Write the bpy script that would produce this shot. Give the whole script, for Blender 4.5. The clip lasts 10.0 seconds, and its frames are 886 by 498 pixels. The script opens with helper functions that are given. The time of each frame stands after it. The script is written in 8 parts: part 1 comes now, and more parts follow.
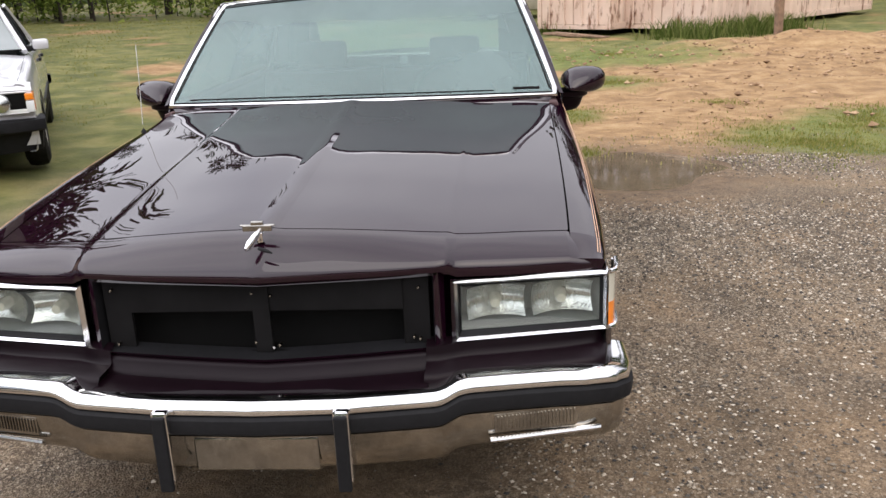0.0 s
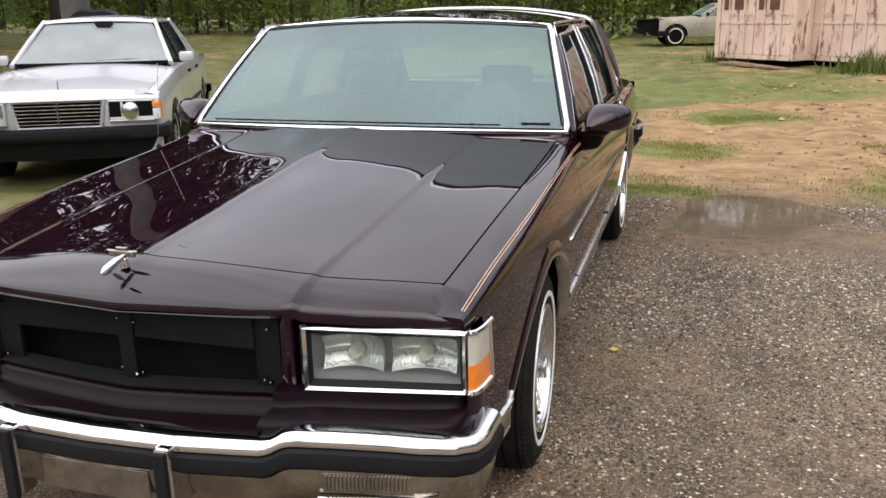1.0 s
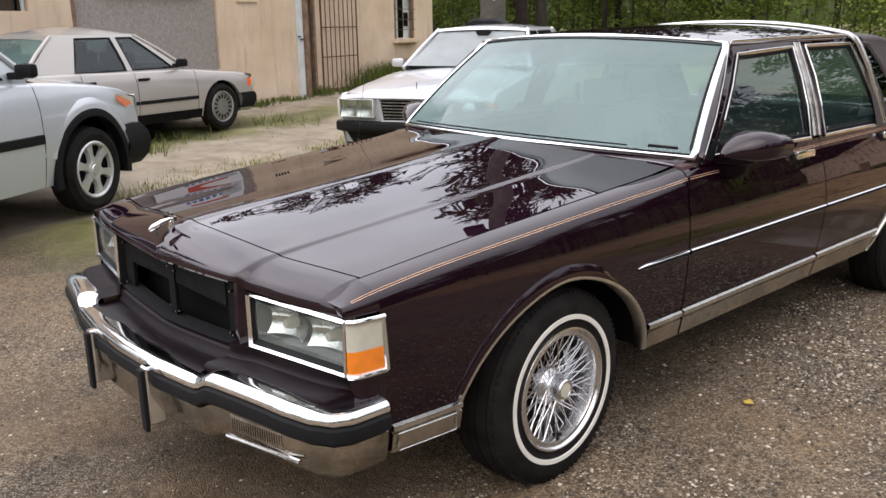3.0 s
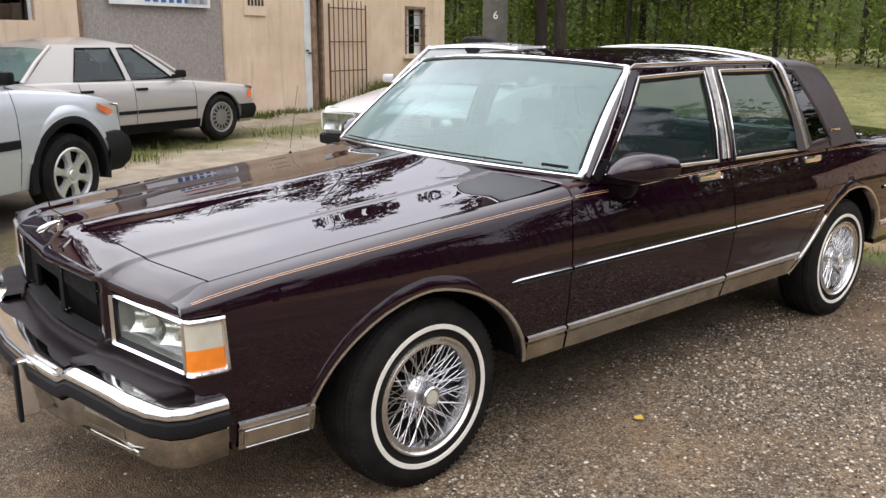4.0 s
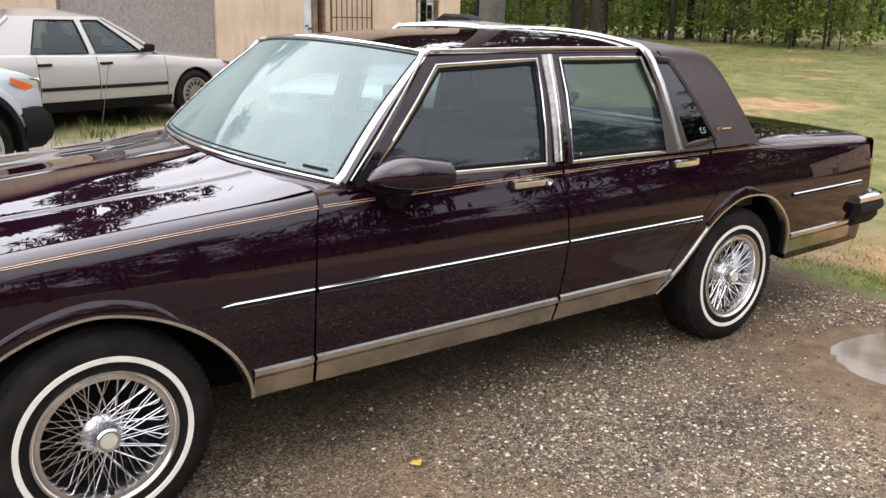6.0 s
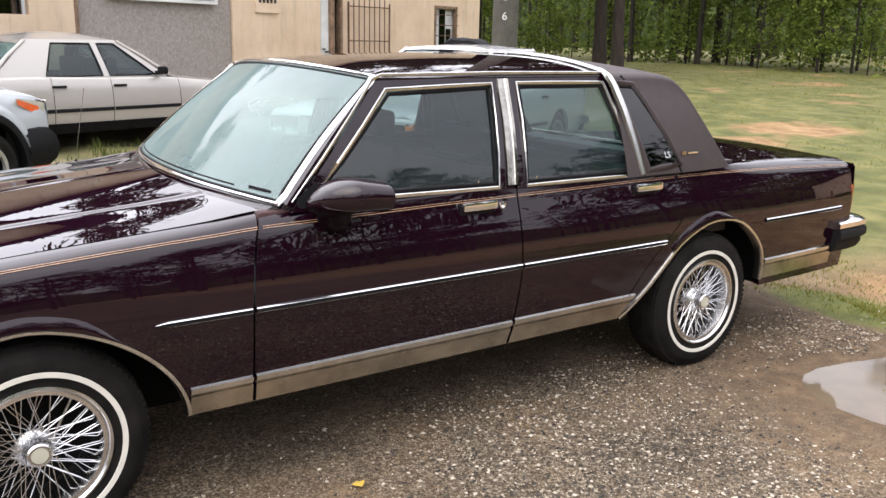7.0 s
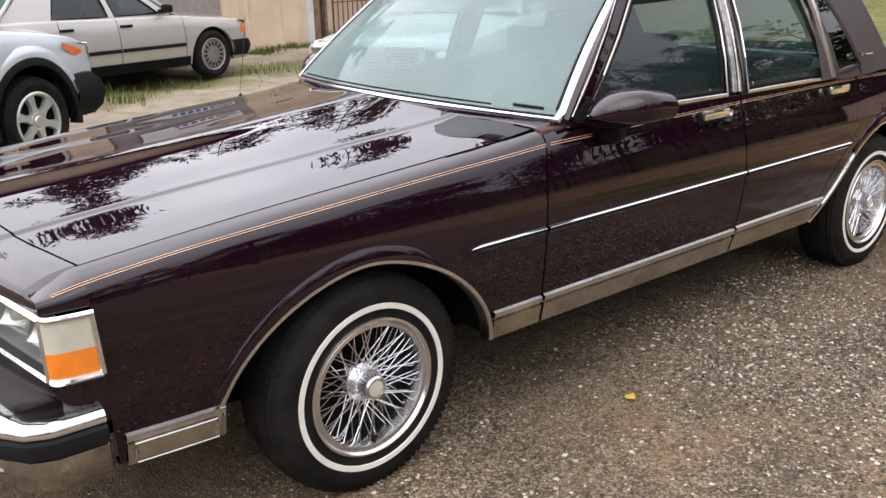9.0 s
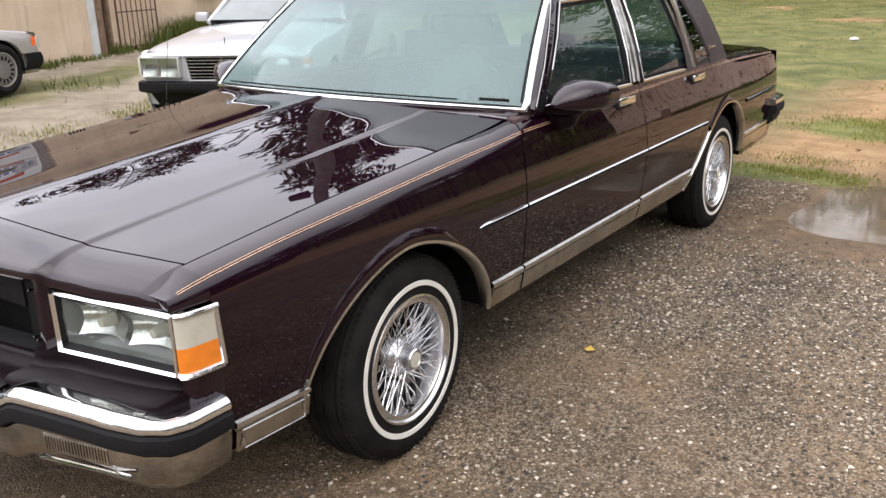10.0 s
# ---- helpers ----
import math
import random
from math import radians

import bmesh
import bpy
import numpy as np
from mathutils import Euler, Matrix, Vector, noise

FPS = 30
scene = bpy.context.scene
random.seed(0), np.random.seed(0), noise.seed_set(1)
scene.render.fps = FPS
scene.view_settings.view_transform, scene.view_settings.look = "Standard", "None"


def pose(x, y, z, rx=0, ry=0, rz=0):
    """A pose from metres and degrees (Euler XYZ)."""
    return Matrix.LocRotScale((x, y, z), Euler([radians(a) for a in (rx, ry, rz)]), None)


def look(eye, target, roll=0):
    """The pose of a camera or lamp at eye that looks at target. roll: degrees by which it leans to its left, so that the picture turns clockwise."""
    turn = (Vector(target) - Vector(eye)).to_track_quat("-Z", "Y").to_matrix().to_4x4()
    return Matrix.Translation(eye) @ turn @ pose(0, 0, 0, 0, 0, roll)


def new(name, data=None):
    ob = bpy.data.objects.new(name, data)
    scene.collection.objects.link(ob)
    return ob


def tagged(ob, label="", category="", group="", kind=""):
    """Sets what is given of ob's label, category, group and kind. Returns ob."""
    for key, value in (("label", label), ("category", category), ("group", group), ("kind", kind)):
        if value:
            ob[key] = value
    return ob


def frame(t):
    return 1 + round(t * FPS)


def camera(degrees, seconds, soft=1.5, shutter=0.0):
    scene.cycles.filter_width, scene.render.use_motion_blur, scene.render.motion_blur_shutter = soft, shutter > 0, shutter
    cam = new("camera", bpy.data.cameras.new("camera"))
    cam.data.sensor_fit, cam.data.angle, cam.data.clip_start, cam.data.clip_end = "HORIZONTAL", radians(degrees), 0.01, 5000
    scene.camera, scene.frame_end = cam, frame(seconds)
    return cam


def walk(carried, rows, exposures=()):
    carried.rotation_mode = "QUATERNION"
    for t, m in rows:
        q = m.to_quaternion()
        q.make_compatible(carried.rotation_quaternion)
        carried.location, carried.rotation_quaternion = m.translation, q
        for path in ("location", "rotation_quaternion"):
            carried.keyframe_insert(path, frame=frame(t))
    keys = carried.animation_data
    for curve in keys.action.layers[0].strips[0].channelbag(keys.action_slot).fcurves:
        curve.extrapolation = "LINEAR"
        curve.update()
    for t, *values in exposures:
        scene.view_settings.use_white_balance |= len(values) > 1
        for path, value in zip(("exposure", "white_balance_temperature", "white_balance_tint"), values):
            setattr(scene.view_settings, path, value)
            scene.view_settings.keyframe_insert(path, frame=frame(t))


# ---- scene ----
# camera and its walk
cam = camera(55.6, 10.0)
PATH = [
    (0, (0.589, -2.786, 1.443), (0.451, -0.884, 0.84), -2.4),
    (0.5, (0.946, -2.629, 1.437), (0.598, -0.734, 0.9), -1.0),
    (1, (1.318, -2.517, 1.452), (0.759, -0.676, 0.905), -1.0),
    (1.5, (1.689, -2.345, 1.494), (0.922, -0.582, 0.944), -1.8),
    (2, (1.962, -2.062, 1.483), (1.068, -0.362, 0.929), -1.1),
    (2.5, (2.237, -1.973, 1.477), (0.91, -0.579, 0.934), -2.0),
    (2.7, (2.341, -1.976, 1.474), (0.937, -0.661, 0.929), -1.7),
    (3.8, (2.888, -1.74, 1.481), (1.42, -0.458, 1.032), 0.5),
    (4, (2.929, -1.647, 1.486), (1.443, -0.398, 1.003), 0.3),
    (4.5, (2.985, -1.358, 1.491), (1.451, -0.193, 0.952), -0.2),
    (5, (3.148, -1.055, 1.492), (1.579, 0.063, 0.954), 0.8),
    (5.5, (3.212, -0.77, 1.5), (1.643, 0.343, 0.951), 1.1),
    (6, (3.198, -0.504, 1.509), (1.645, 0.637, 0.974), 1.2),
    (6.2, (3.236, -0.387, 1.51), (1.675, 0.751, 0.995), 1.2),
    (7.3, (3.393, -0.27, 1.522), (1.777, 0.803, 1.034), 1.5),
    (7.5, (3.364, -0.422, 1.511), (1.738, 0.631, 1.011), 1.4),
    (8, (3.229, -0.746, 1.501), (1.567, 0.239, 0.984), 0.5),
    (8.5, (2.977, -0.895, 1.452), (1.336, 0.088, 0.868), 0.2),
    (9, (2.701, -1.159, 1.449), (1.214, 0.018, 0.815), -1.2),
    (9.5, (2.519, -1.52, 1.457), (1.243, -0.121, 0.812), -1.2),
    (10, (2.362, -1.864, 1.472), (1.256, -0.322, 0.841), -1.4),
]
walk(cam, [(t, look(eye, target, roll)) for t, eye, target, roll in PATH],
     exposures=[(0, 0.24), (1.0, 0.14), (2.0, 0.12), (4.0, 0.38), (5.5, 0.58), (7.5, 0.66), (8.5, 0.50), (10.0, 0.40)])


# ---------------------------------------------------------------- light
world = bpy.data.worlds.new("overcast_sky")
scene.world = world
world.use_nodes = True
wn, wl = world.node_tree.nodes, world.node_tree.links
wn.clear()
w_out = wn.new("ShaderNodeOutputWorld")
w_bg = wn.new("ShaderNodeBackground")
w_sky = wn.new("ShaderNodeTexSky")
w_sky.sky_type = "NISHITA"
w_sky.sun_disc = False
SUN_EL, SUN_ROT = 52.0, 150.0
w_sky.sun_elevation, w_sky.sun_rotation = radians(SUN_EL), radians(SUN_ROT)
w_sky.air_density, w_sky.dust_density, w_sky.ozone_density = 1.0, 4.0, 1.0
w_co = wn.new("ShaderNodeTexCoord")
w_map = wn.new("ShaderNodeMapping")
w_map.inputs["Scale"].default_value = (1.0, 1.0, 2.2)
w_no = wn.new("ShaderNodeTexNoise")
w_no.inputs["Scale"].default_value, w_no.inputs["Detail"].default_value = 2.2, 5.0
w_ramp = wn.new("ShaderNodeValToRGB")
w_ramp.color_ramp.elements[0].position, w_ramp.color_ramp.elements[0].color = 0.32, (6.9, 6.8, 7.4, 1)
w_ramp.color_ramp.elements[1].position, w_ramp.color_ramp.elements[1].color = 0.72, (10.1, 9.85, 10.1, 1)
w_mix = wn.new("ShaderNodeMix")
w_mix.data_type = "RGBA"
w_mix.inputs["Factor"].default_value = 0.82
wl.new(w_co.outputs["Generated"], w_map.inputs["Vector"])
wl.new(w_map.outputs["Vector"], w_no.inputs["Vector"])
wl.new(w_no.outputs["Fac"], w_ramp.inputs["Fac"])
wl.new(w_sky.outputs["Color"], w_mix.inputs["A"])
wl.new(w_ramp.outputs["Color"], w_mix.inputs["B"])
w_sep = wn.new("ShaderNodeSeparateXYZ")
w_up = wn.new("ShaderNodeMapRange")
w_up.inputs["From Min"].default_value, w_up.inputs["From Max"].default_value = 0.0, 0.95
w_up.inputs["To Min"].default_value, w_up.inputs["To Max"].default_value = 1.05, 2.3
w_mul = wn.new("ShaderNodeVectorMath")
w_mul.operation = "SCALE"
wl.new(w_co.outputs["Generated"], w_sep.inputs[0])
wl.new(w_sep.outputs[2], w_up.inputs["Value"])
wl.new(w_mix.outputs["Result"], w_mul.inputs[0])
# the cloud is thinner and brighter over the building side
w_dot = wn.new("ShaderNodeVectorMath")
w_dot.operation = "DOT_PRODUCT"
w_dot.inputs[1].default_value = (-0.97, -0.22, 0.0)
wl.new(w_co.outputs["Generated"], w_dot.inputs[0])
w_side = wn.new("ShaderNodeMapRange")
w_side.inputs["From Min"].default_value, w_side.inputs["From Max"].default_value = -0.1, 1.0
w_side.inputs["To Min"].default_value, w_side.inputs["To Max"].default_value = 1.0, 2.25
w_side.interpolation_type = "SMOOTHSTEP"
w_both = wn.new("ShaderNodeMath")
w_both.operation = "MULTIPLY"
wl.new(w_dot.outputs["Value"], w_side.inputs["Value"])
wl.new(w_side.outputs[0], w_both.inputs[0])
wl.new(w_up.outputs[0], w_both.inputs[1])
wl.new(w_both.outputs[0], w_mul.inputs["Scale"])
wl.new(w_mul.outputs[0], w_bg.inputs["Color"])
w_bg.inputs["Strength"].default_value = 0.105
wl.new(w_bg.outputs["Background"], w_out.inputs["Surface"])

sun_data = bpy.data.lights.new("sun", "SUN")
sun_data.energy, sun_data.angle, sun_data.color = 0.9, radians(60), (1.0, 0.96, 0.9)
sun = new("sun", sun_data)
sun.matrix_world = look((0, 0, 0), (-math.sin(radians(SUN_ROT)) * math.cos(radians(SUN_EL)), -math.cos(radians(SUN_ROT)) * math.cos(radians(SUN_EL)), -math.sin(radians(SUN_EL))))


# ---------------------------------------------------------------- materials
class Nodes:
    """A small wrapper to write a node material in few lines."""

    def __init__(self, name):
        self.mat = bpy.data.materials.new(name)
        self.mat.use_nodes = True
        self.t = self.mat.node_tree
        self.n = self.t.nodes
        self.b = self.n["Principled BSDF"]
        self.out = self.n["Material Output"]
        self.co = self.n.new("ShaderNodeTexCoord").outputs["Object"]

    def link(self, a, b):
        self.t.links.new(a, b)

    def world_co(self):
        return self.n.new("ShaderNodeNewGeometry").outputs["Position"]

    def noise(self, scale, detail=4.0, rough=0.55, co=None, stretch=None):
        x = self.n.new("ShaderNodeTexNoise")
        x.inputs["Scale"].default_value, x.inputs["Detail"].default_value, x.inputs["Roughness"].default_value = scale, detail, rough
        co = co or self.co
        if stretch:
            m = self.n.new("ShaderNodeMapping")
            m.inputs["Scale"].default_value = stretch
            self.link(co, m.inputs["Vector"])
            co = m.outputs["Vector"]
        self.link(co, x.inputs["Vector"])
        return x.outputs["Fac"]

    def voronoi(self, scale, co=None, feature="F1", out="Distance"):
        x = self.n.new("ShaderNodeTexVoronoi")
        x.feature = feature
        x.inputs["Scale"].default_value = scale
        self.link(co or self.co, x.inputs["Vector"])
        return x.outputs[out]

    def ramp(self, fac, *stops):
        r = self.n.new("ShaderNodeValToRGB")
        e = r.color_ramp.elements
        while len(e) < len(stops):
            e.new(0.5)
        for i, (p, c) in enumerate(stops):
            e[i].position = p
            e[i].color = (*c, 1) if len(c) == 3 else c
        self.link(fac, r.inputs["Fac"])
        return r.outputs["Color"]

    def mix(self, fac, a, b, mode="MIX"):
        m = self.n.new("ShaderNodeMix")
        m.data_type, m.blend_type = "RGBA", mode
        for sock, v in (("Factor", fac), ("A", a), ("B", b)):
            s = m.inputs[sock] if sock == "Factor" else [i for i in m.inputs if i.name == sock and i.type == "RGBA"][0]
            if isinstance(v, (int, float)):
                s.default_value = v
            elif isinstance(v, tuple):
                s.default_value = (*v, 1)
            else:
                self.link(v, s)
        return [o for o in m.outputs if o.type == "RGBA"][0]

    def math(self, op, a, b=0.0, c=0.0, clamp=False):
        m = self.n.new("ShaderNodeMath")
        m.operation, m.use_clamp = op, clamp
        for s, v in zip(m.inputs, (a, b, c)):
            if isinstance(v, (int, float)):
                s.default_value = v
            else:
                self.link(v, s)
        return m.outputs[0]

    def bump(self, height, strength=0.3, dist=0.01, normal=None):
        b = self.n.new("ShaderNodeBump")
        b.inputs["Strength"].default_value, b.inputs["Distance"].default_value = strength, dist
        self.link(height, b.inputs["Height"])
        if normal:
            self.link(normal, b.inputs["Normal"])
        return b.outputs["Normal"]

    def set(self, **kw):
        for k, v in kw.items():
            s = self.b.inputs[k.replace("_", " ").replace("IOR level", "IOR Level")]
            if isinstance(v, (int, float)):
                s.default_value = v
            elif isinstance(v, tuple):
                s.default_value = (*v, 1)
            else:
                self.link(v, s)
        return self


def simple(name, colour, rough=0.5, metal=0.0, var=0.12, scale=6.0, bump=0.0, bump_scale=200.0, coat=0.0, coat_rough=0.03, spec=0.5):
    """A plain finish with slight mottling, grain and relief."""
    k = Nodes(name)
    dark = tuple(c * (1 - var) for c in colour)
    lite = tuple(min(1, c * (1 + var)) for c in colour)
    k.set(Base_Color=k.ramp(k.noise(scale, 6.0), (0.3, dark), (0.7, lite)), Metallic=metal, Specular_IOR_Level=spec)
    k.set(Roughness=k.math("MULTIPLY_ADD", k.noise(scale * 3.1, 3.0), rough * 0.3, rough * 0.85, clamp=True))
    if bump:
        k.set(Normal=k.bump(k.noise(bump_scale, 3.0), bump, 0.002))
    if coat:
        k.set(Coat_Weight=coat, Coat_Roughness=coat_rough)
    return k.mat


def car_paint(name, colour, flake=0.25, metal=0.35, rough=0.32, dust=0.0, coat_ior=1.55, spec=0.5):
    k = Nodes(name)
    n = k.noise(900.0, 2.0)
    c = k.ramp(n, (0.35, tuple(v * (1 - flake) for v in colour)), (0.7, tuple(v * (1 + flake) for v in colour)))
    if dust:
        c = k.mix(k.ramp(k.noise(2.3, 8.0, 0.65), (0.42, (0, 0, 0)), (0.8, (dust, dust, dust))), c, (0.34, 0.31, 0.26))
    k.set(Base_Color=c, Metallic=metal, Roughness=rough, Coat_Weight=1.0, Coat_IOR=coat_ior, Specular_IOR_Level=spec)
    k.set(Coat_Roughness=k.math("MULTIPLY_ADD", k.noise(5.0, 5.0), 0.018, 0.004 + dust * 0.25))
    wave = k.noise(7.0, 2.0)
    k.set(Coat_Normal=k.bump(wave, 0.010, 0.01))
    return k.mat


def chrome_mat(name, colour=(0.86, 0.86, 0.87), rough=0.07, dirt=0.0, dent=0.06):
    k = Nodes(name)
    r = k.math("MULTIPLY_ADD", k.noise(18.0, 5.0), 0.12, rough * 0.6)
    c = k.ramp(k.noise(7.0, 6.0, 0.7), (0.35, tuple(v * (0.9 - dirt) for v in colour)), (0.65, colour))
    k.set(Base_Color=c, Metallic=1.0, Roughness=r, Normal=k.bump(k.noise(4.0 if dent < 0.1 else 16.0, 3.0), dent, 0.01))
    return k.mat


def pane_glass(name, tint, ior=1.5, rough=0.0, film=0.0, haze=(0.60, 0.76, 0.76), gain=1.3, band=None, gloss=1.0):
    """Thin glass: what lies behind shows through the tint, and the surface mirrors by Fresnel."""
    k = Nodes(name)
    k.n.remove(k.b)
    tr = k.n.new("ShaderNodeBsdfTransparent")
    tr.inputs["Color"].default_value = (*tint, 1)
    if band:
        # a darker tinted strip along the top edge
        sp = k.n.new("ShaderNodeSeparateXYZ")
        k.link(k.world_co(), sp.inputs[0])
        k.link(k.mix(k.math("MULTIPLY_ADD", sp.outputs[2], 1 / (band[1] - band[0]), -band[0] / (band[1] - band[0]), clamp=True), tint, band[2]), tr.inputs["Color"])
    gl = k.n.new("ShaderNodeBsdfGlossy")
    gl.inputs["Roughness"].default_value = rough
    gl.inputs["Color"].default_value = (gloss, gloss, gloss, 1)
    fr = k.n.new("ShaderNodeLayerWeight")
    fr.inputs["Blend"].default_value = 0.5
    f0 = ((ior - 1) / (ior + 1)) ** 2
    face = k.math("MULTIPLY_ADD", k.math("POWER", fr.outputs["Facing"], 4.5), 1 - f0, f0)
    mx = k.n.new("ShaderNodeMixShader")
    k.link(k.math("MULTIPLY", face, gain, clamp=True), mx.inputs[0])
    k.link(tr.outputs[0], mx.inputs[1])
    k.link(gl.outputs[0], mx.inputs[2])
    last = mx.outputs[0]
    if film:
        # diffuse film: dust, and a painted stand-in for the pale sky sheen
        df = k.n.new("ShaderNodeBsdfDiffuse")
        df.inputs["Color"].default_value = (*haze, 1)
        m2 = k.n.new("ShaderNodeMixShader")
        k.link(k.math("MULTIPLY_ADD", k.noise(1.5, 5.0), film, film * 0.5), m2.inputs[0])
        k.link(last, m2.inputs[1])
        k.link(df.outputs[0], m2.inputs[2])
        last = m2.outputs[0]
    k.link(last, k.out.inputs["Surface"])
    return k.mat


PAINT = car_paint("maroon_brown_paint", (0.0095, 0.0020, 0.0062), 0.35, 0.0, 0.5, 0.0, 1.52, 0.0)
CHROME = chrome_mat("chrome")
# mottling: wear, plus the lower bumper's dark ground reflections put into colour
CHROME_MOTTLED = chrome_mat("mottled_worn_chrome", (0.52, 0.50, 0.46), 0.12, 0.42, 0.16)
BRUSHED = chrome_mat("dull_bright_trim", (0.55, 0.52, 0.46), 0.3, 0.3)
SATIN = simple("satin_maroon_urethane", (0.0052, 0.0020, 0.0036), 0.36, 0, 0.15, 8, spec=0.12)
RUBBER = simple("black_rubber", (0.006, 0.006, 0.007), 0.75, 0, 0.2, 20, 0.25, 300, spec=0.25)
PLASTIC = simple("black_plastic", (0.007, 0.007, 0.008), 0.65, 0, 0.25, 14, 0.15, 500, spec=0.18)
GREY_PLASTIC = simple("dark_grey_plastic", (0.0065, 0.0062, 0.0065), 0.7, 0, 0.35, 9, 0.2, 300, spec=0.09)
# near-black stands in for shade in wells, cavities, openings and behind spokes
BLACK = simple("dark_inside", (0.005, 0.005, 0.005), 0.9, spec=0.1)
TYRE = simple("tyre_rubber", (0.0095, 0.0088, 0.0082), 0.8, 0, 0.6, 9, 0.4, 160, spec=0.18)
WHITEWALL = simple("whitewall_rubber", (0.72, 0.70, 0.64), 0.55, 0, 0.07, 20)
VINYL = simple("brown_vinyl_roof", (0.038, 0.028, 0.029), 0.62, 0, 0.10, 8, 0.5, 420)
GOLD = simple("gold_pinstripe", (0.58, 0.36, 0.23), 0.4)
AMBER = simple("amber_lens", (0.80, 0.22, 0.015), 0.18, 0, 0.1, 30, 0.15, 180, 1.0)
CLEAR_LENS = simple("milky_clear_lens", (0.52, 0.50, 0.42), 0.2, 0, 0.1, 20, 0.1, 150, 1.0)
RED_LENS = simple("red_lens", (0.35, 0.015, 0.01), 0.2, 0, 0.1, 30, 0.1, 150, 1.0)
_r = Nodes("lamp_reflector")
_r.set(Base_Color=(0.62, 0.63, 0.62), Metallic=1.0, Roughness=0.16, Normal=_r.bump(_r.noise(1.0, 3.0, 0.6, None, (150.0, 150.0, 14.0)), 0.5, 0.004))
REFLECTOR = _r.mat
DARK_TRIM = chrome_mat("dark_dull_metal", (0.16, 0.14, 0.11), 0.35, 0.4)
BRUSHED_BRIGHT = chrome_mat("dulled_bright_trim", (0.74, 0.735, 0.72), 0.27, 0.2)
RIM_METAL = chrome_mat("dulled_rim_chrome", (0.82, 0.825, 0.84), 0.26, 0.15)
LAMP_DARK = simple("grey_lamp_housing", (0.13, 0.145, 0.135), 0.3, 0.3)
LAMP_SHELL = simple("pale_lamp_shell", (0.55, 0.56, 0.54), 0.35)
GLASS = pane_glass("windscreen_glass", (0.74, 0.92, 0.90), 1.55, 0.0, 0.28, (0.28, 0.42, 0.41), 2.4, None, 0.30)
BAND_GLASS = pane_glass("windscreen_glass_with_tint_strip", (0.74, 0.92, 0.90), 1.55, 0.0, 0.36, (0.315, 0.425, 0.42), 2.25, (1.28, 1.345, (0.30, 0.30, 0.42)), 0.30)
PALE_GLASS = pane_glass("dusty_windscreen", (0.75, 0.85, 0.83), 1.5, 0.02, 0.34, (0.62, 0.68, 0.69), 2.0, None, 0.4)
SIDE_GLASS = pane_glass("tinted_side_glass", (0.50, 0.61, 0.60), 1.55, 0.0, 0.12, (0.062, 0.122, 0.132), 2.8, None, 0.42)
DARK_GLASS = pane_glass("dark_glass", (0.10, 0.12, 0.12), 1.55)
LENS_GLASS = pane_glass("lamp_glass", (0.84, 0.87, 0.84), 1.45, 0.08, 0.10, (0.42, 0.45, 0.42), 1.0)
SEAT = simple("maroon_cloth", (0.060, 0.030, 0.030), 0.9, 0, 0.25, 40, 0.4, 200)
DASH = simple("dash_vinyl", (0.050, 0.045, 0.045), 0.6, 0, 0.2, 10, 0.3, 300)
HEADLINER = simple("headliner", (0.22, 0.19, 0.17), 0.9, 0, 0.1, 10)
SILVER = car_paint("silver_paint", (0.43, 0.41, 0.385), 0.10, 0.35, 0.40, 0.10)
SILVER_BLUE = car_paint("silver_blue_paint", (0.56, 0.60, 0.64), 0.10, 0.35, 0.38, 0.06)
WHITE_SILVER = car_paint("pale_silver_paint", (0.54, 0.54, 0.565), 0.10, 0.25, 0.42, 0.12)
OLD_PAINT = simple("faded_grey_paint", (0.30, 0.275, 0.215), 0.55, 0.1, 0.25, 3)


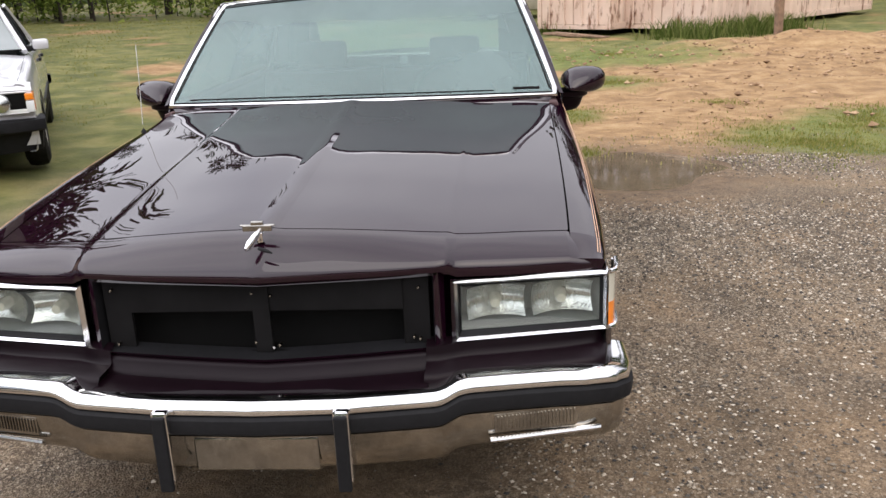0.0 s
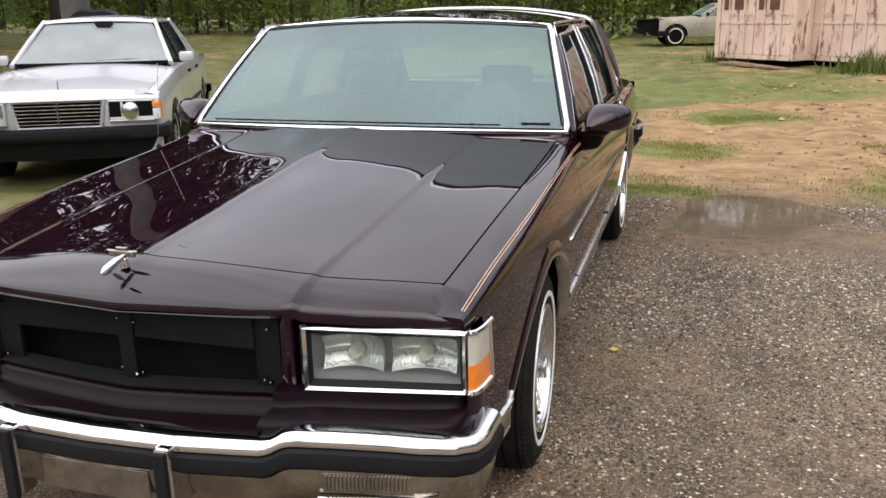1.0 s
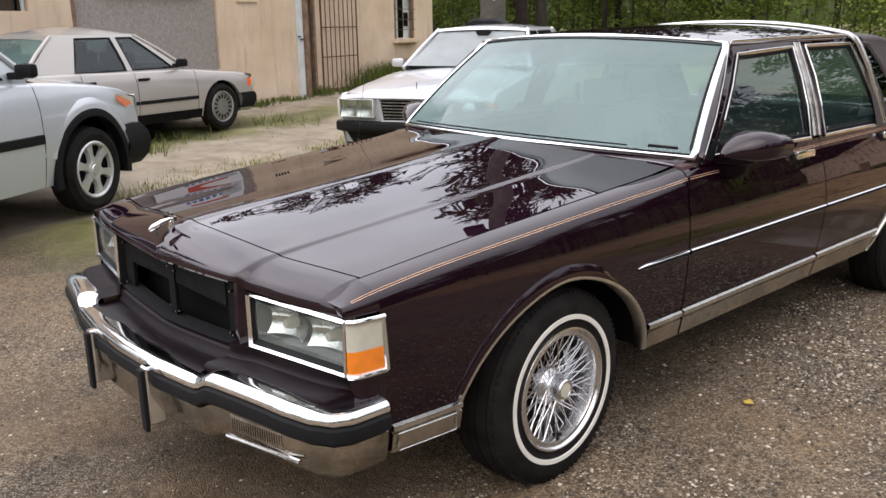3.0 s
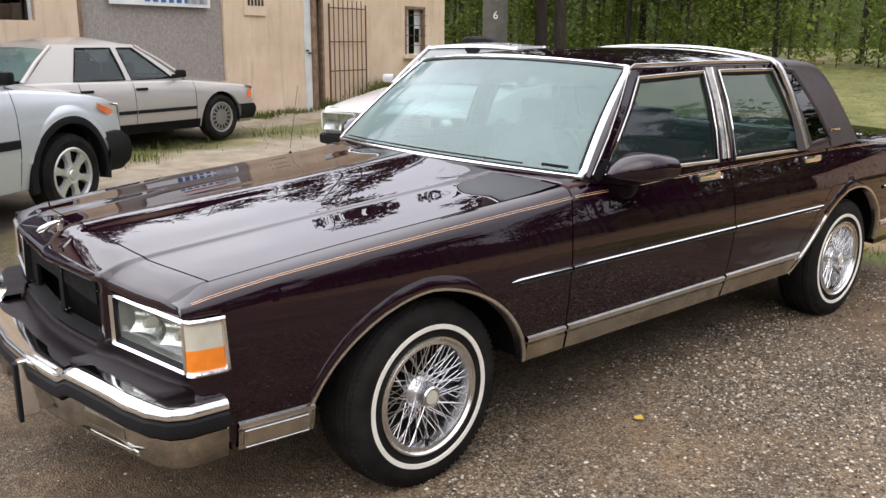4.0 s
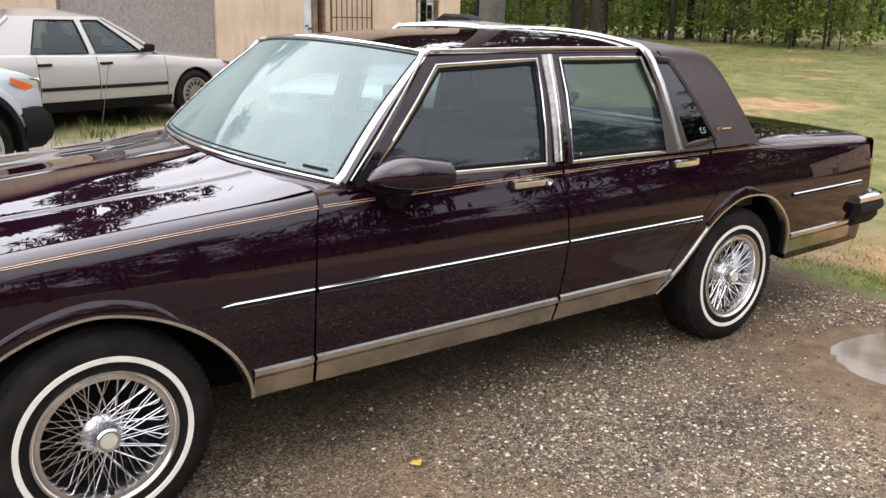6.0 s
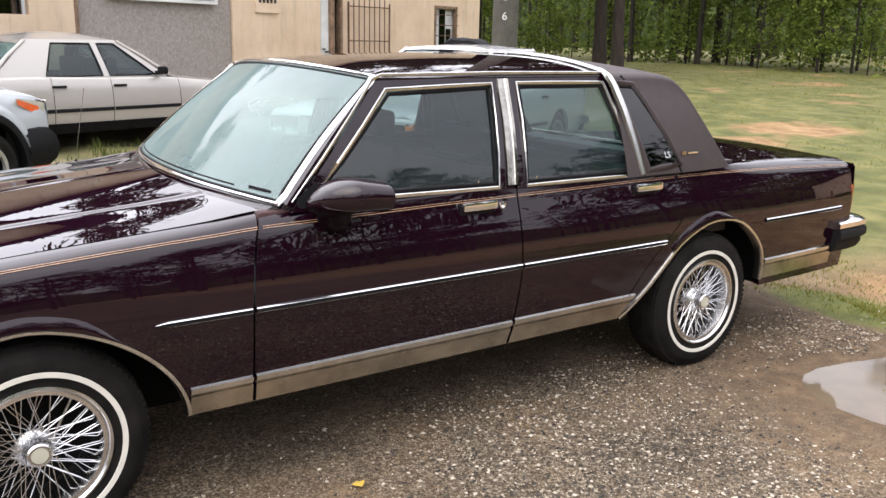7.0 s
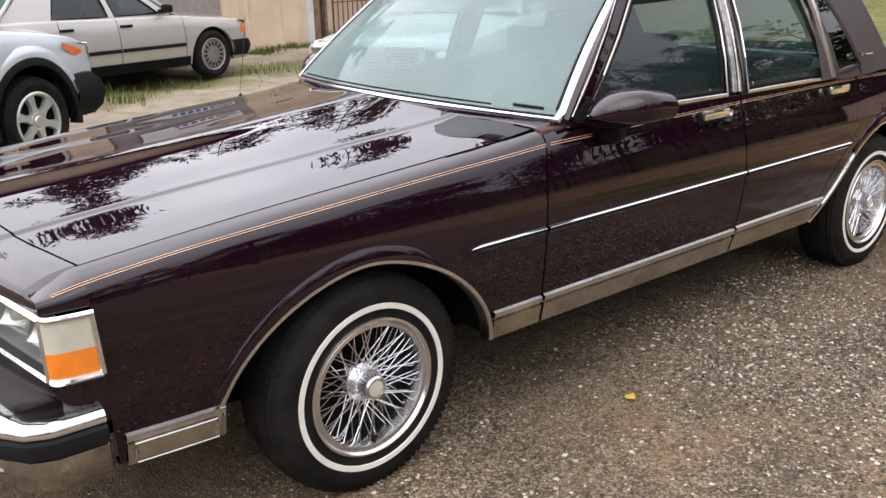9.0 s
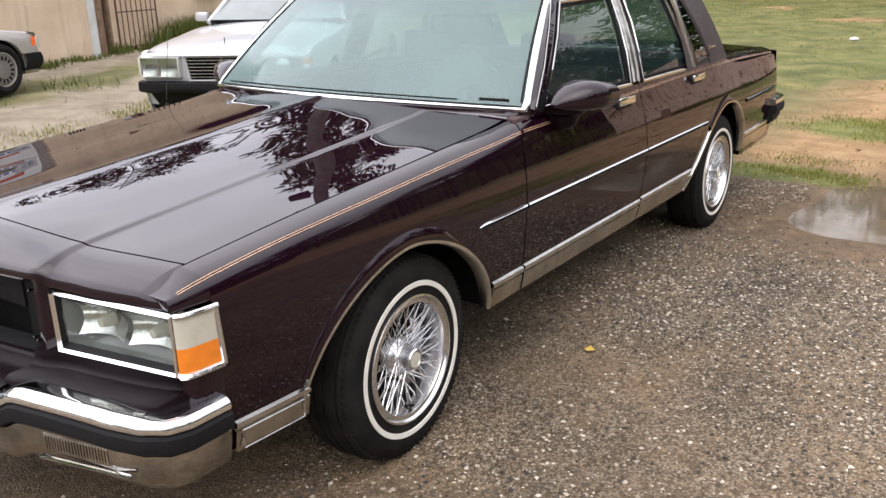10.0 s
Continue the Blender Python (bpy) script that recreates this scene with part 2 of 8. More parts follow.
# ---------------------------------------------------------------- mesh helpers
class Geo:
    """Collects vertices and faces of one mesh."""

    def __init__(self):
        self.v, self.f, self.k = [], [], []

    def add(self, verts, faces, slot=0, m=None):
        o = len(self.v)
        self.v += [tuple(m @ Vector(p)) if m is not None else tuple(p) for p in verts]
        self.f += [tuple(i + o for i in f) for f in faces]
        self.k += [slot] * len(faces)
        return self

    def box(self, x, y, z, sx, sy, sz, slot=0, m=None):
        p = [(x + a * sx / 2, y + b * sy / 2, z + c * sz / 2) for a in (-1, 1) for b in (-1, 1) for c in (-1, 1)]
        return self.add(p, [(0, 1, 3, 2), (4, 6, 7, 5), (0, 4, 5, 1), (2, 3, 7, 6), (0, 2, 6, 4), (1, 5, 7, 3)], slot, m)

    def grid(self, rows, slot=0, flip=False, closed=False, m=None):
        n, c = len(rows), len(rows[0])
        v = [p for r in rows for p in r]
        f = []
        for i in range(n - 1):
            for j in range(c if closed else c - 1):
                a, b, d, e = i * c + j, i * c + (j + 1) % c, (i + 1) * c + (j + 1) % c, (i + 1) * c + j
                f.append((e, d, b, a) if flip else (a, b, d, e))
        return self.add(v, f, slot, m)

    def tube(self, path, r, seg=8, slot=0, closed=False, flat=1.0, m=None):
        """A tube along path; flat squeezes it across."""
        pts = [Vector(p) for p in path]
        rows = []
        for i, p in enumerate(pts):
            a = pts[i - 1] if i or closed else p
            b = pts[(i + 1) % len(pts)] if i < len(pts) - 1 or closed else p
            d = (b - a).normalized()
            u = d.cross(Vector((0.02, 0.03, 1))).normalized()
            if d.cross(Vector((0, 0, 1))).length < 0.1:
                u = d.cross(Vector((1, 0, 0))).normalized()
            w = u.cross(d)
            rad = r[i] if isinstance(r, (list, tuple)) else r
            rows.append([tuple(p + rad * (math.cos(t) * u * flat + math.sin(t) * w)) for t in [math.tau * k / seg for k in range(seg)]])
        if closed:
            rows.append(rows[0])
        self.grid(rows, slot, closed=True, m=m)
        if not closed:
            o = len(self.v)
            self.add(rows[0], [tuple(range(seg))], slot, m)
            self.add(rows[-1], [tuple(reversed(range(seg)))], slot, m)
        return self

    def lathe(self, prof, seg=32, slot=0, axis="x", m=None):
        """prof: (along the axis, radius)."""
        rows = []
        for h, r in prof:
            ring = []
            for k in range(seg):
                t = math.tau * k / seg
                p = (h, r * math.cos(t), r * math.sin(t))
                ring.append({"x": p, "y": (p[2], p[0], p[1]), "z": (p[1], p[2], p[0])}[axis])
            rows.append(ring)
        return self.grid(rows, slot, closed=True, m=m)

    def prism(self, outline, a, b, axis="y", slot=0, m=None):
        """A flat outline (two coordinates in order of the other axes) pushed from a to b along the axis."""
        def put(p, h):
            return {"x": (h, p[0], p[1]), "y": (p[0], h, p[1]), "z": (p[0], p[1], h)}[axis]
        n = len(outline)
        v = [put(p, a) for p in outline] + [put(p, b) for p in outline]
        f = [tuple(range(n)), tuple(reversed(range(n, 2 * n)))] + [(i, i + n, (i + 1) % n + n, (i + 1) % n) for i in range(n)]
        return self.add(v, f, slot, m)

    def mirror(self):
        g = Geo()
        g.v = [(-x, y, z) for x, y, z in self.v]
        g.f = [tuple(reversed(f)) for f in self.f]
        g.k = list(self.k)
        return g

    def ob(self, name, mats, parent=None, label="", smooth=True, bevel=0.0, fix=False, angle=35, weld=0.0):
        mats = mats if isinstance(mats, (list, tuple)) else [mats]
        me = bpy.data.meshes.new(name)
        me.from_pydata(self.v, [], self.f)
        for x in mats:
            me.materials.append(x)
        me.polygons.foreach_set("material_index", self.k)
        if bevel or fix or weld:
            bm = bmesh.new()
            bm.from_mesh(me)
            if weld:
                bmesh.ops.remove_doubles(bm, verts=bm.verts[:], dist=weld)
            if fix or bevel:
                bmesh.ops.recalc_face_normals(bm, faces=bm.faces[:])
            if bevel:
                ed = [e for e in bm.edges if e.is_manifold and e.calc_face_angle(0) > 0.5]
                bmesh.ops.bevel(bm, geom=ed, offset=bevel, segments=2, affect="EDGES", profile=0.6, clamp_overlap=True)
            bm.to_mesh(me)
            bm.free()
        if smooth:
            me.polygons.foreach_set("use_smooth", [True] * len(me.polygons))
            me.set_sharp_from_angle(angle=radians(angle))
        o = new(name, me)
        if parent is not None:
            o.parent = parent
        if label:
            tagged(o, label)
        return o


def part(name, bm, material, parent, label=""):
    """Links a bmesh as one mesh object under a thing or a part."""
    me = bpy.data.meshes.new(name)
    bm.to_mesh(me)
    bm.free()
    me.materials.append(material)
    o = new(name, me)
    o.parent = parent
    return tagged(o, label)


def thing(name, label, category, group="", m=None, kind=""):
    o = new(name)
    o.empty_display_size = 0.2
    if m is not None:
        o.matrix_world = m
    return tagged(o, label, category, group, kind)


def curve(xs, ys):
    """A smooth curve through the points (monotone cubic)."""
    xs, ys = np.array(xs, float), np.array(ys, float)
    d = np.diff(ys) / np.diff(xs)
    t = np.zeros(len(xs))
    t[0], t[-1] = d[0], d[-1]
    for i in range(1, len(xs) - 1):
        t[i] = 0 if d[i - 1] * d[i] <= 0 else 2 * d[i - 1] * d[i] / (d[i - 1] + d[i])

    def at(x):
        x = min(max(x, xs[0]), xs[-1])
        i = min(int(np.searchsorted(xs, x, side="right")) - 1, len(xs) - 2)
        i = max(i, 0)
        h = xs[i + 1] - xs[i]
        s = (x - xs[i]) / h
        return float((2 * s**3 - 3 * s**2 + 1) * ys[i] + (s**3 - 2 * s**2 + s) * h * t[i] + (3 * s**2 - 2 * s**3) * ys[i + 1] + (s**3 - s**2) * h * t[i + 1])
    return at


def lerp(a, b, t):
    return a + (b - a) * t


def span(a, b, n):
    return [lerp(a, b, i / (n - 1)) for i in range(n)]


def heading(dx, dy):
    """Degrees about z that turn +y to (dx, dy)."""
    return math.degrees(math.atan2(-dx, dy))


def rise(x, y):
    """Height of the ground."""
    def soft(d):
        return 0.5 * (d + math.sqrt(d * d + 1.0))
    z = 0.018 * min(soft(-x - 2.5), 20) + 0.008 * min(soft(y - 5), 60) - 0.014
    # the heap of sand in front of the containers
    z += 0.30 * math.exp(-(((x - 6.6) / 2.9) ** 2 + ((y - 13.6) / 1.15) ** 2)) * (0.8 + 0.2 * math.sin(3 * x + y))
    return z


# ---------------------------------------------------------------- ground
def ground_material():
    k = Nodes("gravel_sand_grass_ground")
    P = k.world_co()
    sep = k.n.new("ShaderNodeSeparateXYZ")
    k.link(P, sep.inputs[0])
    X, Y = sep.outputs[0], sep.outputs[1]
    wob = k.math("MULTIPLY_ADD", k.noise(0.55, 6.0, 0.6, P), 3.4, -1.7)
    wob2 = k.math("MULTIPLY_ADD", k.noise(2.6, 5.0, 0.6, P), 1.2, -0.6)

    def edge(expr, soft):
        return k.math("MULTIPLY_ADD", expr, 1.0 / soft, 0.5, clamp=True)

    # crushed stone
    v_bw = k.n.new("ShaderNodeRGBToBW")
    k.link(k.mix(0.45, k.voronoi(120.0, P, out="Color"), k.voronoi(230.0, P, out="Color")), v_bw.inputs[0])
    stone = k.ramp(v_bw.outputs[0], (0.30, (0.018, 0.014, 0.011)), (0.44, (0.088, 0.068, 0.048)), (0.58, (0.24, 0.192, 0.135)), (0.72, (0.54, 0.465, 0.365)))
    fines = k.ramp(k.noise(40.0, 6.0, 0.7, P), (0.3, (0.060, 0.042, 0.025)), (0.7, (0.25, 0.178, 0.105)))
    gravel = k.mix(k.ramp(k.noise(1.1, 8.0, 0.65, P), (0.38, (0.0, 0.0, 0.0)), (0.68, (0.40, 0.40, 0.40))), stone, fines)
    gravel = k.mix(k.ramp(k.noise(0.35, 4.0, 0.6, P), (0.46, (0.0, 0.0, 0.0)), (0.60, (0.42, 0.42, 0.42))), gravel, (0.036, 0.031, 0.026))
    gravel = k.mix(k.ramp(k.noise(0.62, 6.0, 0.65, P, (1.0, 1.0, 1.0)), (0.50, (0.0, 0.0, 0.0)), (0.66, (0.5, 0.5, 0.5))), gravel, k.ramp(k.noise(34.0, 7.0, 0.75, P), (0.34, (0.10, 0.062, 0.030)), (0.66, (0.33, 0.225, 0.12))))
    tan = k.math("MULTIPLY", k.math("MULTIPLY_ADD", k.math("ADD", X, wob2), 0.55, -0.75, clamp=True), 0.26)
    gravel = k.mix(tan, gravel, k.ramp(k.noise(30.0, 7.0, 0.75, P), (0.35, (0.12, 0.085, 0.05)), (0.65, (0.34, 0.26, 0.175))))
    dirt = k.ramp(k.noise(22.0, 8.0, 0.72, P), (0.30, (0.066, 0.045, 0.027)), (0.5, (0.128, 0.090, 0.056)), (0.7, (0.235, 0.172, 0.112)))
    gravel = k.mix(k.ramp(k.noise(0.85, 8.0, 0.68, P), (0.36, (0.12, 0.12, 0.12)), (0.62, (0.74, 0.74, 0.74))), gravel, dirt)
    patch = k.ramp(k.noise(1.7, 7.0, 0.62, P), (0.30, (0.50, 0.49, 0.48)), (0.50, (0.95, 0.93, 0.90)), (0.70, (1.35, 1.27, 1.15)))
    gravel = k.mix(1.0, gravel, patch, "MULTIPLY")
    # bare sandy soil
    sand = k.ramp(k.noise(3.2, 9.0, 0.68, P), (0.28, (0.15, 0.082, 0.036)), (0.5, (0.30, 0.186, 0.088)), (0.75, (0.46, 0.315, 0.165)))
    sand = k.mix(k.ramp(k.noise(14.0, 5.0, 0.7, P), (0.55, (0, 0, 0)), (0.75, (0.5, 0.5, 0.5))), sand, (0.16, 0.095, 0.055))
    # turf under the blades
    turf = k.ramp(k.noise(1.7, 8.0, 0.65, P), (0.26, (0.052, 0.062, 0.016)), (0.48, (0.120, 0.126, 0.036)), (0.62, (0.195, 0.180, 0.062)), (0.8, (0.245, 0.195, 0.085)))
    # old concrete
    conc = k.ramp(k.noise(2.4, 9.0, 0.7, P), (0.3, (0.20, 0.165, 0.12)), (0.55, (0.34, 0.29, 0.22)), (0.8, (0.44, 0.39, 0.31)))

    # where each of them lies
    sand_m = edge(k.math("ADD", k.math("SUBTRACT", Y, 4.7), k.math("ADD", k.math("MULTIPLY", wob, 0.5), wob2)), 0.9)
    right = edge(k.math("ADD", k.math("SUBTRACT", X, 0.25), k.math("MULTIPLY", wob, 0.5)), 1.0)
    sandy = k.math("MULTIPLY", sand_m, right)
    far = edge(k.math("ADD", k.math("SUBTRACT", k.math("MULTIPLY_ADD", X, -0.18, Y), 14.6), k.math("MULTIPLY", wob, 0.5)), 0.8)
    far = k.math("MAXIMUM", far, edge(k.math("ADD", k.math("SUBTRACT", k.math("MULTIPLY_ADD", X, -1.3, Y), 9.0), k.math("ADD", k.math("MULTIPLY", wob, 0.6), wob2)), 0.7))
    left = edge(k.math("ADD", k.math("MULTIPLY_ADD", X, -1.0, -2.7), k.math("MULTIPLY", wob, 0.6)), 1.2)
    left = k.math("MULTIPLY", left, edge(k.math("ADD", Y, k.math("MULTIPLY_ADD", wob, 0.5, 0.2)), 1.0))
    back = edge(k.math("ADD", k.math("SUBTRACT", Y, 5.2), wob), 1.2)
    grass_m = k.math("MAXIMUM", k.math("MAXIMUM", k.math("MULTIPLY", back, k.math("SUBTRACT", 1.0, right)), left), far)
    bare = k.ramp(k.noise(0.33, 3.0, 0.5, P), (0.60, (0, 0, 0)), (0.66, (1, 1, 1)))
    bb = k.n.new("ShaderNodeRGBToBW")
    k.link(bare, bb.inputs[0])
    # concrete apron before the building, left of a line that runs with its wall
    run = k.math("ADD", k.math("MULTIPLY", X, 0.944), k.math("MULTIPLY", Y, 0.33))
    apron = edge(k.math("ADD", k.math("SUBTRACT", -3.9, run), k.math("MULTIPLY", wob2, 0.5)), 0.35)
    apron = k.math("MULTIPLY", apron, edge(k.math("SUBTRACT", 11.5, Y), 1.5))
    strip = k.math("MULTIPLY", edge(k.math("ADD", k.math("SUBTRACT", -6.0, run), k.math("MULTIPLY", wob2, 1.2)), 0.5), edge(k.math("ADD", k.math("ADD", run, 7.2), k.math("MULTIPLY", wob2, 1.0)), 0.5))

    def bw(c):
        x = k.n.new("ShaderNodeCombineColor")
        for i in range(3):
            k.link(c, x.inputs[i])
        return x.outputs[0]

    # brown damp soil round the puddle
    sx = k.math("MULTIPLY_ADD", X, 1 / 1.25, -1.45 / 1.25)
    sy = k.math("MULTIPLY_ADD", Y, 1 / 1.15, -3.85 / 1.15)
    sr = k.math("SQRT", k.math("ADD", k.math("MULTIPLY", sx, sx), k.math("MULTIPLY", sy, sy)))
    damp = k.ramp(k.noise(9.0, 8.0, 0.7, P), (0.32, (0.075, 0.048, 0.028)), (0.55, (0.165, 0.108, 0.062)), (0.75, (0.30, 0.205, 0.12)))
    gravel = k.mix(k.math("MULTIPLY", edge(k.math("SUBTRACT", 1.0, k.math("ADD", sr, wob2)), 0.6), 0.75), gravel, damp)
    col = k.mix(sandy, gravel, sand)
    col = k.mix(grass_m, col, turf)
    col = k.mix(k.math("MULTIPLY", bb.outputs[0], back), col, sand)
    # tufted patches of turf on the sand
    green = k.ramp(k.noise(3.0, 7.0, 0.65, P), (0.30, (0.06, 0.085, 0.016)), (0.55, (0.13, 0.155, 0.033)), (0.8, (0.22, 0.21, 0.065)))
    bx = k.math("MULTIPLY_ADD", X, 1 / 0.9, 5.4 / 0.9)
    by = k.math("MULTIPLY_ADD", Y, 1 / 1.25, -13.1 / 1.25)
    br = k.math("SQRT", k.math("ADD", k.math("MULTIPLY", bx, bx), k.math("MULTIPLY", by, by)))
    col = k.mix(edge(k.math("SUBTRACT", 1.0, k.math("SUBTRACT", br, wob2)), 0.4), col, sand)
    for px, py, rx, ry in ((3.5, 4.9, 0.80, 0.85), (4.8, 5.7, 1.2, 0.9), (1.10, 6.55, 0.60, 0.55), (1.95, 9.2, 0.8, 0.75), (2.3, 12.6, 2.2, 1.5), (0.85, 4.5, 0.62, 0.26)):
        dx = k.math("MULTIPLY_ADD", X, 1 / rx, -px / rx)
        dy = k.math("MULTIPLY_ADD", Y, 1 / ry, -py / ry)
        rr = k.math("SQRT", k.math("ADD", k.math("MULTIPLY", dx, dx), k.math("MULTIPLY", dy, dy)))
        inside = edge(k.math("SUBTRACT", 1.0, k.math("SUBTRACT", rr, wob2)), 0.5)
        col = k.mix(k.math("MULTIPLY", inside, 0.85), col, green)
    col = k.mix(apron, col, conc)
    col = k.mix(k.math("MULTIPLY", strip, 0.8), col, turf)
    k.set(Base_Color=col, Roughness=k.math("MULTIPLY_ADD", k.noise(2.0, 4.0, 0.5, P), 0.35, 0.62, clamp=True))
    k.set(Specular_IOR_Level=0.3)
    hgt = k.math("ADD", k.math("MULTIPLY", k.voronoi(150.0, P), -0.6), k.math("ADD", k.math("MULTIPLY", k.noise(18.0, 8.0, 0.7, P), 0.9), k.math("MULTIPLY", k.noise(5.0, 6.0, 0.7, P), 2.0)))
    k.set(Normal=k.bump(hgt, 0.9, 0.012))
    return k.mat


def build_ground():
    def axis(fine0, fine1, step, out0, out1):
        a = [fine0]
        while a[-1] < fine1:
            a.append(a[-1] + step)
        s = step
        while a[-1] < out1:
            s *= 1.22
            a.append(a[-1] + s)
        s = step
        b = []
        x = fine0
        while x > out0:
            s *= 1.22
            x -= s
            b.append(x)
        return list(reversed(b)) + a
    xs, ys = axis(-14, 11, 0.16, -900, 900), axis(-5, 19, 0.16, -900, 900)
    g = Geo()
    rows = []
    for y in ys:
        row = []
        for x in xs:
            z = rise(x, y)
            if abs(x) < 40 and abs(y) < 60:
                z += 0.018 * noise.noise((x * 0.9, y * 0.9, 0)) + 0.008 * noise.noise((x * 3.1, y * 3.1, 4.2))
                away = max(0.0, math.hypot(x - 0.9, (y - 1.5) * 0.7) - 2.5)
                z += min(away, 3.0) * 0.018 * noise.noise((x * 1.7, y * 1.7, 9.1))
                if y > 7 and x > 1 and y < 15.5:
                    z += 0.045 * noise.noise((x * 1.9, y * 2.1, 2.0)) + 0.012 * noise.noise((x * 5, y * 5, 7.0))
            for px, py, rx, ry in PUDDLES:
                q = math.hypot((x - px) / rx, (y - py) / ry)
                z -= 0.045 * max(0.0, 1.35 - q) if q < 1.35 else 0.0
            row.append((x, y, z))
        rows.append(row)
    g.grid(rows)
    return tagged(g.ob("ground", ground_material(), angle=80), "wet gravel yard turning to sand and grass", "ground", kind="structure")


PUDDLES = [(1.60, 3.50, 0.42, 0.36), (1.72, 4.08, 0.46, 0.38), (2.05, 3.85, 0.30, 0.22)]
build_ground()


def build_water():
    k = Nodes("muddy_water")
    k.set(Base_Color=k.ramp(k.noise(3.0, 4.0), (0.3, (0.10, 0.075, 0.050)), (0.7, (0.165, 0.125, 0.083))), Roughness=0.05, Specular_IOR_Level=0.34, Normal=k.bump(k.noise(9.0, 3.0), 0.03, 0.01))
    g = Geo()
    n = 40
    cx, cy = 1.75, 3.80
    v = [(cx, cy, -0.026)] + [(cx + 1.5 * math.cos(math.tau * i / n), cy + 1.1 * math.sin(math.tau * i / n), -0.026) for i in range(n)]
    g.add(v, [(0, i + 1, (i + 1) % n + 1) for i in range(n)])
    tagged(g.ob("puddle", k.mat), "shallow muddy puddle in the gravel", "puddle", kind="structure")


build_water()

# ---------------------------------------------------------------- building beside the yard
WALL_O = Vector((-10.6, 5.0, 0))
WALL_D = Vector((-0.33, 0.944, 0)).normalized()
WALL_N = Vector((WALL_D.y, -WALL_D.x, 0))
WALL_M = Matrix.Translation((WALL_O.x, WALL_O.y, 0.16)) @ Matrix((( WALL_D.x, -WALL_N.x, 0, 0), (WALL_D.y, -WALL_N.y, 0, 0), (0, 0, 1, 0), (0, 0, 0, 1)))


def stucco_material():
    k = Nodes("painted_block_wall")
    base = k.ramp(k.noise(1.3, 8.0, 0.6), (0.3, (0.55, 0.42, 0.295)), (0.55, (0.66, 0.52, 0.385)), (0.8, (0.73, 0.60, 0.47)))
    streak = k.ramp(k.noise(3.0, 7.0, 0.7, None, (2.2, 2.2, 0.25)), (0.52, (0, 0, 0)), (0.72, (0.55, 0.55, 0.55)))
    base = k.mix(streak, base, (0.30, 0.235, 0.17))
    k.set(Base_Color=base, Roughness=0.85, Normal=k.bump(k.math("ADD", k.noise(60.0, 6.0), k.noise(6.0, 4.0)), 0.35, 0.008))
    return k.mat


STUCCO = stucco_material()
OSB = Nodes("weathered_chipboard")
_v = OSB.noise(30.0, 7.0, 0.85, None, (1.0, 1.0, 0.7))
OSB.set(Base_Color=OSB.ramp(_v, (0.3, (0.17, 0.15, 0.135)), (0.5, (0.29, 0.26, 0.24)), (0.72, (0.44, 0.41, 0.38))), Roughness=0.9, Normal=OSB.bump(_v, 0.4, 0.004))
OSB = OSB.mat
WOOD = simple("rotten_wood", (0.20, 0.13, 0.085), 0.85, 0, 0.4, 9, 0.5, 60)
RUST = simple("rusty_iron", (0.12, 0.062, 0.038), 0.8, 0.3, 0.45, 25, 0.4, 120)
WHITE_PAINT = simple("dirty_white_paint", (0.60, 0.62, 0.62), 0.6, 0, 0.14, 4, 0.2, 60)
BANNER = simple("white_banner", (0.72, 0.73, 0.74), 0.5, 0, 0.06, 3)
BLUE_INK = simple("blue_ink", (0.04, 0.13, 0.36), 0.5)
RED_INK = simple("red_ink", (0.50, 0.09, 0.05), 0.5)
GREY_INK = simple("grey_ink", (0.42, 0.44, 0.46), 0.5)
BLACK_INK = simple("black_ink", (0.02, 0.02, 0.02), 0.6)


